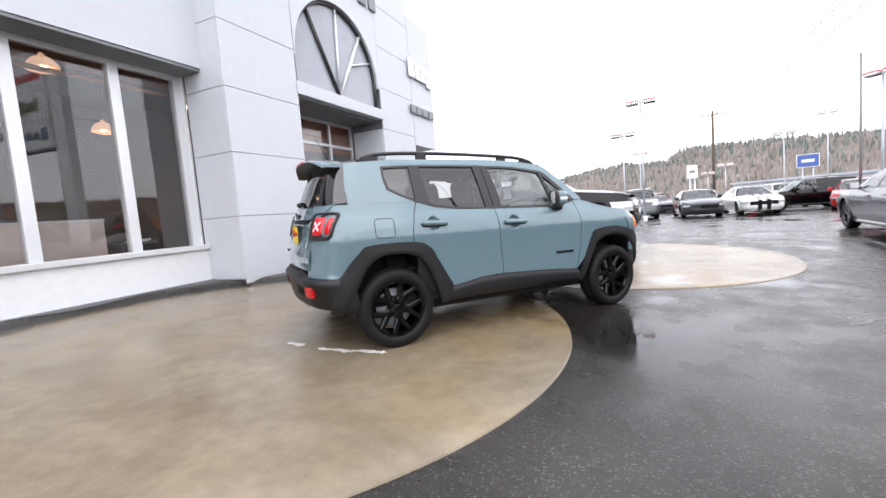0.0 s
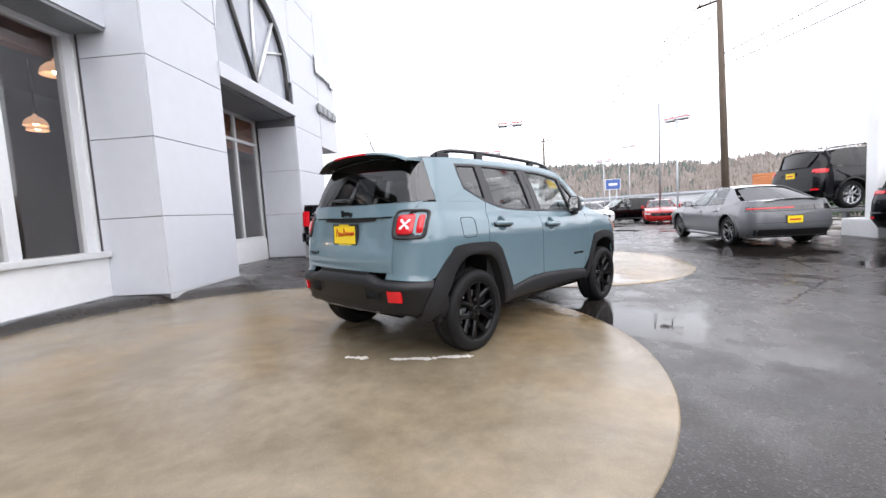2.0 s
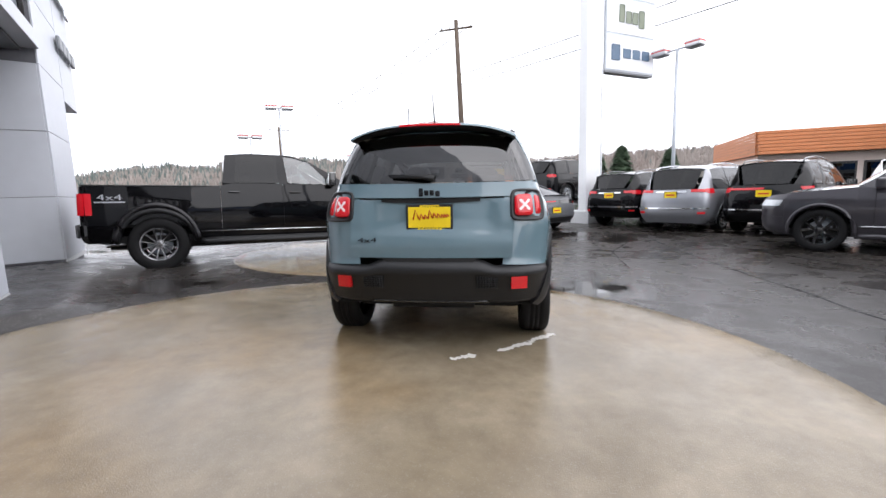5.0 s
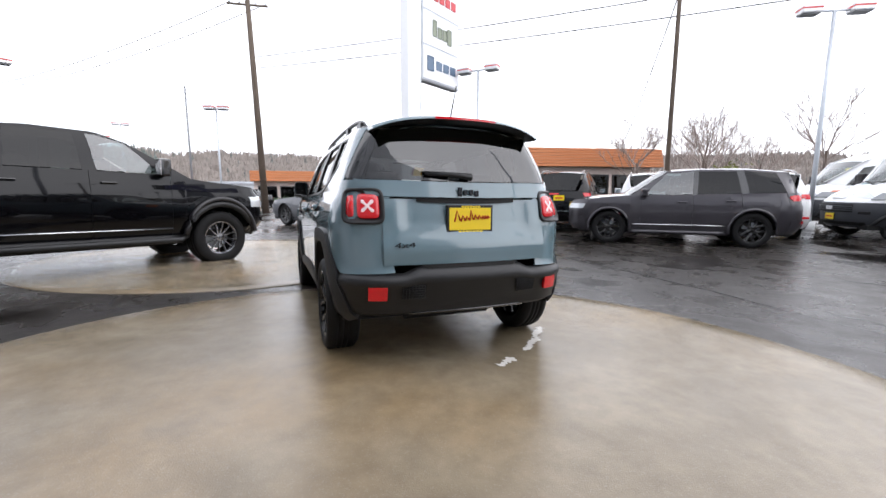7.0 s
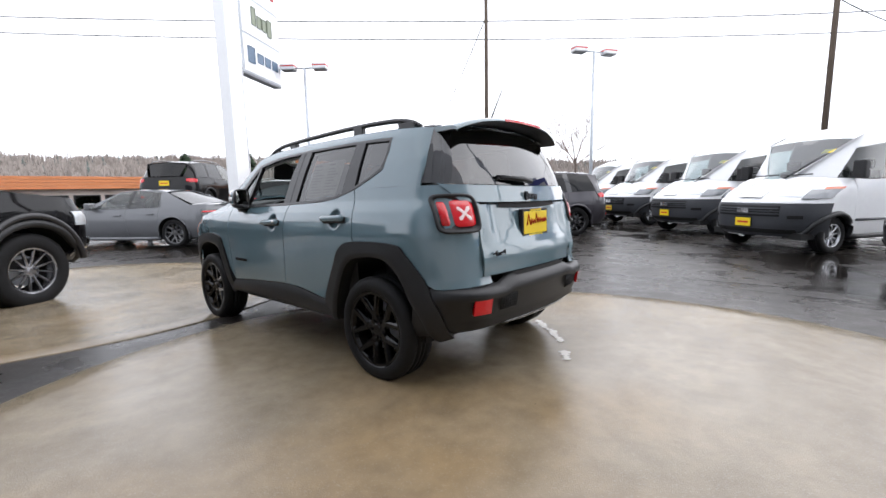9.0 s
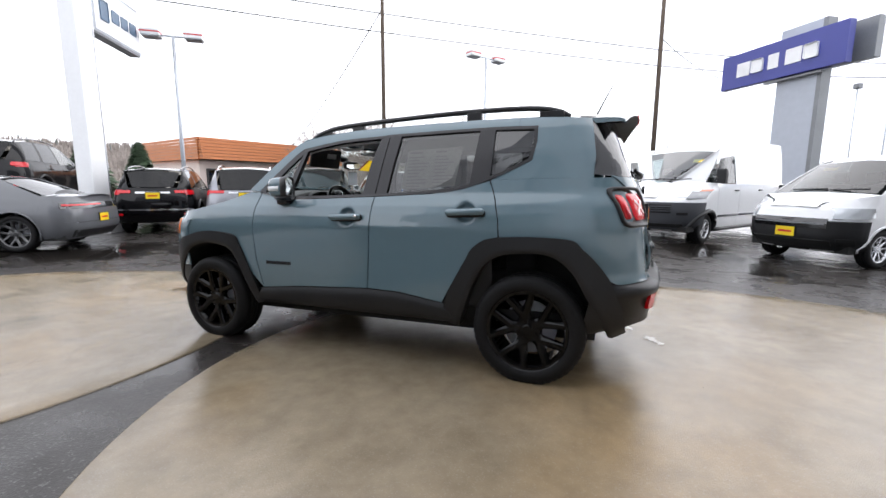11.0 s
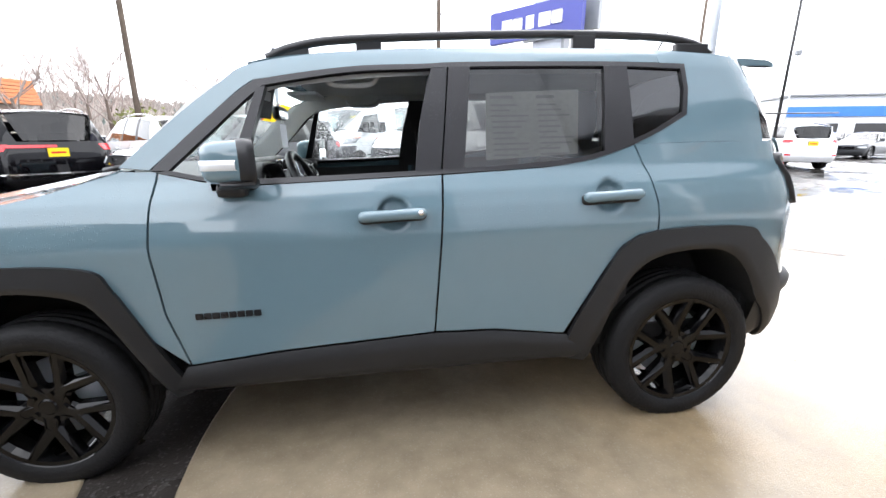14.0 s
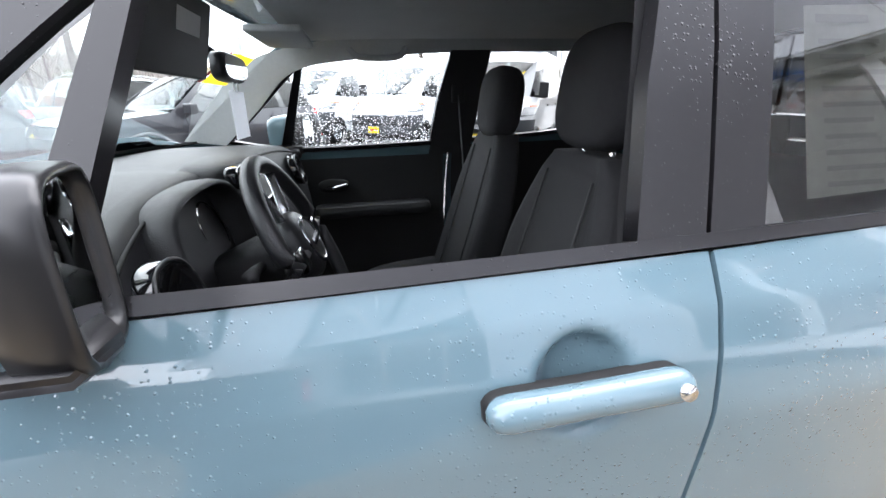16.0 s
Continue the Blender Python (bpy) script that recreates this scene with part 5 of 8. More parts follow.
    for k in range(13):
        t = k / 12
        xe, ze = 0.895 + (0.45 - 0.895) * t, 1.210 + (1.575 - 1.210) * t
        w = S0(xe, ze)[1] - 0.01
        rows.append([Vector((xe + (0.24 - 0.14 * t) * (1 - f * f), w * f, ze + 0.036 * t * (1 - f**4) - 0.01)) for f in np.linspace(-1, 1, 17)])
    sheet("windscreen", rows, CLEARG, jeep, 0, "", CEN)
    cowl = [[Vector((0.895 + 0.24 * (1 - f * f) + d, (S0(0.895, 1.21)[1] - 0.03) * f, 1.196 - d * 0.15)) for f in np.linspace(-1, 1, 17)] for d in (-0.03, 0.09)]
    sheet("cowl", cowl, PLASTIC, jeep, 0.01, "", CEN)
    # rear face
    def rear(name, grid, off, material, parent=None, thick=0.012, label=""):
        return sheet(name, [[Rr(y, z, off) for y, z in row] for row in grid], material, parent or jeep, thick, label, CEN)

    gl_lo = smooth_line([(-0.768, 1.256), (-0.72, 1.246), (-0.50, 1.241), (0, 1.236), (0.50, 1.241), (0.72, 1.246), (0.768, 1.256)], 32)
    gate_hi = ruled([(y, 1.128 + 0.006 * (y / 0.55) ** 2) for y in np.linspace(-0.66, 0.66, 33)], [(y * 0.95, z - 0.006) for y, z in gl_lo], 6)
    tailgate = rear("tailgate", gate_hi, 0.012, ANVIL, label="blue-grey tailgate")
    ys = np.linspace(-0.585, 0.585, 41)
    lowg = []
    for z in np.linspace(0.702, 1.118, 26):
        row = []
        for y in ys:
            rec = 0.022 * max(0.0, min(1.0, (z - 0.86) / 0.10)) * max(0.0, min(1.0, (0.50 - abs(y)) / 0.08))
            row.append(Rr(y, z, 0.008 - rec + 0.016 * math.exp(-((z - 0.80) / 0.07) ** 2)))
        lowg.append(row)
    sheet("tailgate_lower", lowg, ANVIL, tailgate, 0.012, "", CEN)
    # near-black strip that paints the shadow line under the upper tailgate
    rear("shadow_slot", ruled([(y, 1.100 - 0.012 * (1 - (y / 0.36) ** 2)) for y in np.linspace(-0.36, 0.36, 13)], [(y, 1.126) for y in np.linspace(-0.36, 0.36, 13)], 2), -0.004, DARK, tailgate, 0)
    rear_glass = rear("rear_window", ruled(gl_lo, [(y * 0.814, 1.608) for y, _ in gl_lo], 10), -0.004, REARTINT, None, 0)
    for s in (1, -1):
        rear("glass_border", ruled([(s * (0.768 - 0.143 * t), 1.256 + 0.350 * t) for t in np.linspace(0, 1, 7)], [(s * (0.668 - 0.133 * t), 1.256 + 0.350 * t) for t in np.linspace(0, 1, 7)], 4), -0.001, BLACKGLOSS, rear_glass, 0)
    # wiper
    wp = tube("rear_wiper", [Rr(-0.03, 1.262, 0.03), Rr(0.06, 1.275, 0.035), Rr(0.29, 1.280, 0.02)], [0.022, 0.016, 0.008], PLASTIC, jeep, 8)
    tube("wiper_blade", [Rr(-0.04, 1.285, 0.012), Rr(0.31, 1.292, 0.012)], 0.009, PLASTIC, wp, 6)
    # spoiler
    top, bot = [], []
    for x0, x1, zz, tip in ((-1.56, -1.56, -0.018, 0.0), (-1.62, -1.61, 0.006, 0.006), (-1.74, -1.69, 0.012, 0.016), (-1.835, -1.755, 0.010, 0.020), (-1.873, -1.785, 0.002, 0.024), (-1.880, -1.790, -0.012, 0.025)):
        top.append([Vector((x0 + (x1 - x0) * f * f, 0.612 * f, 1.652 - 0.058 * abs(f) ** 3 - tip * f**4 + zz)) for f in np.linspace(-1, 1, 25)])
    for x0, x1, zz, tip in ((-1.880, -1.790, -0.012, 0.025), (-1.83, -1.755, -0.022, 0.020), (-1.70, -1.66, -0.024, 0.014)):
        bot.append([Vector((x0 + (x1 - x0) * f * f, 0.609 * f, 1.652 - 0.058 * abs(f) ** 3 - tip * f**4 + zz)) for f in np.linspace(-1, 1, 25)])
    sp = sheet("roof_spoiler", top, ANVIL, jeep, 0.0, "", CEN)
    sheet("spoiler_underside", bot, PLASTIC, sp, 0.0, "", (0, 0, 3))
    for k in (0, -1):
        edge = [row[k] for row in top]
        sheet("spoiler_end", [edge, [v - Vector((0, 0, 0.030 * (1 - i / (len(edge) - 1)) + 0.010)) for i, v in enumerate(edge)]], ANVIL, sp, 0.0, "", CEN)
    sheet("brake_lamp_strip", [[Vector((-1.882 + 0.09 * (y / 0.615) ** 2, y, z - 0.058 * abs(y / 0.625) ** 3)) for y in np.linspace(-0.22, 0.22, 9)] for z in (1.638, 1.652)], REDLIT, sp, 0.008, "red brake lamp strip", CEN)
    def L(q, z, off, s):
        e, rc = JT(JXR, z), RC(z)
        flat = JT(JW, z) * 0.98 - rc
        q0 = flat - 0.545
        if q <= q0:
            p = Rr(0.545 + q, z, off)
        else:
            a = (q - q0) / rc
            if a < math.pi / 2:
                p = np.array((e + rc * (1 - math.cos(a)) - off * math.cos(a), flat + rc * math.sin(a) + off * math.sin(a), z))
            else:
                p = np.array((e + rc + (a - math.pi / 2) * rc, flat + rc + off, z))
        return p * np.array((1, s, 1))

    # bumper
    prof = [(0.345, -0.10), (0.37, -0.02), (0.40, 0.004), (0.44, -0.004), (0.455, 0.006), (0.58, 0.012), (0.60, 0.030), (0.64, 0.034), (0.668, 0.026), (0.694, -0.02)]
    qs = np.concatenate((np.linspace(-0.545, 0.0, 14)[:-1], np.linspace(0.0, 0.50, 22)))
    grid = []
    for z, o in prof:
        half = []
        for q in qs:
            k = min(1.0, max(0.0, (q - 0.15) / 0.25))
            zz = z - 0.045 * max(0.0, (z - 0.45) / 0.244) * min(1.0, max(0.0, (q + 0.19) / 0.10))
            half.append((q, zz, o * (1 - k) + (0.012 if z < 0.66 else 0.0) * k))
        grid.append([L(q, zz, o2, 1) for q, zz, o2 in half[::-1]] + [L(q, zz, o2, -1) for q, zz, o2 in half[1:]])
    bmp = sheet("rear_bumper", grid, PLASTIC, jeep, 0.0, "charcoal plastic rear bumper", CEN)
    rear("step_slot", ruled([(y, 0.676) for y in np.linspace(-0.31, 0.31, 9)], [(y, 0.700) for y in np.linspace(-0.35, 0.35, 9)], 2), 0.022, DARK, bmp, 0)
    tube("skid_trim", [Rr(y, 0.385, -0.004) for y in np.linspace(-0.42, 0.42, 17)], 0.012, BLACKGLOSS, bmp, 6)
    for s in (1, -1):
        rear("reflector", ruled([(s * y, 0.485) for y in np.linspace(0.572, 0.676, 6)], [(s * y, 0.582) for y in np.linspace(0.572, 0.676, 6)], 4), 0.030, REDLENS, bmp, 0.02, "red bumper reflector")
        gr = rear("bumper_grille", ruled([(s * y, 0.488) for y in np.linspace(0.335, 0.485, 6)], [(s * y, 0.578) for y in np.linspace(0.325, 0.485, 6)], 3), 0.016, DARK, bmp, 0)
        for k in range(6):
            tube("grille_bar", [Rr(s * (0.332 + 0.003 * k), 0.493 + 0.016 * k, 0.022), Rr(s * 0.483, 0.493 + 0.016 * k, 0.022)], 0.003, PLASTIC, gr, 4)
        for k in range(8):
            tube("grille_bar", [Rr(s * (0.34 + 0.02 * k), 0.488, 0.022), Rr(s * (0.34 + 0.02 * k), 0.578, 0.022)], 0.003, PLASTIC, gr, 4)
    # tail lamps, wrapped round the corner
    def rounded(cq, cz, hw, hh, pw, rings, s, n=40):
        g = []
        for k, off in rings:
            row = []
            for i in range(n + 1):
                a = 2 * math.pi * i / n
                c, d = math.cos(a), math.sin(a)
                m = (abs(c) ** pw + abs(d) ** pw) ** (-1 / pw)
                row.append(L(cq + hw * k * c * m, cz + hh * k * d * m, off, s))
            g.append(row)
        return g

    for s in (1, -1):
        tl = sheet("tail_lamp", rounded(0.163, 1.072, 0.140, 0.114, 6, ((1.0, 0.0), (0.995, 0.014), (0.96, 0.022), (0.87, 0.022), (0.81, 0.004), (0.02, 0.004)), s), PLASTIC, jeep, 0, "square red lamp in a black bezel with a pale cross", CEN)
        sheet("lens", rounded(0.126, 1.072, 0.070, 0.076, 6, ((1.0, 0.004), (0.95, 0.012), (0.6, 0.014), (0.02, 0.014)), s), REDLIT, tl, 0, "red lens", CEN)
        sheet("side_lens", rounded(0.244, 1.072, 0.026, 0.068, 6, ((1.0, 0.004), (0.9, 0.012), (0.02, 0.014)), s), REDLENS, tl, 0, "red side lens", CEN)
        for k in (45, 135):
            c, d = math.cos(radians(k)), math.sin(radians(k))
            g = []
            for w in (-1, -0.5, 0.5, 1):
                row = []
                for t in np.linspace(-1, 1, 11):
                    ww = (0.0075 + 0.0060 * t * t) * (1.0 - 0.75 * max(0.0, abs(t) - 0.8) / 0.2)
                    row.append(L(0.126 + 0.052 * t * c - w * ww * d, 1.072 + 0.052 * t * d + w * ww * c, 0.021 - 0.004 * abs(w), s))
                g.append(row)
            sheet("cross_bar", g, CROSS, tl, 0, "pale pressed cross", CEN)
    # plate, badge, lettering
    px = Rr(0, 0.985, 0.0)[0]
    pl = box("number_plate", jeep, YELLOW, px - 0.012, px - 0.004, -0.152, 0.152, 0.915, 1.062, 0.002, "yellow dealer plate with red script strokes")
    box("plate_frame", pl, PLASTIC, px - 0.010, px + 0.02, -0.168, 0.168, 0.897, 1.080, 0.006)
    for k, (y0, y1, z0, z1) in enumerate(((0.115, 0.075, 0.965, 1.018), (0.068, 0.040, 0.965, 0.995), (0.036, 0.012, 0.968, 0.992), (0.006, -0.020, 0.970, 1.020), (-0.026, -0.050, 0.972, 1.000), (-0.056, -0.078, 0.974, 0.998), (-0.086, -0.102, 0.974, 0.994), (-0.106, -0.120, 0.975, 0.996), (-0.124, -0.140, 0.976, 0.996))):
        z0, z1 = 0.985 + (z0 - 0.975) * 1.3, 0.985 + (z1 - 0.975) * 1.3
        tube("print_stroke", [(px - 0.013, y0, z0), (px - 0.013, (y0 + y1) / 2 + 0.004, z1), (px - 0.013, y1, z0 + 0.008)], 0.0058, REDINK, pl, 5)
    for z0, z1, a in ((1.064, 1.076, 0.07), (0.900, 0.912, 0.09)):
        for k in range(7):
            box("print_bar", pl, YELLOW, px - 0.0125, px - 0.0095, -a + k * 2 * a / 7, -a + k * 2 * a / 7 + a * 0.22, z0, z1)
    bx = Rr(0, 1.15, 0.012)[0]
    for k, (w, hh) in enumerate(((0.030, 0.050), (0.030, 0.036), (0.030, 0.036), (0.032, 0.040))):
        y0 = 0.078 - 0.040 * k
        box("badge_bar", jeep, BADGE, bx - 0.012, bx + 0.004, y0 - w, y0, 1.145 - (0.008 if k in (0, 3) else 0), 1.145 + hh - (0.010 if k == 3 else 0), 0.004)
    text = bpy.data.curves.new("four_by_four", "FONT")
    text.body, text.size, text.extrude, text.align_x = "4x4", 0.047, 0.004, "CENTER"
    tob = bpy.data.objects.new("four_by_four", text)
    me = bpy.data.meshes.new_from_object(tob)
    me.materials.append(BADGE)
    bpy.data.objects.remove(tob)
    lt = new("badge_lettering", me)
    lt.parent = jeep
    lt.matrix_local = pose(Rr(0.455, 0.85, 0.030)[0] - 0.002, 0.455, 0.812, 90, 0, -90 + 3) @ Matrix.Diagonal((2.0, 1, 1, 1))
    # handles, fuel flap, side badges
    for doors, cz, xs in ((front_doors, 1.010, (0.082, -0.168)), (rear_doors, 1.040, (-0.782, -1.030))):
        for s, d in zip((1, -1), doors):
            prof_r = ((0.0, 0.008), (0.02, 0.015), (0.05, 0.0195), (0.10, 0.0215), (0.5, 0.0205), (0.90, 0.0215), (0.95, 0.0195), (0.98, 0.015), (1.0, 0.008))
            pts, rs, fo2, fr2 = [], [], [], []
            for t, r in prof_r:
                x, z = xs[0] + (xs[1] - xs[0]) * t, cz - 0.002 + 0.006 * t
                pts.append(S(x, z, 0.026) * np.array((1, s, 1)))
                rs.append(r)
                fo2.append(S(x, z - 0.004, 0.004) * np.array((1, s, 1)))
                fr2.append(r + 0.0022)
            hd = tube("door_handle", pts, rs, ANVIL, d, 16)
            tube("handle_gasket", fo2, fr2, DARK, hd, 12)
            if doors is front_doors and s == 1:
                tube("key_lock", [S(-0.145, cz + 0.004, 0.040), S(-0.145, cz + 0.004, 0.052)], 0.010, CHROME, hd, 12)
    fl = []
    for k in range(41):
        a = 2 * math.pi * k / 40
        m = (abs(math.cos(a)) ** 6 + abs(math.sin(a)) ** 6) ** (-1 / 6)
        fl.append(S(-1.36 + 0.085 * math.cos(a) * m, 1.03 + 0.080 * math.sin(a) * m, 0.0005) * np.array((1, -1, 1)))
    tube("fuel_flap_gap", fl, 0.0028, DARK, jeep, 5, cap=False)
    for d, s in zip(front_doors, (1, -1)):
        for k in range(8):
            x0 = 0.70 - 0.0295 * k
            q = S(x0 - 0.012, 0.667, 0.0)
            box("badge_bar", d, BADGE, x0 - 0.0265, x0, s * (q[1] - 0.004), s * (q[1] + 0.005), 0.655, 0.679, 0.002)
    # mirrors: a shell drawn out of rounded sections along x
    def section(x, k, s, hw, hh, cy, cz, n=36, p=4.5):
        row = []
        for i in range(n + 1):
            a = 2 * math.pi * i / n
            c, d = math.cos(a), math.sin(a)
            m = (abs(c) ** p + abs(d) ** p) ** (-1 / p)
            y, z = hw * k * c * m, hh * k * d * m
            z += 0.012 * (y / hw) * (z < 0) * 1.0
            row.append(Vector((x - 0.045 * (y / hw + 1) * 0.5, s * (cy + y), cz + z)))
        return row

    for s in (1, -1):
        A = (s, 0.070, 0.077, 0.904, 1.219)
        cap = sheet("mirror", [section(x, k, *A) for x, k in ((0.478, 1.0), (0.525, 0.99), (0.560, 0.955), (0.585, 0.89), (0.602, 0.77), (0.610, 0.6), (0.612, 0.02))], ANVIL, jeep, 0.0, "blue-grey door mirror with a silver band", (0.5, s * 0.93, 1.216))
        B = (s, 0.072, 0.081, 0.902, 1.217)
        sheet("mirror_rim", [section(x, k, *B) for x, k in ((0.492, 0.97), (0.490, 1.01), (0.462, 1.03), (0.444, 1.02), (0.437, 0.98), (0.438, 0.93), (0.447, 0.90))], BLACKSATIN, cap, 0.0, "black mirror housing", (0.45, s * 0.93, 1.216))
        sheet("mirror_glass", [section(x, k, *B) for x, k in ((0.447, 0.91), (0.446, 0.5), (0.446, 0.01))], MIRRORGLASS, cap, 0.0, "", (0.6, s * 0.93, 1.216))
        g = []
        for z in (1.198, 1.204, 1.226, 1.232):
            row = []
            off = 0.0035 if 1.2 < z < 1.23 else 0.0
            for x, k in ((0.498, 1.0), (0.525, 0.99), (0.560, 0.955), (0.585, 0.89), (0.602, 0.77), (0.610, 0.6), (0.612, 0.3), (0.612, -0.3), (0.606, -0.6)):
                row.append(Vector((x + off - 0.045 * (k + 1) * 0.5, s * (0.904 + (0.070 + off) * k), z)))
            g.append(row)
        sheet("mirror_band", g, PALEBAND, cap, 0.0, "pale silver band", (0.5, s * 0.93, 1.216))
        sheet("mirror_base", [section(x, 1.0, s, hw, 0.020, 0.890, 1.149, 28, 3.0) for x, hw in ((0.448, 0.02), (0.452, 0.085), (0.52, 0.086), (0.565, 0.066), (0.58, 0.02))], TRIMBLK, cap, 0.0, "", (0.5, s * 0.9, 1.13))
        part("mirror_arm", box_bm(0.46, 0.56, s * 0.78, s * 0.90, 1.100, 1.150, 0.02), TRIMBLK, cap, "", True)
    # roof rails and aerial
    for s in (1, -1):
        rl = smooth_line([(0.40, s * 0.615, 1.598), (0.30, s * 0.615, 1.636), (0.1, s * 0.615, 1.664), (-0.45, s * 0.612, 1.683), (-0.9, s * 0.606, 1.688), (-1.24, s * 0.60, 1.678), (-1.40, s * 0.595, 1.652), (-1.48, s * 0.59, 1.612)], 40)
        rr = tube("roof_rail", rl, 0.015, BLACKSATIN, jeep, 10, flat=1.15)
        for x0, x1, zt in ((0.38, 0.24, 1.622), (0.06, -0.04, 1.660), (-0.93, -0.83, 1.672), (-1.45, -1.30, 1.640)):
            box("rail_foot", rr, BLACKSATIN, x0, x1, s * 0.588, s * 0.622, 1.60, zt + 0.012, 0.006)
    tube("aerial", [(-1.56, 0.0, 1.64), (-1.59, 0.0, 1.69), (-1.70, 0.0, 1.90)], [0.020, 0.007, 0.003], BLACKSATIN, jeep, 8)
    # underside
    box("underbody", jeep, DARK, -1.50, 1.60, -0.66, 0.66, 0.24, 0.42, 0.03)
    box("floor_pan", jeep, DARK, -1.62, 0.95, -0.80, 0.80, 0.36, 0.44)
    for xw in (-1.285, 1.285):
        box("wheel_well", jeep, DARK, xw - 0.44, xw + 0.44, -0.52, 0.52, 0.40, 0.92)
        for s in (1, -1):
            xe = xw + (0.36 if xw > 0 else -0.36)
            box("splash_guard", jeep, DARK, xe - 0.02, xe + 0.02, s * 0.40, s * 0.80, 0.30, 0.80)
        tube("axle", [(xw, -0.7, 0.34), (xw, 0.7, 0.34)], 0.045, DARK, jeep, 8)
    tube("silencer", [(-1.6, -0.3, 0.32), (-1.6, 0.35, 0.32)], 0.07, DARK, jeep, 12)
    for xw in (1.285, -1.285):
        for s in (1, -1):
            put_wheel(jeep, xw, s * 0.895, 0.34, 0.34, 0.240, 0.225, 5, RIMBLACK, 20 * s + (12 if xw > 0 else -7))


PALEBAND = mat("pale_silver_paint", (0.72, 0.73, 0.74), 0.3, 0.2, 0.03, 10, coat=0.5)
MIRRORGLASS = mat("mirror_glass", (0.85, 0.86, 0.87), 0.02, 1.0, 0.01)
REARTINT = glass("rear_privacy_glass", (0.17, 0.175, 0.18), 0.7, 0.0, 2.0)
JTINT = glass("privacy_glass", (0.42, 0.43, 0.42), 0.8, 0.0, 1.85)
# faint glow added to the cross in place of its bright reflections
CROSS = mat("glowing_lamp_cross", (0.72, 0.58, 0.58), 0.25, 0.0, 0.10, 30, emit=((1.0, 0.80, 0.80), 0.10))
BADGE = mat("dark_badge", (0.015, 0.018, 0.022), 0.25, 0.4)
BLACKSATIN = mat("satin_black", (0.012, 0.012, 0.013), 0.32, 0.0, 0.1)
RIMBLACK = mat("gloss_black_alloy", (0.003, 0.003, 0.0034), 0.05, 0.0, 0.1, 12, coat=0.0)
RIMBLACK.node_tree.nodes["Principled BSDF"].inputs["IOR"].default_value = 1.33
build_jeep()


# ---------- cabin ----------
def blob(name, c, h, p, material, parent, tilt=0, m=None, label=""):
    """A cushion-like rounded block: half sizes h, squareness p."""
    q = 2.0 / p
    pw = lambda v: math.copysign(abs(v) ** q, v)
    T = (m or Matrix()) @ pose(*c, 0, tilt, 0)
    V, F, nu, nv = [], [], 28, 15
    for j in range(nv):
        b = -math.pi / 2 + math.pi * j / (nv - 1)
        for i in range(nu):
            a = 2 * math.pi * i / nu
            V.append(tuple(T @ Vector((h[0] * pw(math.cos(b)) * pw(math.cos(a)), h[1] * pw(math.cos(b)) * pw(math.sin(a)), h[2] * pw(math.sin(b))))))
    for j in range(nv - 1):
        for i in range(nu):
            F.append((j * nu + i, j * nu + (i + 1) % nu, (j + 1) * nu + (i + 1) % nu, (j + 1) * nu + i))
    return raw(name, V, F, material, parent, True, label)


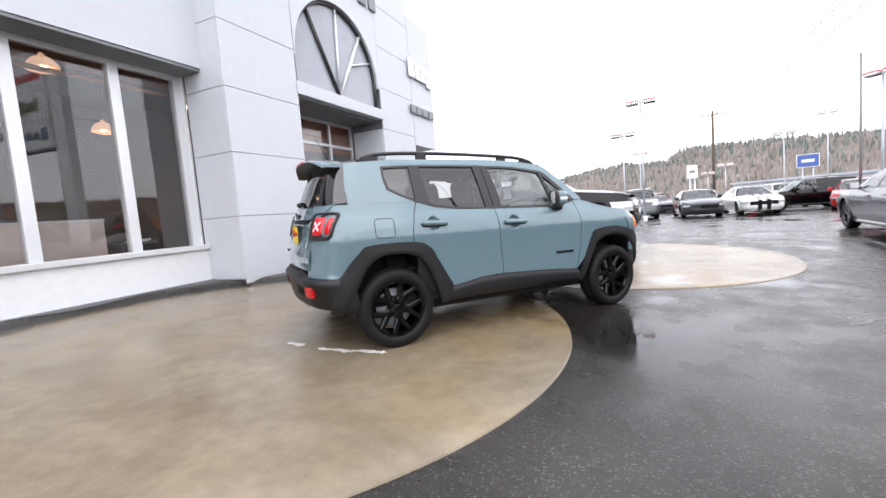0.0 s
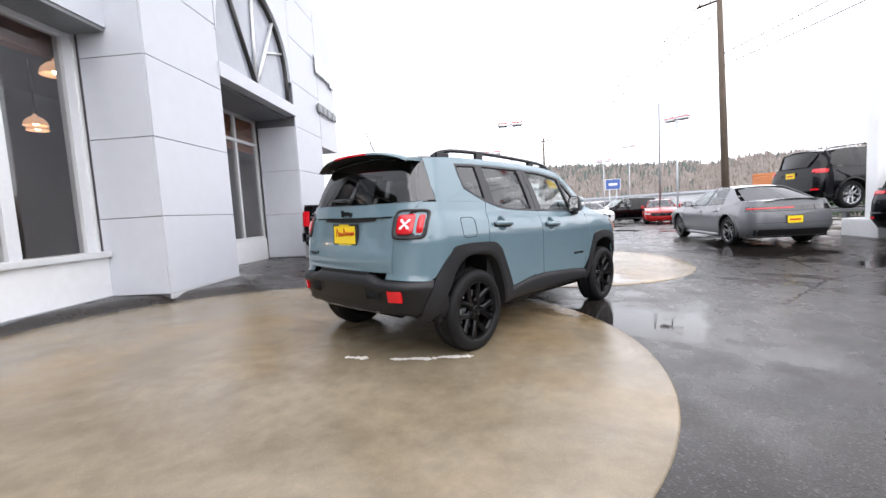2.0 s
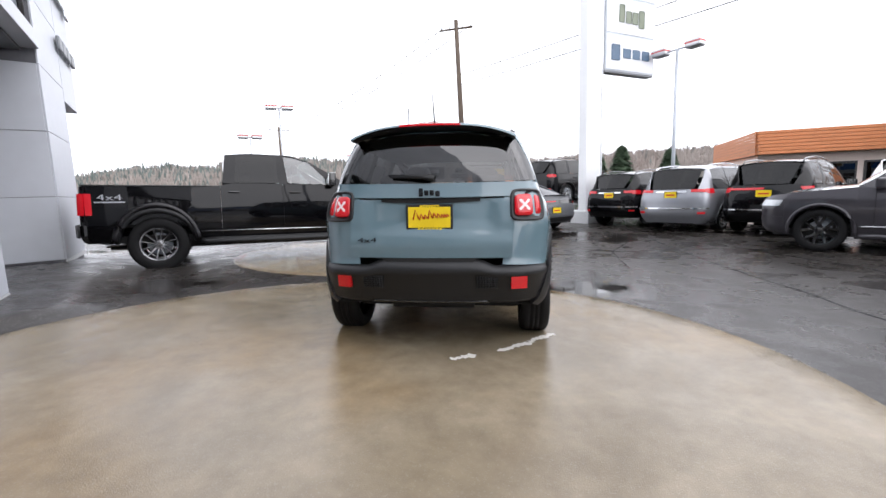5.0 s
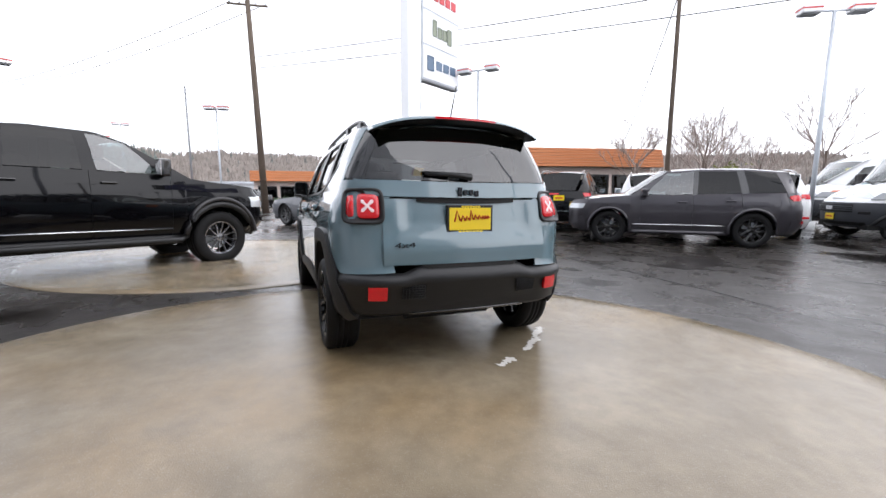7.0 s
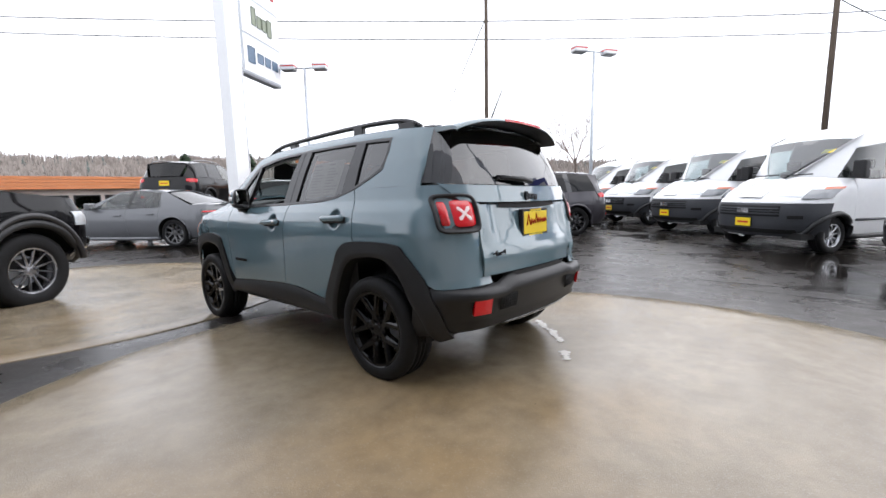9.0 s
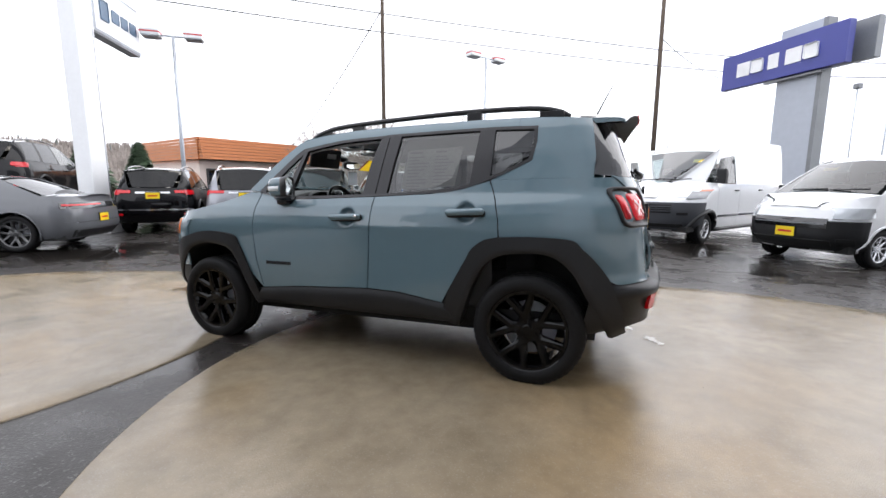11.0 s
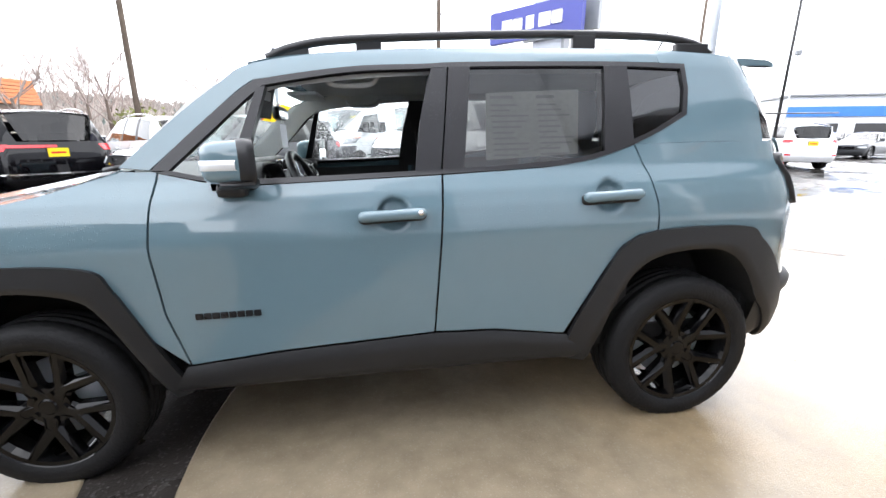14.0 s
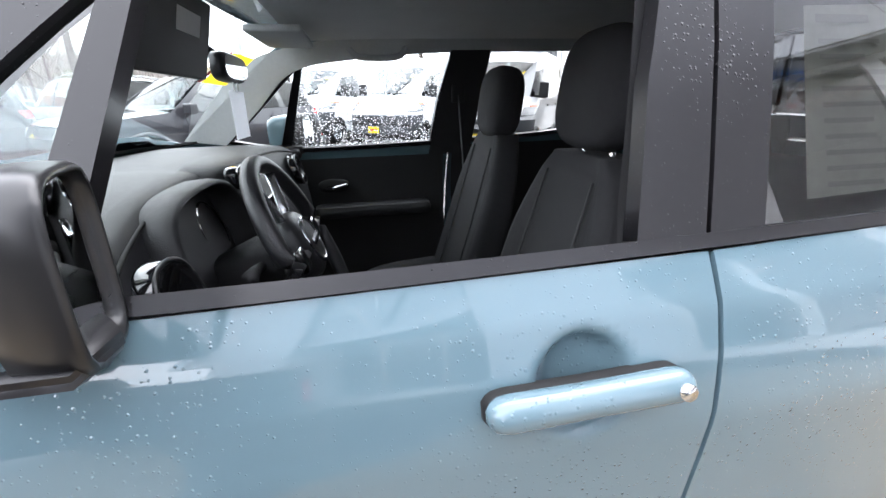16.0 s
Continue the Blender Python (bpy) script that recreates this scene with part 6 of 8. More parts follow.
def build_cabin():
    HEADL_ = mat("grey_headlining", (0.60, 0.61, 0.61), 0.9, 0, 0.06, 30, 0.2, 300)
    TRIM = mat("light_pillar_trim", (0.55, 0.56, 0.55), 0.75, 0, 0.06, 20)
    def paper(name, color):
        m = mat(name, color, 0.6, 0, 0.04, 10)
        n, l = m.node_tree.nodes, m.node_tree.links
        tl, mx = n.new("ShaderNodeBsdfTranslucent"), n.new("ShaderNodeMixShader")
        tl.inputs["Color"].default_value = (*color, 1)
        mx.inputs[0].default_value = 0.6
        l.new(n["Principled BSDF"].outputs[0], mx.inputs[1])
        l.new(tl.outputs[0], mx.inputs[2])
        l.new(mx.outputs[0], n["Material Output"].inputs["Surface"])
        return m

    YPAPER, WPAPER = paper("yellow_sticker_film", (0.90, 0.55, 0.02)), paper("white_tag_paper", (0.82, 0.82, 0.84))
    SOFT = mat("black_soft_trim", (0.018, 0.018, 0.019), 0.55, 0, 0.1, 30, 0.3, 500)
    LEATHER = mat("black_leather", (0.016, 0.016, 0.017), 0.38, 0, 0.1, 30, 0.2, 300)
    DASH = mat("grey_dash_top", (0.020, 0.020, 0.022), 0.55, 0, 0.08, 30, 0.3, 500)
    # headlining
    g = [[Vector((x, f * (0.60 if x > -1.4 else 0.54), 1.575 + 0.028 * (1 - f**4) - 0.03 * max(0, x - 0.1))) for f in np.linspace(-1, 1, 13)] for x in np.linspace(0.42, -1.70, 12)]
    hl = sheet("headlining", g, HEADL_, jeep, 0.0, "pale grey headlining", (0, 0, 3))
    for s in (1, -1):
        # inner sides of doors and pillars
        g = [[Vector((x, s * (S0(x, z)[1] - 0.075), z)) for x in np.linspace(0.76, -0.20, 12)] for z in (0.44, 0.6, 0.78, 0.95, 1.06, 1.10)]
        dc = sheet("door_card", g, SOFT, jeep, 0.0, "black inner door trim", (0, s * 3, 0.9))
        g = [[Vector((x, s * (S0(x, z)[1] - 0.075), z)) for x in np.linspace(-0.24, -1.05, 12)] for z in (0.44, 0.6, 0.78, 0.95, 1.10, 1.14)]
        sheet("rear_door_card", g, SOFT, jeep, 0.0, "", (0, s * 3, 0.9))
        box("arm_rest", dc, SOFT, -0.12, 0.42, s * 0.70, s * 0.80, 0.83, 0.89, 0.025)
        blob("pull_bezel", (0.325, s * 0.770, 0.975), (0.070, 0.012, 0.032), 2.6, DARK, dc)
        tube("door_pull", [(0.36, s * 0.752, 0.966), (0.31, s * 0.742, 0.972), (0.265, s * 0.748, 0.982)], 0.009, CHROME, dc, 8, "chrome inner door handle")
        g = [[Vector(tuple(S(x, z, -0.045) * np.array((1, s, 1)))) for x, z in row] for row in ruled(smooth_line([(0.76, 1.19), (0.60, 1.33), (0.44, 1.475), (0.2, 1.52), (-0.2, 1.545), (-1.0, 1.55)], 24), smooth_line([(0.92, 1.215), (0.77, 1.37), (0.61, 1.51), (0.32, 1.592), (-0.2, 1.612), (-1.0, 1.612)], 24), 3)]
        sheet("pillar_trim", g, TRIM, jeep, 0.0, "pale grey pillar trim", (0, s * 3, 1.3))
        for a, b, c, d in ((-0.13, -0.33, -0.215, -0.39), (-0.90, -1.05, -0.93, -1.05)):
            g = [[Vector(tuple(S(x, z, -0.05) * np.array((1, s, 1)))) for x, z in row] for row in ruled([(a, 1.12), (b, 1.12)], [(c, 1.56), (d, 1.56)], 5)]
            sheet("pillar_trim", g, SOFT, jeep, 0.0, "", (0, s * 3, 1.3))
        tube("grab_handle", smooth_line([(0.20, s * 0.585, 1.535), (0.16, s * 0.560, 1.505), (0.02, s * 0.560, 1.505), (-0.02, s * 0.585, 1.54)], 12), 0.012, HEADL_, jeep, 8)
        # seats
        y = s * 0.36
        st = tagged(new("seat"), "black cloth front seat")
        st.parent = jeep
        blob("cushion", (-0.02, y, 0.54), (0.27, 0.25, 0.085), 4.0, CLOTH, st, 4)
        for q in (-1, 1):
            blob("bolster", (-0.02, y + q * 0.215, 0.585), (0.25, 0.05, 0.06), 3.0, CLOTH, st, 4)
        rows = []
        for k in range(15):
            t = k / 14
            z, xb = 0.56 + 0.655 * t, -0.185 - 0.155 * t
            w = 0.245 * (1 - 0.42 * max(0, t - 0.60) ** 1.6 / 0.40 ** 1.6) * (1.0 if t < 0.97 else 0.9)
            dd = 0.078 * (1 - 0.40 * t)
            ring = []
            for a in np.linspace(0, 2 * math.pi, 33)[:-1]:
                ca, sa = math.cos(a), math.sin(a)
                m = (abs(ca) ** 4 + abs(sa) ** 4) ** (-0.25)
                bol = 0.050 * max(0.0, min(1.0, (abs(sa) * m - 0.62) / 0.25)) * (ca > 0) * (1 - t * 0.7)
                ring.append((xb + dd * ca * m + bol, y + w * sa * m, z))
            rows.append(ring)
        V = [p for r in rows for p in r]
        F = [(i * 32 + k, i * 32 + (k + 1) % 32, (i + 1) * 32 + (k + 1) % 32, (i + 1) * 32 + k) for i in range(14) for k in range(32)] + [tuple(range(14 * 32, 15 * 32)), tuple(range(32))[::-1]]
        raw("backrest", V, F, CLOTH, st, True)
        blob("headrest", (-0.340, y, 1.350 if s > 0 else 1.325), (0.062, 0.140, 0.128), 3.2, CLOTH, st, -8)
        for q in (-0.06, 0.06):
            tube("headrest_post", [(-0.345, y + q, 1.17), (-0.340, y + q, 1.25)], 0.007, CHROME, st, 8)
        for q in (-0.14, 0.14):
            tube("seam", [(xx + 0.005, y + q * (1 - 0.2 * t), zz) for t, xx, zz in ((0, -0.112, 0.62), (0.5, -0.200, 0.90), (1, -0.278, 1.17))], 0.003, SOFT, st, 5)
        # belt
        blt = tube("seat_belt", [(-0.255, s * 0.690, 1.36), (-0.275, s * 0.675, 1.0), (-0.28, s * 0.70, 0.55)], 0.020, SOFT, jeep, 6, flat=0.12)
        box("belt_anchor", blt, SOFT, -0.285, -0.225, s * 0.685, s * 0.705, 1.33, 1.41, 0.008)
    # rear bench
    rb = tagged(new("rear_bench"), "black cloth rear bench")
    rb.parent = jeep
    part("cushion", box_bm(-1.10, -0.62, -0.62, 0.62, 0.44, 0.66, 0.06), CLOTH, rb, "", True)
    part("backrest", box_bm(-1.28, -1.08, -0.62, 0.62, 0.60, 1.14, 0.07), CLOTH, rb, "", True)
    for y in (-0.42, 0.42):
        part("headrest", box_bm(-1.25, -1.14, y - 0.13, y + 0.13, 1.14, 1.33, 0.045), CLOTH, rb, "", True)
    # dashboard: top pad, front face, instrument opening
    rows = []
    for x, z in ((0.46, 0.72), (0.455, 0.90), (0.47, 1.02), (0.500, 1.10), (0.520, 1.165), (0.535, 1.186), (0.560, 1.195), (0.66, 1.200), (0.90, 1.198)):
        rows.append([Vector((x + 0.03 * (1 - f * f) - 0.03 * abs(f) ** 6, 0.755 * f, z + (0.012 * math.exp(-((0.755 * f - 0.40) / 0.20) ** 4) if z > 1.15 else 0.0) - 0.03 * abs(f) ** 5)) for f in np.linspace(-1, 1, 41)])
    ds = sheet("dashboard", rows, DASH, jeep, 0.0, "dark grey dashboard", (1.0, 0, 0.5))
    tube("pad_seam", [(0.520 + 0.03 * (1 - f * f) - 0.03 * abs(f) ** 6, 0.75 * f, 1.172 + 0.012 * math.exp(-((0.755 * f - 0.40) / 0.20) ** 4) - 0.03 * abs(f) ** 5) for f in np.linspace(-1, 1, 41)], 0.004, DARK, ds, 5)

    def oval(cy, cz, hw, hh, p, rings, lean=0.28):
        g = []
        for k, x in rings:
            row = []
            for i in range(41):
                a = 2 * math.pi * i / 40
                c, d = math.cos(a), math.sin(a)
                m = (abs(c) ** p + abs(d) ** p) ** (-1 / p)
                row.append(Vector((x + lean * hh * k * d * m, cy + hw * k * c * m, cz + hh * k * d * m)))
            g.append(row)
        return g

    pod = sheet("instrument_hood", oval(0.40, 1.090, 0.205, 0.108, 3.0, ((1.0, 0.515), (1.02, 0.485), (1.0, 0.466), (0.95, 0.460), (0.90, 0.466), (0.87, 0.50), (0.84, 0.56))), SOFT, ds, 0.0, "black oval instrument hood", (0.6, 0.40, 1.09))
    sheet("instrument_face", oval(0.40, 1.090, 0.205, 0.108, 3.0, ((0.86, 0.548), (0.4, 0.552), (0.01, 0.552))), DARK, pod, 0.0, "", (1.0, 0.40, 1.09))
    for y in (0.305, 0.495):
        dl = sheet("dial", oval(y, 1.085, 0.066, 0.066, 2.0, ((1.0, 0.545), (0.98, 0.520), (0.92, 0.516), (0.86, 0.530), (0.01, 0.532))), BLACKGLOSS, pod, 0.0, "", (1.0, y, 1.085))
        tube("needle", [(0.528, y, 1.085), (0.522, y + 0.035, 1.055)], 0.002, REDINK, dl, 5)
    sheet("display", oval(0.40, 1.085, 0.030, 0.040, 6.0, ((1.0, 0.540), (0.95, 0.534), (0.01, 0.534))), BLACKGLOSS, pod, 0.0, "", (1.0, 0.4, 1.085))
    for y in (0.665, -0.665):
        vt = sheet("air_vent", oval(y, 1.075, 0.060, 0.060, 2.4, ((1.05, 0.480), (1.05, 0.455), (0.92, 0.448), (0.86, 0.462), (0.01, 0.478))), BLACKGLOSS, ds, 0.0, "", (1.0, y, 1.07))
        tube("vent_ring", oval(y, 1.075, 0.062, 0.062, 2.4, ((1.0, 0.452),))[0], 0.004, BLACKSATIN, vt, 6, cap=False)
    hump = blob("vent_housing", (0.565, 0.035, 1.170), (0.070, 0.175, 0.044), 3.5, SOFT, ds, 0)
    for y in (0.125, -0.055):
        vt = sheet("air_vent", oval(y, 1.172, 0.062, 0.028, 4.0, ((1.0, 0.515), (1.0, 0.490), (0.9, 0.484), (0.84, 0.500), (0.01, 0.510)), 0.0), BLACKGLOSS, hump, 0.0, "", (1.0, y, 1.17))
        for q in (-0.012, 0.0, 0.012):
            tube("vane", [(0.496, y - 0.05, 1.172 + q), (0.496, y + 0.05, 1.172 + q)], 0.0022, SOFT, vt, 4)
    box("screen", ds, BLACKGLOSS, 0.455, 0.475, -0.085, 0.155, 0.96, 1.09, 0.006)
    for k in range(3):
        tube("climate_knob", [(0.47, -0.04 + 0.075 * k, 0.90), (0.435, -0.04 + 0.075 * k, 0.90)], 0.022, BLACKSATIN, ds, 14)
    box("console", jeep, SOFT, -0.30, 0.42, -0.11, 0.11, 0.44, 0.66, 0.03)
    box("arm_box", jeep, SOFT, -0.32, -0.02, -0.09, 0.09, 0.66, 0.76, 0.02)
    tube("gear_lever", [(0.18, 0.0, 0.66), (0.20, 0.0, 0.80)], [0.014, 0.028], SOFT, jeep, 10)
    # steering wheel
    m = pose(0.322, 0.37, 1.060, 0, -65, 0)
    ring = [m @ Vector((0.186 * math.cos(a), 0.186 * math.sin(a), 0)) for a in np.linspace(0, 2 * math.pi, 49)]
    sw = tube("steering_wheel", ring, 0.0175, LEATHER, jeep, 12, "black leather steering wheel", cap=False)
    for a in (0, 180, 245, 295):
        p = [m @ Vector((r * math.cos(radians(a + 90)), r * math.sin(radians(a + 90)), -0.018 * (1 - r / 0.186))) for r in (0.05, 0.10, 0.14, 0.178)]
        tube("spoke", p, [0.030, 0.024, 0.020, 0.016] if a in (0, 180) else [0.018, 0.013, 0.011, 0.011], BLACKSATIN if a in (0, 180) else SILVERRIM, sw, 10, flat=0.55)
    for q in (-1, 1):
        part("switch_pad", box_bm(-0.022, 0.022, -0.026, 0.026, -0.004, 0.010, 0.006, m @ pose(0, q * 0.118, 0.004)), BLACKGLOSS, sw, "", True)
    hp = blob("hub_pad", (0, 0, 0), (0.074, 0.080, 0.034), 2.6, LEATHER, sw, 0, m @ pose(0, 0, -0.012))
    tube("hub_ring", [m @ Vector((0.050 * math.cos(a), 0.050 * math.sin(a), 0.017)) for a in np.linspace(0, 2 * math.pi, 33)], 0.0045, CHROME, hp, 6, cap=False)
    for k in range(4):
        tube("emblem_bar", [m @ Vector((-0.008, 0.024 - 0.016 * k, 0.0225)), m @ Vector((0.008, 0.024 - 0.016 * k, 0.0225))], 0.004, CHROME, hp, 5)
    blob("column_cowl", (0, 0, 0), (0.060, 0.062, 0.13), 3.0, SOFT, sw, 0, m @ pose(0.0, 0, -0.135))
    for q in (-1, 1):
        tube("stalk", [m @ Vector((0.012, q * 0.05, -0.085)), m @ Vector((0.024, q * 0.12, -0.075)), m @ Vector((0.028, q * 0.175, -0.070))], [0.008, 0.010, 0.015], SOFT, sw, 10)
    # mirror, tag, sticker, visors
    mr = blob("interior_mirror", (0.512, -0.02, 1.432), (0.020, 0.118, 0.036), 4.0, BLACKSATIN, jeep, 0, None, "black interior mirror")
    g = []
    for k in (1.0, 0.5, 0.01):
        row = []
        for i in range(33):
            a = 2 * math.pi * i / 32
            c, d = math.cos(a), math.sin(a)
            q = (abs(c) ** 4 + abs(d) ** 4) ** -0.25
            row.append(Vector((0.4905, -0.02 + 0.106 * k * c * q, 1.432 + 0.028 * k * d * q)))
        g.append(row)
    sheet("mirror_glass", g, MIRRORGLASS, mr, 0.0, "", (1.0, 0, 1.43))
    tube("mirror_stem", [(0.52, -0.015, 1.445), (0.60, -0.015, 1.51)], 0.014, BLACKSATIN, mr, 8)
    blob("sensor_pod", (0.600, -0.01, 1.500), (0.045, 0.055, 0.028), 3.0, BLACKSATIN, mr, -35)
    tg = part("hang_tag", box_bm(0.500, 0.5025, -0.085, 0.055, 1.255, 1.375, 0.0), WPAPER, jeep, "white paper tag hanging from the mirror")
    tube("tag_loop", [(0.5013, -0.015 + 0.022 * math.sin(a), 1.393 + 0.024 * math.cos(a)) for a in np.linspace(0, 2 * math.pi, 17)], 0.0025, WHITEINK, tg, 5, cap=False)
    ws = lambda y, t: (0.895 - 0.445 * t + (0.24 - 0.14 * t) * (1 - (y / 0.66) ** 2) - 0.012, y, 1.20 + 0.365 * t + 0.036 * t * (1 - (y / 0.66) ** 4))
    raw("price_sticker", [ws(-0.58, 0.56), ws(-0.46, 0.56), ws(-0.46, 0.80), ws(-0.58, 0.80)], [(0, 1, 2, 3)], YPAPER, jeep, False, "yellow price sticker on the windscreen")
    raw("price_sticker", [ws(-0.455, 0.56), ws(-0.44, 0.56), ws(-0.44, 0.80), ws(-0.455, 0.80)], [(0, 1, 2, 3)], REDINK, jeep, False, "red edge of a price sticker")
    part("sun_visor", box_bm(0.33, 0.49, -0.54, -0.14, 1.536, 1.556, 0.008), HEADL_, jeep, "", True)
    vs = part("sun_visor", box_bm(-0.009, 0.009, 0.17, 0.55, -0.155, 0.0, 0.007, pose(0.485, 0, 1.545, 0, -14, 0)), SOFT, jeep, "dark sun visor turned down over the windscreen", True)
    box("print_label", vs, HEADL_, -0.0105, -0.0095, 0.24, 0.36, -0.075, -0.035, 0.0, "", pose(0.485, 0, 1.545, 0, -14, 0))
    # window label behind the rear door glass
    wl = raw("window_label", [tuple(S(x, z, -0.02)) for x, z in ((-0.42, 1.20), (-0.80, 1.215), (-0.83, 1.47), (-0.44, 1.46))], [(0, 1, 2, 3)], mat("printed_paper", (0.42, 0.42, 0.38), 0.7, 0, 0.2, 12), jeep, False, "large printed price label in the rear door window")
    INK = mat("grey_print", (0.28, 0.28, 0.26), 0.7, 0, 0.1)
    rng = random.Random(4)
    for r in range(11):
        z0 = 1.448 - 0.0215 * r - (0.012 if r > 0 else 0)
        for x0, wd in ((-0.455, 0.16), (-0.645, 0.15)):
            w2 = wd * rng.uniform(0.45, 1.0)
            raw("print_bar", [tuple(S(x, z, -0.0185)) for x, z in ((x0, z0), (x0 - w2, z0 - 0.0005), (x0 - w2, z0 - (0.012 if r == 0 else 0.007)), (x0, z0 - (0.012 if r == 0 else 0.007)))], [(0, 1, 2, 3)], INK, wl)


build_cabin()
jeep.matrix_world = pose(0, -0.01, -0.045, 0.9, 1.5, 0.8)


# ---------- parked vehicles ----------
def parked(kind, x, y, heading, label, p, pm, dz=0.0, group="parked cars", cat="car"):
    return car(kind, stand(x, y, heading, dz), label, cat, group, p, pm)


parked("suv", 3.29, -7.88, 51, "dark granite SUV with gloss black wheels parked side-on", suv(stripe_chrome=True, cladding=False, rails=False, panes=[(0.72, -0.27, 0.22, -0.30, CABGLASS), (-0.36, -1.22, -0.40, -1.12, TINT), (-1.36, -2.05, -1.26, -1.85, TINT)], pillar_mat=BLACKGLOSS), P_GRANITE)
parked("sedan", 10.48, -0.77, 35, "grey sedan with black wheels and full-width tail lamp", sedan(), P_GREY)


def tail_at(x, y, heading, back):
    """Centre of a car whose rear middle stands at x, y."""
    dx, dy = local_offset(heading, back, 0)
    return x + dx, y + dy


WIDE_TAIL = [("tail_lamp", 0.46, 0.99, 1.07, 1.14, REDLIT, 0.012), ("garnish", -0.36, 0.36, 1.06, 1.10, CHROME, 0.012), ("lower_trim", -0.85, 0.85, 0.62, 0.66, CHROME, 0.015), ("rear_reflector", 0.62, 0.78, 0.5, 0.55, REDLENS, 0.012)]
x, y = tail_at(9.47, -3.99, -45, 2.43)
parked("suv", x, y, -45, "black SUV with red tail lamps and yellow plate", suv(rear_patches=WIDE_TAIL), P_BLACK)
x, y = tail_at(7.47, -5.11, -45, 2.52)
parked("minivan", x, y, -45, "silver minivan with chrome tail strip and yellow plate",
       suv(XF=[(0.2, 2.4), (0.5, 2.6), (0.8, 2.55), (1.0, 2.3)], XR=[(0.2, -2.35), (0.5, -2.52), (0.9, -2.5), (1.2, -2.42)], xf=1.56, xr=-1.50, r=0.36, W=[(0.2, 0.86), (0.4, 0.97), (0.7, 1.0), (0.95, 0.98), (1.15, 0.93), (1.3, 0.88)], sill=0.22, cladding=False, lip=0.012,
           belt=[(2.5, 0.85), (2.2, 0.95), (1.5, 1.05), (0, 1.10), (-2.5, 1.14)], roof=[(0.8, 1.66), (0, 1.75), (-1.4, 1.74), (-2.2, 1.66)], cowl=1.45, roof_front=0.7, roof_rear=-2.15, rear_glass=-2.40, roof_w=0.70, seams=[1.05, -0.1, -1.05],
           panes=[(1.2, -0.08, 0.62, -0.12, CLEARG), (-0.16, -1.1, -0.2, -1.1, TINT), (-1.16, -2.1, -1.16, -1.95, TINT)], mirror=(1.1, 1.08), rear_patches=WIDE_TAIL, rail_mat=CHROME, rim_mat=SILVERRIM), P_SILVER)
x, y = tail_at(6.20, -6.72, -45, 2.43)
parked("suv", x, y, -45, "black SUV with full-width red tail lamp bar", suv(rear_patches=[("tail_lamp", 0.0, 0.99, 1.09, 1.14, REDLIT, 0.012), ("chrome_trim", -0.8, 0.8, 0.60, 0.63, CHROME, 0.015)], roof=[(0.3, 1.70), (-0.4, 1.76), (-1.4, 1.76), (-2.1, 1.70)]), P_BLACK)
x, y = tail_at(4.45, -8.55, -45, 2.43)
parked("suv", x, y, -45, "white SUV with red tail lamps", suv(), P_WHITE)
x, y = tail_at(2.55, -10.35, -45, 2.43)
parked("suv", x, y, -45, "white SUV parked at the end of the row", suv(), P_WHITE)

# crew-cab pickup on tall tyres
RAM = suv(W=[(0.4, 0.90), (0.6, 0.98), (0.9, 1.02), (1.2, 1.01), (1.48, 0.97)], XF=[(0.5, 2.68), (0.7, 2.88), (1.1, 2.86), (1.3, 2.74)], XR=[(0.4, -2.84), (0.6, -2.92), (1.4, -2.90)], rf=0.45, rr=0.12, taper=0.01, xf=1.93, xr=-1.87, r=0.455, rim=0.275, tw=0.34, gap=0.12, sill=0.50, lip=0.05, poke=0.05,
          belt=[(2.9, 1.22), (2.6, 1.32), (1.7, 1.40), (1.1, 1.475), (0, 1.49), (-0.86, 1.49), (-0.93, 1.42), (-2.95, 1.42)], roof=[(0.75, 1.90), (0.3, 2.03), (-0.4, 2.04), (-0.84, 2.0)], cowl=1.48, roof_front=0.66, roof_rear=-0.80, rear_glass=-0.86, cabin_rows=2, rear_bow=0.02, roof_w=0.74, crown=0.035, seams=[1.16, 0.14, -0.90], rails=False,
          screen_mat=CABGLASS, header_mat=P_BLACK, panes=[(1.06, 0.24, 0.62, 0.19, CABGLASS), (0.08, -0.68, 0.05, -0.62, TINT)], mirror=(1.02, 1.47), mirror_h=0.24, mirror_mat=BLACKGLOSS, pillar_mat=P_BLACK, bumper_top=0.80, end_top_rear=1.415, rear_glass_z=1.52, stripe_chrome=False, handle_mat=BLACKGLOSS, spokes=12, rim_mat=None, plate=None,
          rear_patches=[("tail_lamp", 0.84, 0.99, 0.96, 1.30, REDLIT, 0.01), ("bumper_bar", -0.95, 0.95, 0.60, 0.80, PLASTIC, 0.07)], rear_side_patches=[("tail_lamp_side", -2.80, -2.72, 0.96, 1.30, REDLIT)], front_patches=[("headlamp", 0.62, 0.97, 0.98, 1.16, HEADL, 0.012), ("grille", -0.55, 0.55, 0.88, 1.18, CHROME, 0.02), ("bumper_bar", -0.97, 0.97, 0.58, 0.80, BLACKGLOSS, 0.03)], rear_bumper_mat=BLACKGLOSS)
MACHINED = mat("black_and_machined_rim", (0.24, 0.24, 0.25), 0.18, 0.9, 0.98, 26)
RAM["rim_mat"] = MACHINED
truck = car("pickup_truck", pose(3.40, 4.20, -0.06, 0, 1.7, -55), "black crew-cab pickup with tall tyres and a chrome trim line", "truck", "", RAM, P_BLACK)
box("bed_floor", truck, DARK, -2.84, -0.94, -0.86, 0.86, 0.74, 0.78)
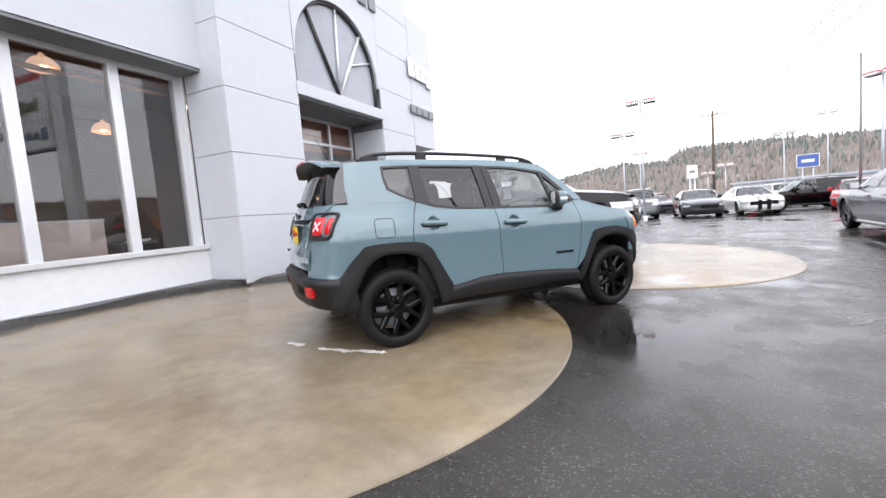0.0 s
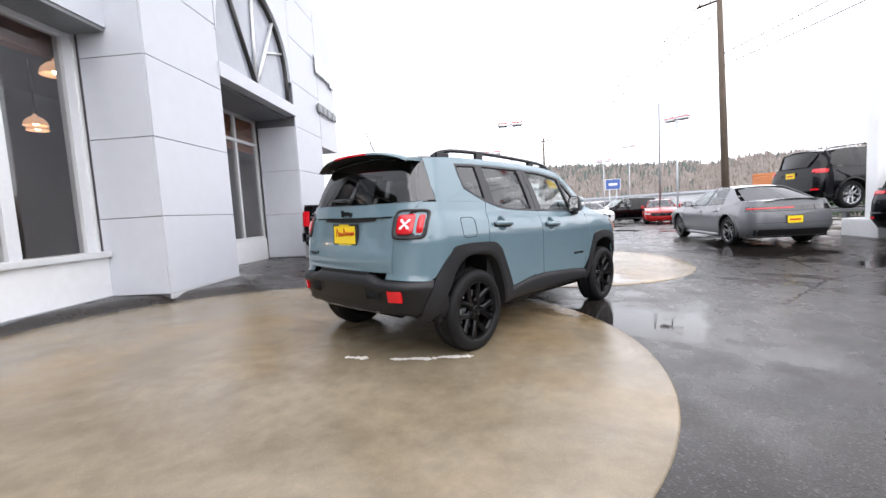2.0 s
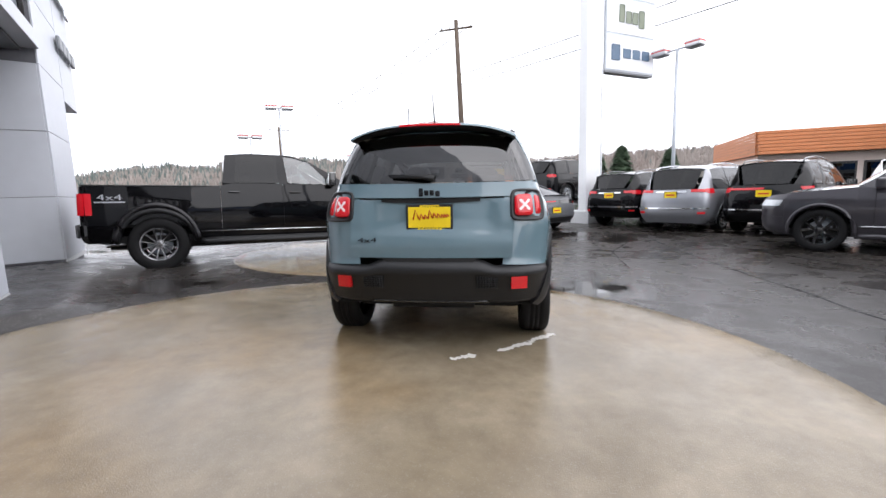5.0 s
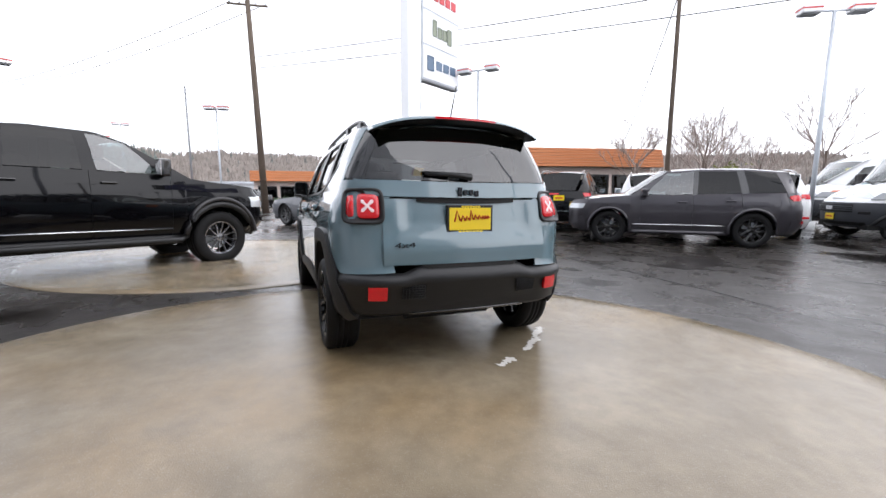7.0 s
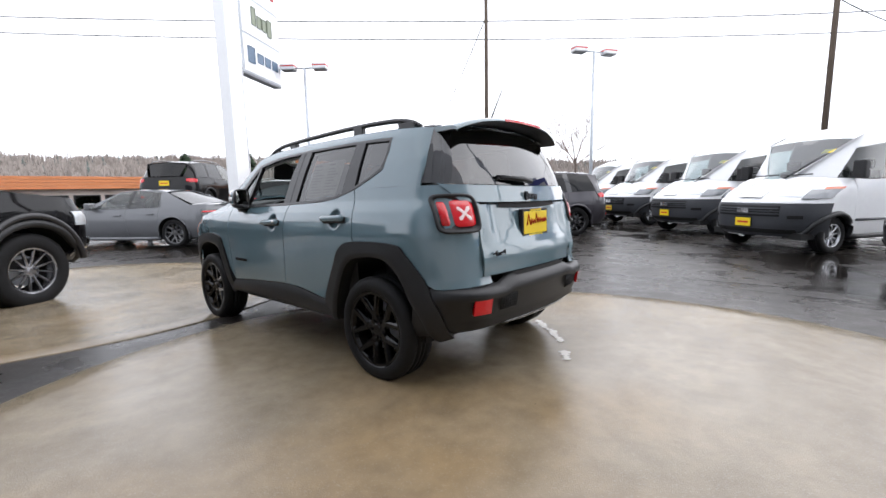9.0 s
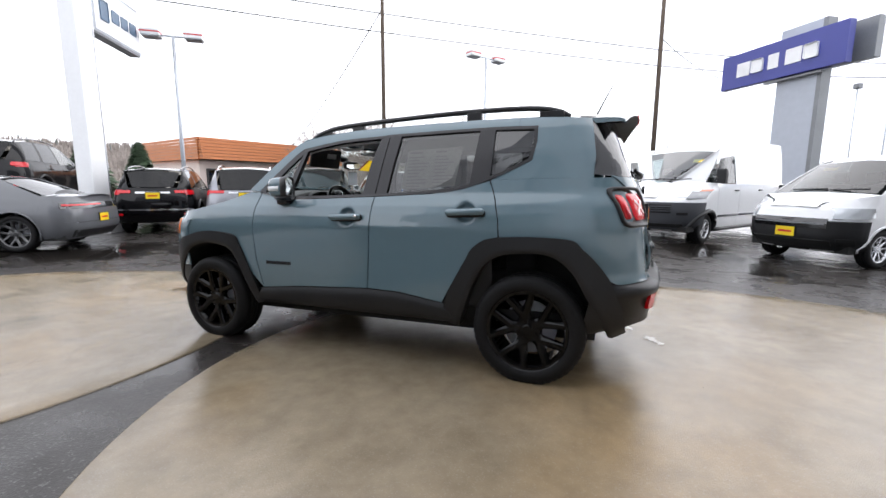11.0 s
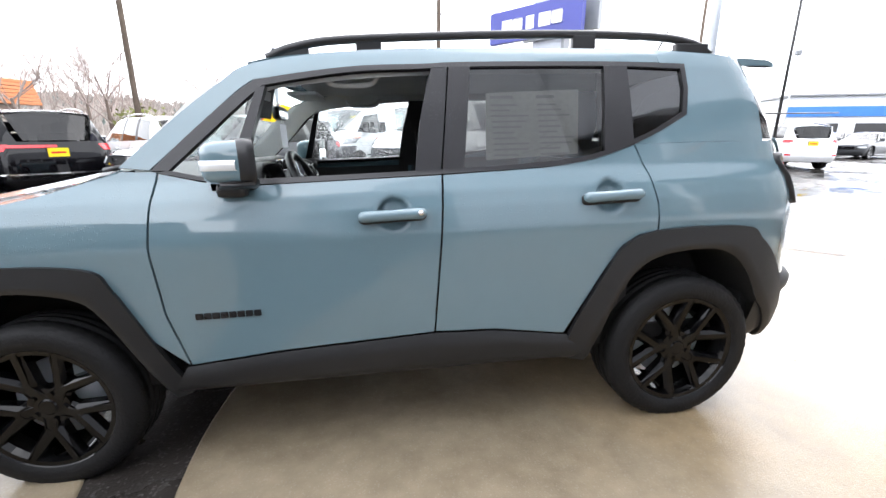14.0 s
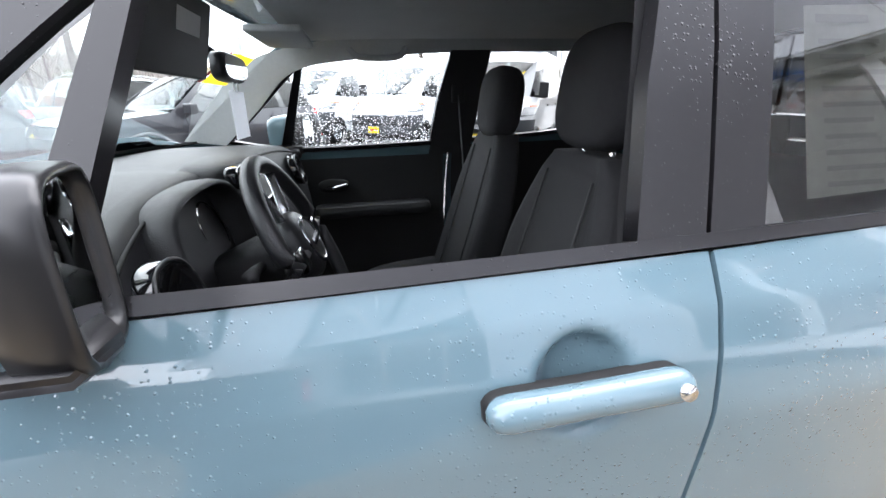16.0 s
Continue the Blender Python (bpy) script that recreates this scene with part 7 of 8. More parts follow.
for s in (1, -1):
    box("bed_wall", truck, P_BLACK, -2.84, -0.93, s * 0.84, s * 0.90, 0.78, 1.405, 0.01)
    box("bed_cap", truck, PLASTIC, -2.86, -0.94, s * 0.82, s * 0.975, 1.422, 1.445, 0.01)
    tube("side_step", [(-1.25, s * 0.98, 0.52), (-1.15, s * 1.04, 0.47), (1.25, s * 1.04, 0.47), (1.35, s * 0.98, 0.52)], 0.045, PLASTIC, truck, 8)
    tube("chrome_line", [(-1.34, s * 1.015, 0.66), (1.16, s * 1.015, 0.65)], 0.011, CHROME, truck, 6)
    # raised bolt-on flares over both arches
    for xw in (1.93, -1.87):
        tube("bolt_flare", [(xw + 0.60 * math.cos(a), s * 1.03, 0.46 + 0.66 * math.sin(a)) for a in np.linspace(0.12, math.pi - 0.12, 21)], 0.040, TRIMBLK, truck, 8, flat=1.0)
    decal = bpy.data.curves.new("decal_text", "FONT")
    decal.body, decal.size, decal.extrude, decal.align_x = "4x4", 0.13, 0.002, "CENTER"
    dob = bpy.data.objects.new("decal_text", decal)
    me = bpy.data.meshes.new_from_object(dob)
    me.materials.append(SILVERRIM)
    bpy.data.objects.remove(dob)
    dl = new("bed_decal", me)
    dl.parent = truck
    dl.matrix_local = pose(-2.48, s * 1.022, 1.20, 90, 0, 0 if s < 0 else 180) @ Matrix.Diagonal((1.7, 1, 1, 1))
    box("decal_bar", truck, SILVERRIM, -2.68, -2.28, s * 1.016, s * 1.024, 1.155, 1.178)
box("bed_front", truck, P_BLACK, -0.99, -0.93, -0.9, 0.9, 0.78, 1.405, 0.01)
box("under_frame", truck, DARK, -2.6, 2.4, -0.62, 0.62, 0.36, 0.58)
box("fuel_tank", truck, DARK, -1.1, 0.4, -0.85, 0.85, 0.42, 0.58, 0.05)
tube("tail_pipe", [(-2.1, -0.62, 0.50), (-2.62, -0.82, 0.46)], 0.045, CHROME, truck, 10)
for xw in (-1.87, 1.93):
    tube("axle", [(xw, -0.8, 0.455), (xw, 0.8, 0.455)], 0.07, DARK, truck, 8)

# high delivery vans
VANSCREEN = glass("dark_teal_screen", (0.25, 0.32, 0.33), 0.7, 0.0, 1.5)
VANLAMP = mat("grey_lamp_lens", (0.20, 0.21, 0.22), 0.12, 0.2, 0.3, 20, coat=1.0)
VANAMBER = mat("orange_lamp_lens", (0.72, 0.22, 0.12), 0.2, 0, 0.15, 30, coat=0.5)
VANGREY = mat("charcoal_van_plastic", (0.040, 0.043, 0.050), 0.5, 0, 0.1, 12, 0.05, 300)
VAN = suv(W=[(0.2, 0.88), (0.4, 0.98), (0.7, 1.02), (1.2, 1.02), (1.45, 1.0), (1.6, 0.98)], XF=[(0.2, 2.42), (0.45, 2.60), (0.85, 2.62), (0.98, 2.56), (1.10, 2.42), (1.3, 2.1), (1.45, 1.75)], XR=[(0.2, -2.9), (1.6, -2.9)], rf=0.78, rr=0.08, taper=0.02, xf=1.68, xr=-1.75, r=0.345, rim=0.21, tw=0.22, sill=0.30, gap=0.06, lip=0.05,
          belt=[(2.62, 1.02), (2.45, 1.09), (2.2, 1.23), (1.95, 1.36), (1.75, 1.44), (1.5, 1.40), (1.0, 1.36), (-2.9, 1.38)], roof=[(1.10, 2.08), (0.95, 2.17), (0.7, 2.28), (0.3, 2.39), (-0.5, 2.45), (-2.8, 2.45)], cowl=1.92, pane_top=0.66, roof_front=1.05, roof_rear=-2.84, rear_glass=-2.88, rear_bow=0.0, roof_w=0.80, crown=0.05, seams=[1.25, 0.12, -1.3], rails=False, wipers=True,
          panes=[(1.45, 0.30, 0.86, 0.24, CLEARG)], mirror=(1.30, 1.40), mirror_h=0.30, mirror_mat=PLASTIC, pillar_mat=P_WHITE, front_bumper_mat=VANGREY, bumper_top=0.94, plate=(1, 0.58), rub=0.62, rub_mat=VANGREY, spokes=9, rim_mat=SILVERRIM, handle_mat=PLASTIC, rear_patches=[("tail_lamp", 0.9, 0.99, 0.9, 1.3, REDLENS, 0.01)], rear_side_patches=[],
          front_patches=[("headlamp", 0.60, 0.95, 1.03, 1.19, VANLAMP, 0.05), ("turn_lamp", 0.72, 0.97, 1.195, 1.235, VANAMBER, 0.05), ("grille", -0.42, 0.42, 0.70, 0.90, DARK, 0.012), ("grille_bar", -0.42, 0.42, 0.735, 0.762, VANGREY, 0.028), ("grille_bar", -0.42, 0.42, 0.785, 0.812, VANGREY, 0.028), ("grille_bar", -0.42, 0.42, 0.835, 0.862, VANGREY, 0.028), ("emblem", -0.08, 0.08, 0.76, 0.85, SILVERRIM, 0.036), ("air_slot", 0.50, 0.66, 0.66, 0.72, DARK, 0.008), ("lower_slot", -0.6, 0.6, 0.38, 0.46, DARK, 0.008)], front_side_patches=[("bumper_wrap", 2.09, 2.60, 0.33, 0.94, VANGREY), ("headlamp_side", 2.05, 2.36, 1.06, 1.20, HEADL)], end_top_front=1.10, screen_mat=CABGLASS)
for x, y in ((0.95, -14.76), (-1.44, -12.49), (-3.54, -9.97), (3.4, -17.1)):
    v = parked("van", x, y, 58, "white high-roof delivery van with charcoal bumper", VAN, P_WHITE, group="delivery vans", cat="van")
    box("price_tag", v, YELLOW, -0.004, 0.004, 0.42, 0.62, -0.06, 0.06, 0.0, "", pose(1.30, 0, 1.90, 0, -52, 0))
CITY = suv(W=[(0.2, 0.78), (0.4, 0.88), (0.7, 0.91), (1.1, 0.90), (1.3, 0.87)], XF=[(0.2, 2.12), (0.45, 2.30), (0.75, 2.30), (0.95, 2.22), (1.1, 2.05)], XR=[(0.2, -2.42), (1.4, -2.40)], rf=0.5, rr=0.1, xf=1.45, xr=-1.65, r=0.315, rim=0.205, tw=0.2, sill=0.26, gap=0.05, lip=0.02, cladding=False,
           belt=[(2.3, 0.94), (2.1, 1.06), (1.65, 1.17), (1.2, 1.19), (0.9, 1.18), (-2.4, 1.18)], roof=[(0.75, 1.70), (0.5, 1.79), (0.0, 1.84), (-2.3, 1.84)], cowl=1.60, roof_front=0.70, roof_rear=-2.32, rear_glass=-2.38, rear_bow=0.0, roof_w=0.70, seams=[0.85, -0.25, -1.2], rails=False,
           panes=[(1.22, -0.22, 0.62, -0.24, CABGLASS)], mirror=(1.05, 1.16), mirror_h=0.18, mirror_mat=PLASTIC, pillar_mat=P_WHITE, front_bumper_mat=PLASTIC, bumper_top=0.76, wipers=True, front_side_patches=[("bumper_wrap", 1.84, 2.28, 0.28, 0.74, PLASTIC), ("headlamp_side", 1.74, 2.10, 0.82, 0.97, HEADL)], plate=(1, 0.56), rub=0.58, spokes=9, rim_mat=SILVERRIM, handle_mat=PLASTIC, rear_side_patches=[],
           front_patches=[("headlamp", 0.54, 0.97, 0.80, 0.97, HEADL, 0.014), ("grille", -0.5, 0.5, 0.64, 0.80, BLACKGLOSS, 0.02), ("grille_bar", -0.48, 0.48, 0.70, 0.72, PANEL_DARK, 0.034), ("lower_slot", -0.55, 0.55, 0.34, 0.44, DARK, 0.012), ("fog_pocket", 0.62, 0.82, 0.36, 0.48, DARK, 0.012)], end_top_front=0.98, screen_mat=VANSCREEN)
cv = parked("cargo_van", -6.15, -7.22, 38.7, "small white cargo van with black bumper and yellow plate", CITY, P_WHITE, group="delivery vans", cat="van")

for q in (0.12, 0.24):
    box("door_badge", cv, PANEL_DARK, q, q + 0.07, 0.905, 0.925, 0.78, 0.95, 0.004)
box("price_tag", cv, YELLOW, -0.004, 0.004, -0.60, -0.40, -0.05, 0.05, 0.0, "", pose(0.66, 0, 1.64, 0, -58, 0))

# SUV raised on a display ramp
x, y = tail_at(12.50, -1.83, -45, 2.4)
parked("suv", x, y, -45, "black SUV parked up on a display ramp", suv(rim_mat=SILVERRIM), P_BLACK, 0.72)
rp = tagged(new("display_ramp"), "low dark steel display ramp under the raised SUV", "ramp")
for s in (-0.72, 0.72):
    box("track", rp, PANEL_DARK, -2.6, 2.6, s - 0.2, s + 0.2, 0.63, 0.715, 0.01)
    for q in (-2.3, 0, 2.3):
        box("leg", rp, PANEL_DARK, q - 0.06, q + 0.06, s - 0.06, s + 0.06, -0.1, 0.63)
rp.matrix_world = stand(x, y, -45)

# far lot
CHAL = sedan(seams=[0.80, -0.62], panes=[(0.72, -0.70, 0.05, -0.70, TINT)], xf=1.5, xr=-1.45)
parked("coupe", 20.2, 10.6, 222, "dark grey muscle coupe facing out", CHAL, P_DKGREY)
wc = parked("coupe", 22.6, 9.2, 222, "white muscle coupe with twin black stripes", CHAL, P_WHITE)
for s in (-0.26, 0.10):
    sheet("stripe", [[Vector((x, yy, interp(CHAL["belt"], x) + 0.012 + 0.05 * (1 - (yy / 0.85) ** 2))) for x in np.linspace(1.0, 2.42, 8)] for yy in (s, s + 0.16)], BLACKGLOSS, wc, 0)
    box("front_stripe", wc, BLACKGLOSS, 2.50, 2.56, s, s + 0.16, 0.28, 0.74)
    box("roof_stripe", wc, BLACKGLOSS, -1.1, 0.1, s, s + 0.16, 1.475, 1.48)
parked("suv", 27.5, 8.9, 135, "black SUV seen side-on in the far row", suv(), P_BLACK)
parked("sedan", 25.0, 5.6, 200, "red sedan with its lamps towards the lot", sedan(), P_RED)
parked("sedan", 25.6, 3.2, 150, "black sedan with silver wheels side-on", sedan(rim_mat=SILVERRIM), P_BLACK)
parked("suv", 19.2, 13.4, 222, "silver SUV facing out of the far row", suv(), P_SILVER)
far_kinds = [(sedan(), P_SILVER, "silver sedan in the distant lot"), (suv(), P_WHITE, "white SUV in the distant lot"), (sedan(), P_DKGREY, "dark grey sedan in the distant lot"), (suv(), P_RED, "red SUV in the distant lot")]
bases = []
for k, (p, pm, lb) in enumerate(far_kinds):
    a = 8 + 13 * k
    bases.append(parked("sedan" if "sedan" in lb else "suv", 36 * math.cos(radians(a)), 36 * math.sin(radians(a)), 215 + 9 * k, lb, p, pm, group="distant cars"))
rng = random.Random(5)
for k in range(22):
    a, q = 4 + 2.9 * k + rng.uniform(-0.6, 0.6), rng.choice((40, 47, 55))
    x, y = q * math.cos(radians(a)), q * math.sin(radians(a))
    copy_thing(bases[k % 4], stand(x, y, a + 180 + rng.choice((-30, 12, 60))))
for x, y, hd, b in ((-18, -22, 70, 2), (-24.0, -22.5, 20, 0), (-24, -27, 60, 1), (-27.5, -20, 20, 2), (-30, -24, 20, 0), (-12.5, -21.5, 60, 1)):
    copy_thing(bases[b], stand(x, y, hd))


x, y = tail_at(-14.6, -14.7, 248, 2.43)
parked("suv", x, y, 248, "black SUV seen from behind past the vans", suv(rear_patches=WIDE_TAIL), P_BLACK)
x, y = tail_at(-16.1, -12.5, 248, 2.43)
parked("suv", x, y, 248, "white SUV with red tail lamps past the vans", suv(), P_WHITE)


# ---------- poles, signs, distance ----------
def lamp_post(x, y, h, heads, r=0.075, mt=STEEL, label="pale steel lot lamp post with twin floodlight heads", turn=0.0, head_mat=None):
    root = tagged(new("street_lamp"), label, "lamp", "lot lamps")
    z0 = ground_z(x, y)
    tube("pole", [(0, 0, -0.2), (0, 0, h * 0.5), (0, 0, h)], [r, r * 0.85, r * 0.7], mt, root, 10)
    bp = tube("base", [(0, 0, -0.1), (0, 0, 0.25)], r * 2.2, WHITEWALL, root, 14)
    if heads:
        tube("arm", [(-heads, 0, h - 0.02), (heads, 0, h - 0.02)], 0.035, mt, root, 8)
        for s in (-1, 1):
            hd = part("head", box_bm(s * heads - 0.27, s * heads + 0.27, -0.2, 0.2, h - 0.09, h + 0.14, 0.03, pose(0, 0, 0, 0, 0, 0)), FRAME, root)
            box("lens", hd, PANEL_DARK, s * heads - 0.24, s * heads + 0.24, -0.17, 0.17, h - 0.12, h - 0.092, 0.01)
            box("band", hd, REDINK, s * heads - 0.275, s * heads + 0.275, -0.205, 0.205, h + 0.02, h + 0.06)
    root.matrix_world = pose(x, y, z0, 0, 0, turn)
    return root


lamp_post(12.2, -6.9, 6.1, 0.62, turn=39)
lamp_post(3.95, -14.63, 6.55, 0.68, turn=60)
lamp_post(15.8, 10.3, 5.78, 0.38, 0.055, turn=math.degrees(math.atan2(9.65, 14.6)) + 90)
lamp_post(22.62, 3.94, 5.8, 0.36, 0.06, turn=75, label="pale steel lot lamp post with a small twin head")
for x, y, h in ((17.9, 13.25, 4.8), (29.8, 21.8, 5.2), (33.0, 12.5, 5.2), (38.4, 19.7, 3.9), (43.6, 24.6, 3.6), (41.4, 13.4, 7.3)):
    lamp_post(x, y, h, 0.36, 0.05, turn=math.degrees(math.atan2(y, x)) + 90)


def bare_pole(x, y, h, r, mt, label, lean=(0, 0), arm=None, cat="pole"):
    root = tagged(new("utility_pole" if mt is POLEWOOD else "flood_pole"), label, cat, "poles")
    tube("shaft", [(0, 0, -0.3), (lean[0] * 0.5, lean[1] * 0.5, h * 0.5), (lean[0], lean[1], h)], [r, r * 0.85, r * 0.65], mt, root, 10)
    if arm:
        tube("crossarm", [(lean[0] - arm[0], lean[1] - arm[1], h - 0.5), (lean[0] + arm[0], lean[1] + arm[1], h - 0.5)], 0.06, mt, root, 6)
        for k in (-0.9, -0.4, 0.4, 0.9):
            tube("insulator", [(lean[0] + arm[0] * k, lean[1] + arm[1] * k, h - 0.45), (lean[0] + arm[0] * k, lean[1] + arm[1] * k, h - 0.28)], 0.04, STEEL, root, 6)
    root.matrix_world = pose(x, y, ground_z(x, y))
    return root


bare_pole(23.21, 1.71, 12.1, 0.20, POLEWOOD, "weathered wooden utility pole with a crossarm", (0.10, 0.36), (0.15, 1.05))
bare_pole(7.74, -12.7, 14.0, 0.092, POLEWOOD, "tall slim dark wooden service pole")
bare_pole(-2.93, -23.1, 15.5, 0.135, POLEWOOD, "dark wooden service pole beside the road")
bare_pole(-23.5, -30, 12, 0.16, POLEWOOD, "distant wooden utility pole", arm=(0.9, -0.6))
bare_pole(57.2, 32.3, 12.4, 0.2, POLEWOOD, "distant wooden utility pole", arm=(-0.8, 1.2))
lamp_post(-7.50, -7.49, 9.5, 0.0, 0.105, label="thick pale steel lamp post beside the vans")
lamp_post(26.07, 5.89, 7.6, 0.0, 0.07, PANEL_DARK, "slim dark steel street light pole")
dp = lamp_post(-15.1, -13.24, 9.5, 0.0, 0.06, BRONZE, "dark steel lamp pole standing in a concrete tub")
box("tub", dp, CONCRETE, -0.30, 0.30, -0.30, 0.30, -0.1, 0.52, 0.03)
gate = tagged(new("gate_bar"), "dark swing bar on a galvanised gate post", "gate")
tube("post", [(-10.14, -9.9, -0.3), (-10.14, -9.9, 1.88)], 0.032, STEEL, gate, 10)
tube("bar", [(-10.14, -9.9, 1.84), (-14.4, -10.3, 1.92)], 0.022, BRONZE, gate, 8)
for k, (x, y, h) in enumerate(((-12, -22, 5.6), (-16, -26, 5.8), (-20, -24, 5.6), (-13, -28, 6.6), (-24, -22, 5.8), (-9.5, -24, 6.6), (-17, -19, 4.8))):
    r = tagged(new("flood_light"), "dark floodlight on a slim lot pole", "lamp", "lot floodlights")
    tube("pole", [(0, 0, -0.1), (0, 0, h)], 0.04, STEEL, r, 8)
    part("head", box_bm(-0.16, 0.16, -0.14, 0.14, h, h + 0.28, 0.04, pose(0, 0, 0, 0, 0, 40 * k)), PANEL_DARK, r)
    r.matrix_world = pose(x, y, ground_z(x, y))


def build_pylon():
    root = tagged(new("pylon_sign"), "tall white dealer pylon with stacked light panels", "sign")
    z0 = ground_z(11.7, -3.9)
    box("base", root, WHITEWALL, -0.62, 0.62, -0.60, 0.60, -0.3, 0.45, 0.03)
    box("column", root, P_WHITE, -0.36, 0.34, -0.19, 0.19, 0.45, 13.0, 0.02)
    box("column_edge", root, SILVERRIM, 0.341, 0.40, -0.20, 0.20, 0.45, 13.0, 0.01)
    h = 5.31 - z0
    cab = part("sign_cabinet", box_bm(0.48, 3.0, -0.17, 0.17, h, h + 5.1, 0.02), STEEL, root)
    box("underside", cab, PANEL_DARK, 0.50, 2.98, -0.15, 0.15, h - 0.05, h - 0.001)
    inks = [mat("sign_blue_grey", (0.10, 0.16, 0.24), 0.5), mat("sign_olive", (0.22, 0.25, 0.18), 0.5), mat("sign_red", (0.55, 0.04, 0.05), 0.5), mat("sign_grey", (0.25, 0.26, 0.28), 0.5)]
    face = mat("lit_sign_face", (0.80, 0.81, 0.83), 0.35, 0, 0.04, 1.0)
    for k in range(4):
        a = h + 0.06 + k * 1.26
        for s in (-1, 1):
            pn = box("light_panel", cab, face, 0.54, 2.94, s * 0.17, s * 0.19, a, a + 1.19, 0.01)
            y0, y1 = s * 0.19, s * 0.20
            if k == 0:
                box("emblem", pn, inks[0], 0.78, 1.18, y0, y1, a + 0.32, a + 0.86, 0.03)
                for q in range(3):
                    box("letter_bar", pn, inks[0], 1.36 + 0.48 * q, 1.74 + 0.48 * q, y0, y1, a + 0.43, a + 0.76, 0.02)
            elif k == 1:
                for q, (w, hh) in enumerate(((0.2, 0.5), (0.22, 0.34), (0.22, 0.34), (0.22, 0.42))):
                    box("letter_bar", pn, inks[1], 1.13 + 0.33 * q, 1.13 + 0.33 * q + w * 1.25, y0, y1, a + 0.38 - (0.10 if q == 3 else 0), a + 0.38 + hh * 1.2, 0.03)
            else:
                for q in range(5):
                    box("letter_bar", pn, inks[k], 0.78 + 0.40 * q, 1.09 + 0.40 * q, y0, y1, a + 0.43, a + 0.76, 0.02)
    root.matrix_world = pose(11.55, -3.79, z0, 0, 0, -56.5)


build_pylon()


def build_blue_sign():
    root = tagged(new("billboard_sign"), "blue roadside sign with white letter shapes on a grey column", "sign")
    BLUE = mat("blue_sign_face", (0.045, 0.055, 0.27), 0.4, 0, 0.05, 1.0)
    GREY = mat("grey_sign_column", (0.42, 0.45, 0.50), 0.5, 0, 0.06, 1.0)
    box("column", root, GREY, -1.60, 0.15, -0.25, 0.25, 0.0, 8.15, 0.02)
    box("column_edge", root, PANEL_DARK, -1.78, -1.602, -0.26, 0.26, 0.0, 8.15, 0.01)
    fc = part("sign_face", box_bm(-2.84, 2.84, 0.26, 0.60, 6.06, 7.68, 0.02), BLUE, root)
    box("back_face", root, PANEL_DARK, -3.25, 0.15, -0.60, -0.26, 6.2, 7.75, 0.02)
    box("lower_rail", root, PANEL_DARK, -1.9, 0.6, 0.28, 0.5, 5.93, 6.018)
    for k, (w, lo) in enumerate(((0.62, 0.0), (0.52, 0.02), (0.44, 0.0), (0.62, 0.0), (0.52, 0.02))):
        u = 1.98 - 0.80 * k
        box("letter_bar", fc, WHITEINK, u - w * 1.12, u, 0.60, 0.62, 6.54 + lo, 7.18 - lo, 0.09 if k in (1, 4) else 0.02)
    root.matrix_world = Matrix.Translation((-8.1, -21.75, 0.0)) @ pose(0, 0, 0, 0, 0, 126.6 - 180)


build_blue_sign()
OCHRE = mat("weathered_ochre_board", (0.42, 0.32, 0.15), 0.7, 0, 0.5, 2.0)
FARBLUE = mat("far_blue_sign", (0.06, 0.12, 0.36), 0.4, 0, 0.06, 1.0)
for nm, a, b, z0, z1, mt, lb in (("roadside_sign", (52.2, 20.4), (52.9, 18.8), 2.75, 4.0, FARBLUE, "blue oblong sign with a pale rim on a post far off"), ("roadside_sign", (34.8, 20.9), (35.2, 20.3), 2.35, 3.4, WHITEINK, "small white sign board on a post far off"), ("roadside_sign", (-14.1, -25.9), (-15.7, -25.1), 2.75, 3.65, OCHRE, "weathered ochre sign board on two posts")):
    sg = tagged(new(nm), lb, "sign", "far signs")
    va, vb = Vector((*a, 0)), Vector((*b, 0))
    mid, ang = (va + vb) / 2, math.atan2(b[1] - a[1], b[0] - a[0])
    w = (vb - va).length / 2
    fm = box("rim", sg, WHITEINK, -w - 0.06, w + 0.06, -0.06, 0.06, z0 - 0.06, z1 + 0.06, 0.01)
    for q in (-1, 1):
        box("face", fm, mt, -w, w, q * 0.061, q * 0.075, z0, z1)
        box("print_bar", fm, WHITEINK if mt is FARBLUE else PANEL_DARK, -w * 0.6, w * 0.6, q * 0.076, q * 0.085, z0 + (z1 - z0) * 0.38, z0 + (z1 - z0) * 0.62)
    for q in (-0.5, 0.5):
        tube("post", [(w * q, 0, -2.0), (w * q, 0, z0 - 0.05)], 0.06, STEEL, sg, 8)
    sg.matrix_world = Matrix.Translation((*mid.xy, 0)) @ Matrix.Rotation(ang, 4, "Z")


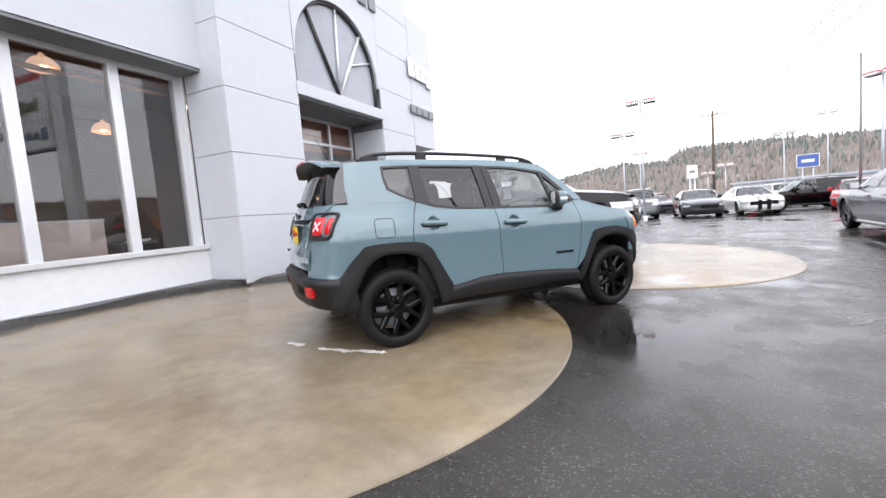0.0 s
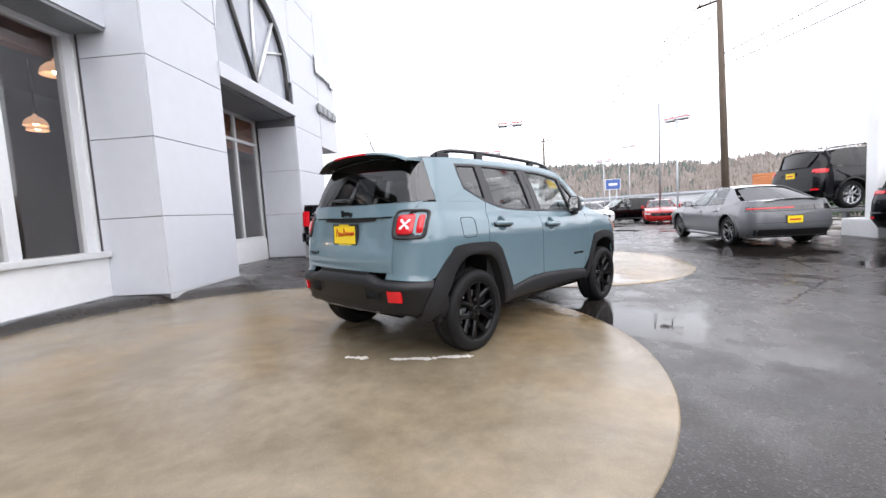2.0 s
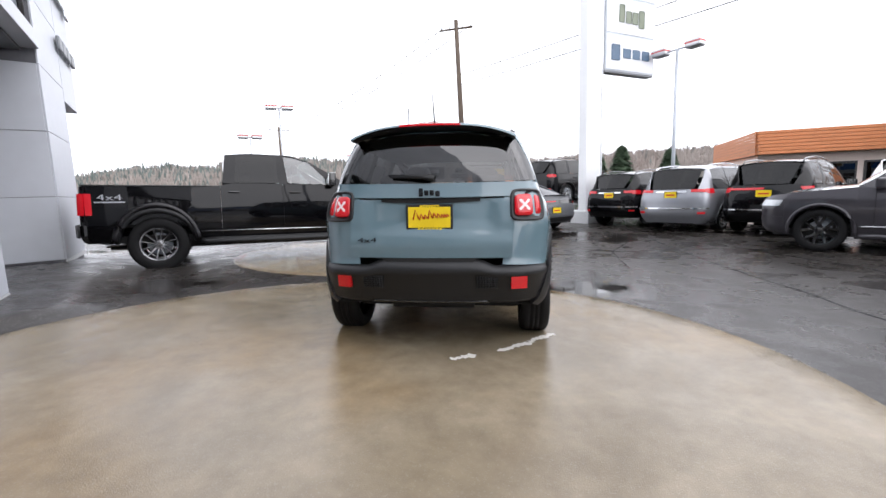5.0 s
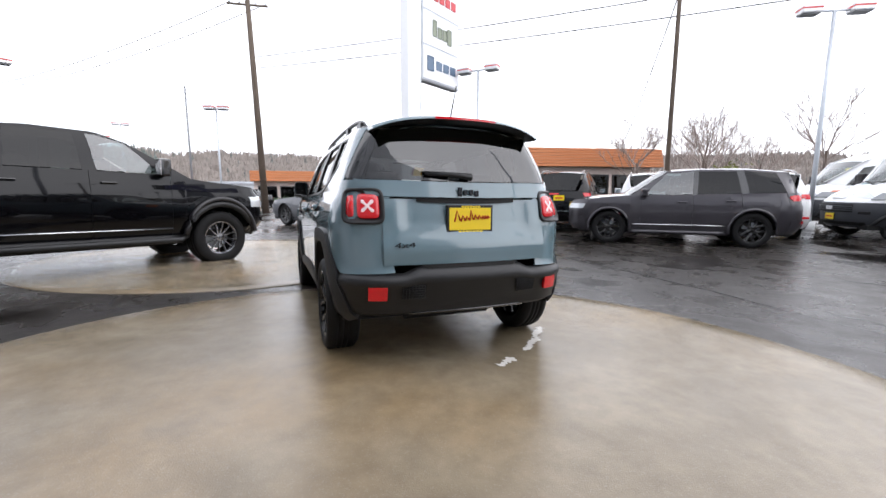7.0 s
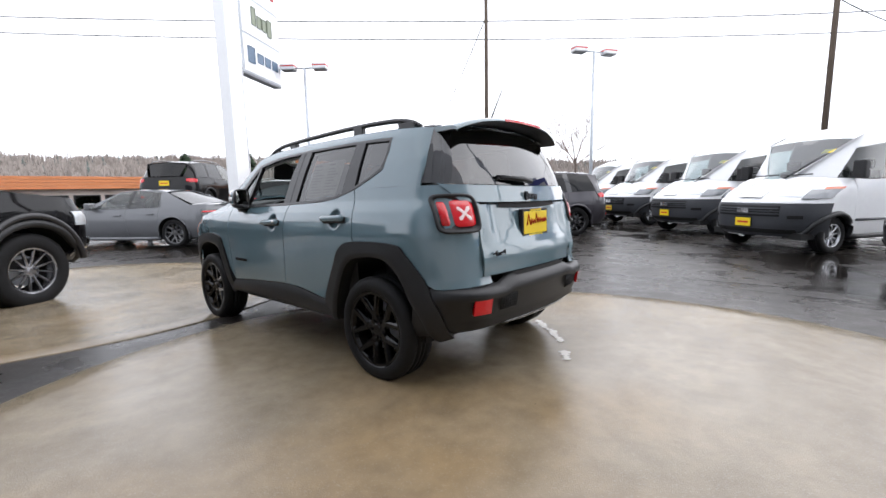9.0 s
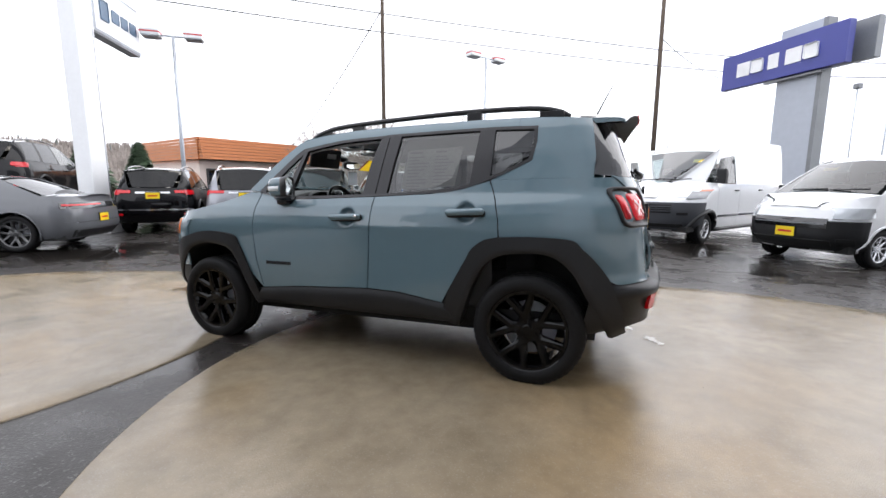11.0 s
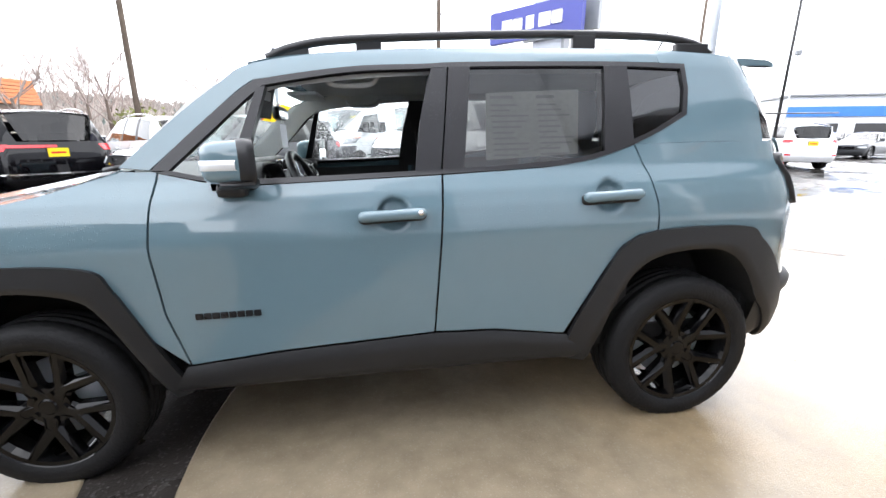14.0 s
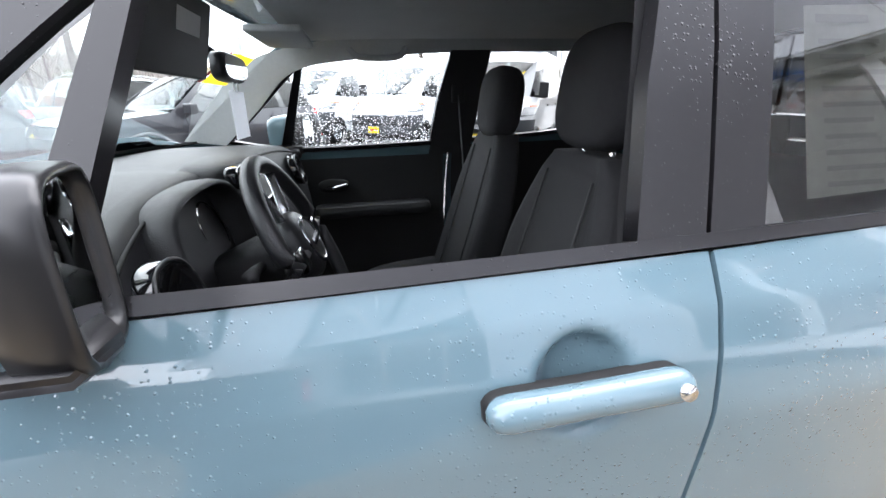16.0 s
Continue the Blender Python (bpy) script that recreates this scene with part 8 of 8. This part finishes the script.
def build_orange_store():
    ORANGE = mat("orange_ribbed_metal", (0.52, 0.19, 0.07), 0.5, 0, 0.12, 2.0)
    root = tagged(new("store_building"), "low store with an orange ribbed metal mansard and dark glazing", "building", "stores")
    a = Vector((19.34, -24.79, 0))
    b = Vector((21.4, -14.9, 0))
    L = (b - a).length

    def store(root, L, ztop, zlow, depth, nslat):
        box("wall", root, BEIGE, 0, L, 0.6, depth, -1.2, zlow, 0.02)
        box("roof", root, PANEL_DARK, 0, L, 0.4, depth, zlow + 0.02, zlow + 0.2)
        n = int(L / 2.2)
        for k in range(n):
            w = box("window", root, BRONZE, 0.4 + k * 2.2, 2.3 + k * 2.2, 0.52, 0.60, -0.3, zlow - 0.5)
            box("pane", w, TINT, 0.5 + k * 2.2, 2.2 + k * 2.2, 0.50, 0.515, -0.2, zlow - 0.6)
        hh = (ztop - zlow) / nslat
        for k in range(nslat):
            zz = zlow + k * hh
            box("mansard_slat", root, ORANGE, -0.25, L + 0.25, -0.45 + 0.05 * k, 0.4, zz + 0.012, zz + hh - 0.012, 0.02)
            box("mansard_slat_end", root, ORANGE, -0.32, -0.26, 0.0, depth, zz + 0.012, zz + hh - 0.012)

    store(root, L, 3.95, 2.65, 9.0, 7)
    d = b - a
    root.matrix_world = Matrix.Translation((*a.xy, 0)) @ Matrix.Rotation(math.atan2(d.y, d.x) + math.pi, 4, "Z") @ Matrix.Translation((-L, 0, 0))
    r2 = tagged(new("store_building"), "distant low store with an orange fascia behind the lot", "building", "stores")
    store(r2, 16.0, 3.0, 1.9, 6.0, 4)
    r2.matrix_world = Matrix.Translation((44.5, 3.2, -0.1)) @ Matrix.Rotation(radians(-82 - 6), 4, "Z")
    r3 = tagged(new("warehouse"), "long pale warehouse with a blue band across the road", "building", "stores")
    BLUEB = mat("blue_fascia_band", (0.03, 0.16, 0.50), 0.4)
    WH = mat("pale_metal_siding", (0.62, 0.64, 0.66), 0.5, 0, 0.05, 1)
    box("wall", r3, WH, 0, 34, 0, 8, -1, 4.6)
    box("fascia_band", r3, BLUEB, -0.1, 34.1, -0.15, -0.01, 2.8, 3.7, 0.02)
    box("roof", r3, PANEL_DARK, -0.2, 34.2, -0.3, 8.2, 4.62, 4.8)
    for k in range(8):
        box("window", r3, BRONZE, 1.5 + 4 * k, 4.2 + 4 * k, -0.06, -0.004, 0.2, 2.2)
    r3.matrix_world = Matrix.Translation((-37.7, -35.9, 0.0)) @ Matrix.Rotation(radians(180 - 25), 4, "Z")
    r4 = tagged(new("warehouse"), "long low white building at the far side of the lot", "building", "stores")
    box("wall", r4, WH, 0, 40, 0, 8, -2, 2.2)
    box("roof", r4, STEEL, -0.3, 40.3, -0.4, 8.3, 2.22, 2.5)
    for k in range(12):
        box("window", r4, BRONZE, 1.0 + 3.2 * k, 3.2 + 3.2 * k, -0.06, -0.004, 0.2, 1.5)
    r4.matrix_world = Matrix.Translation((62, -8, -0.6)) @ Matrix.Rotation(radians(78), 4, "Z")


build_orange_store()

# overhead wires along the road
wr = tagged(new("overhead_wires"), "thin black overhead cables strung between poles", "cable")
for k, (p, q, sag) in enumerate((((23.28, 1.9, 8.5), (-2.93, -23.1, 8.3), 0.3), ((23.28, 1.88, 7.9), (-2.93, -23.1, 7.5), 0.3), ((-2.93, -23.1, 8.3), (-23.5, -30, 7.6), 0.5), ((-2.93, -23.1, 7.5), (-23.5, -30, 7.0), 0.5), ((57.2, 33, 10.9), (23.4, 2.9, 11.4), 1.0), ((57.2, 31.5, 10.9), (23.2, 1.1, 11.4), 1.0), ((7.74, -12.7, 8.2), (31, -32, 4.4), 0.4), ((-2.93, -23.1, 8.9), (-9.0, -38.0, 9.4), 0.5))):
    pts = [Vector(p).lerp(Vector(q), t) - Vector((0, 0, 4 * sag * t * (1 - t))) for t in np.linspace(0, 1, 14)]
    tube("wire", pts, 0.023, WIRE, wr, 5, cap=False)


# ---------- trees and hills ----------
BARK = mat("grey_brown_bark", (0.10, 0.075, 0.06), 0.9, 0, 0.3, 6)
# twig colour is paled to paint haze onto the faint trees
TWIGS = mat("hazed_bare_twigs", (0.26, 0.21, 0.185), 0.9, 0, 0.3, 3)
def speckled(m, lo, hi):
    """Each loose piece of the mesh a little lighter or darker than the next."""
    n, l = m.node_tree.nodes, m.node_tree.links
    b = n["Principled BSDF"]
    src = b.inputs["Base Color"].links[0].from_socket
    g, r, v = n.new("ShaderNodeNewGeometry"), n.new("ShaderNodeMapRange"), n.new("ShaderNodeVectorMath")
    r.inputs["To Min"].default_value, r.inputs["To Max"].default_value = lo, hi
    v.operation = "SCALE"
    l.new(g.outputs["Random Per Island"], r.inputs["Value"])
    l.new(src, v.inputs[0])
    l.new(r.outputs[0], v.inputs["Scale"])
    l.new(v.outputs[0], b.inputs["Base Color"])
    return m


# far woods: base colours lightened and greyed, with distance haze painted in
FARNEEDLE = speckled(mat("hazed_far_conifers", (0.125, 0.150, 0.138), 0.9, 0, 0.2, 0.3), 0.75, 1.25)
FARTWIG = speckled(mat("hazed_far_bare_trees", (0.25, 0.215, 0.188), 0.95, 0, 0.2, 0.3), 0.90, 1.14)
NEEDLE = mat("hazed_far_conifers", (0.12, 0.14, 0.125), 0.9, 0, 0.3, 0.3)
FARTWIG = mat("hazed_far_bare_trees", (0.30, 0.265, 0.24), 0.95, 0, 0.25, 0.3)
NEEDLE = speckled(mat("dark_conifer_needles", (0.060, 0.098, 0.052), 0.8, 0, 0.35, 4), 0.6, 1.5)
HEDGE = mat("yellow_green_hedge", (0.13, 0.14, 0.035), 0.8, 0, 0.35, 6)
# the hillside colour also has haze painted into it
HILL = mat("hazed_wooded_hillside", (0.20, 0.172, 0.150), 0.95, 0, 0.3, 0.05)


def bare_tree(x, y, h, seed, label="bare winter tree with many fine branches"):
    rg = random.Random(seed)
    root = tagged(new("tree"), label, "tree", "bare trees")
    V, F = [], []

    def limb(p, d, length, r, depth, V, F):
        q = p + d * length
        b = len(V)
        side = d.orthogonal().normalized()
        up = d.cross(side)
        for c, rr in ((p, r), (q, r * 0.6)):
            for k in range(4):
                a = math.pi / 2 * k
                V.append(c + rr * (math.cos(a) * side + math.sin(a) * up))
        F += [(b + k, b + (k + 1) % 4, b + 4 + (k + 1) % 4, b + 4 + k) for k in range(4)]
        if depth:
            for k in range(3 if depth > 1 else 4):
                nd = (d + Vector((rg.uniform(-0.75, 0.75), rg.uniform(-0.75, 0.75), rg.uniform(-0.15, 0.6)))).normalized()
                limb(p + d * length * rg.uniform(0.45, 1.0), nd, length * rg.uniform(0.55, 0.8), r * 0.55, depth - 1, V, F)

    tube("trunk", [(0, 0, -0.4), (0.03 * h, 0, h * 0.25), (0.02 * h, 0.02 * h, h * 0.45)], [0.020 * h, 0.014 * h, 0.009 * h], BARK, root, 8)
    for k in range(7):
        d = Vector((math.cos(k * 2.4) * 0.7, math.sin(k * 2.4) * 0.7, rg.uniform(0.5, 1.1))).normalized()
        limb(Vector((0.02 * h, 0.01 * h, h * rg.uniform(0.25, 0.45))), d, h * rg.uniform(0.2, 0.3), 0.0062 * h, 4, V, F)
    raw("crown", V, F, TWIGS, root)
    root.matrix_world = pose(x, y, ground_z(x, y))


bare_tree(17.0, -20.8, 6.6, 1)
bare_tree(14.8, -24.0, 7.2, 2)
bare_tree(20.0, -31, 8.0, 3)
bare_tree(26, -29, 8.0, 4)
bare_tree(12, -31, 8.0, 5)
for k, (b, q, h) in enumerate(((-52, 68, 10.5), (-54.5, 74, 12.5), (-57, 70, 11.5), (-60, 76, 12.0), (-62.5, 70, 9.5), (-14.5, 82, 9.5), (-17, 80, 11.0), (-19.5, 84, 10.0))):
    bare_tree(q * math.cos(radians(b)), q * math.sin(radians(b)), h, 30 + k, "tall bare tree at the foot of the hill")


def conifer(x, y, h, seed):
    rg = random.Random(seed)
    root = tagged(new("tree"), "small dense dark green conifer", "tree", "conifers")
    tube("trunk", [(0, 0, -0.4), (0, 0, h * 0.95)], [0.03 * h, 0.004 * h], BARK, root, 7)
    V, F = [], []
    for k in range(1800):
        t = rg.random() ** 0.8
        z = h * (0.06 + 0.94 * t)
        r = h * 0.38 * (1 - t) * rg.uniform(0.5, 1.08) + 0.02
        a = rg.uniform(0, 2 * math.pi)
        c = Vector((r * math.cos(a), r * math.sin(a), z - r * 0.25))
        o = Vector((math.cos(a), math.sin(a), -0.35)) * h * 0.07
        s = Vector((-math.sin(a), math.cos(a), rg.uniform(-0.5, 0.5))) * h * 0.03
        b = len(V)
        V += [c - s, c + s, c + o + s * 0.3, c - o * 0.6]
        F += [(b, b + 1, b + 2), (b, b + 3, b + 1)]
    raw("crown", V, F, NEEDLE, root)
    root.matrix_world = pose(x, y, ground_z(x, y))


for k, (x, y, h) in enumerate(((16.1, -6.1, 3.2), (17.2, -8.6, 3.1), (30.3, -8.1, 4.4))):
    conifer(x, y, h, 20 + k)


def hedge(pts, h, w, seed, mt, label):
    rg = random.Random(seed)
    V, F = [], []
    for k in range(len(pts) - 1):
        a, b = Vector((*pts[k], 0)), Vector((*pts[k + 1], 0))
        n = int((b - a).length * 130)
        for _ in range(n):
            c = a.lerp(b, rg.random()) + Vector((rg.gauss(0, w / 3), rg.gauss(0, w / 3), 0))
            z = h * rg.random() ** 0.7 * rg.uniform(0.8, 1.1)
            i = len(V)
            s = 0.16
            for _q in range(3):
                V.append((c.x + rg.uniform(-s, s), c.y + rg.uniform(-s, s), z + ground_z(c.x, c.y) + rg.uniform(-s, s)))
            F.append((i, i + 1, i + 2))
    tagged(raw("hedge", V, F, mt), label, "hedge", kind="stuff")


hedge([(12.2, -22.4), (15.9, -27.2)], 2.6, 1.2, 3, HEDGE, "yellow-green clipped hedge across the road")
hedge([(30, -6), (36, 4)], 0.9, 1.0, 4, NEEDLE, "low green planting in front of the distant store")


def build_hills():
    """Wooded ridge round the lot: bearing and elevation in degrees as seen from the lot."""
    ridge = [(-140, 2.4), (-120, 2.6), (-95, 3.2), (-75, 3.6), (-66, 3.9), (-60, 4.3), (-50, 4.5), (-35, 4.9), (-22, 4.9), (-13, 4.8), (-4, 4.6), (3, 4.7), (8, 4.8), (11.5, 4.3), (14, 4.9), (18, 4.9), (24, 5.4), (30, 5.7), (34, 5.6), (35.5, 4.4), (41, 4.6), (45.5, 4.1), (50, 3.0), (56, 1.8), (65, 1.2), (75, 1.0)]
    rg = random.Random(9)
    D = 240.0

    def slope(b, f):
        """Point of the hillside on a bearing, f from its foot (0) to the ridge (1)."""
        top = D * math.tan(radians(max(0.2, float(np.interp(b, [a for a, _ in ridge], [c for _, c in ridge])) - 0.85)))
        q = D * (0.45 + 0.55 * f)
        return q * math.cos(radians(b)), q * math.sin(radians(b)), -3 + (3 + top) * f ** 1.25

    bs = np.arange(-140, 75.5, 1.0)
    fs = (0.0, 0.2, 0.4, 0.6, 0.8, 1.0)
    V = [p for b in bs for p in [slope(b, f) for f in fs] + [(1.5 * slope(b, 1.0)[0], 1.5 * slope(b, 1.0)[1], slope(b, 1.0)[2])]]
    m = len(fs) + 1
    F = [(i * m + k, i * m + k + 1, (i + 1) * m + k + 1, (i + 1) * m + k) for i in range(len(bs) - 1) for k in range(m - 1)]
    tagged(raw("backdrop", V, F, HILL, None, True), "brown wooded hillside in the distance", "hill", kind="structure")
    V, F = [], []
    for _ in range(5200):
        b = rg.uniform(-138, 74)
        dense = 12 < b < 62
        if not dense and rg.random() < 0.86:
            continue
        f = 1.0 - abs(rg.gauss(0, 0.16 if dense else 0.10)) if rg.random() < 0.82 else rg.uniform(0.15, 0.8)
        x, y, z = slope(b, max(0.1, f))
        h = rg.uniform(2.2, 4.6) * (1.0 if dense else 0.85)
        for t in range(4):
            z0, z1, r = z + h * (0.05 + 0.22 * t), z + h * (0.42 + 0.20 * t), h * 0.24 * (1 - 0.22 * t)
            i = len(V)
            V += [(x + r * math.cos(a) * rg.uniform(0.6, 1.3), y + r * math.sin(a) * rg.uniform(0.6, 1.3), z0 + rg.uniform(-0.3, 0.3)) for a in np.linspace(0, 5.0, 5)] + [(x + rg.uniform(-0.08, 0.08), y, z1)]
            F += [(i + k, i + (k + 1) % 5, i + 5) for k in range(5)]
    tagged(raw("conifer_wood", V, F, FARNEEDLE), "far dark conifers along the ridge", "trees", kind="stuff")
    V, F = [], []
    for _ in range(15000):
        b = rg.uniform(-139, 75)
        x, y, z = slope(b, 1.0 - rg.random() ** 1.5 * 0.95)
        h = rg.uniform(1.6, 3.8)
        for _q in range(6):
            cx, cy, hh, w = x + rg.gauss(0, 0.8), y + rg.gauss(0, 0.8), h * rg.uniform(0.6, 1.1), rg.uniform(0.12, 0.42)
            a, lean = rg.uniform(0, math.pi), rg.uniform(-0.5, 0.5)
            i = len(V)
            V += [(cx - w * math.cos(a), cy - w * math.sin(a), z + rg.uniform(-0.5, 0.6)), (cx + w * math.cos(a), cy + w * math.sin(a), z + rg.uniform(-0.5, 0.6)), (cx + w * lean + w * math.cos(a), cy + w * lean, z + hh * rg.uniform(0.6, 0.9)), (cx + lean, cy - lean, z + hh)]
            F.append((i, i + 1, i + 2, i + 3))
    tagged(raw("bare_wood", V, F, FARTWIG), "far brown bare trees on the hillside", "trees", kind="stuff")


build_hills()
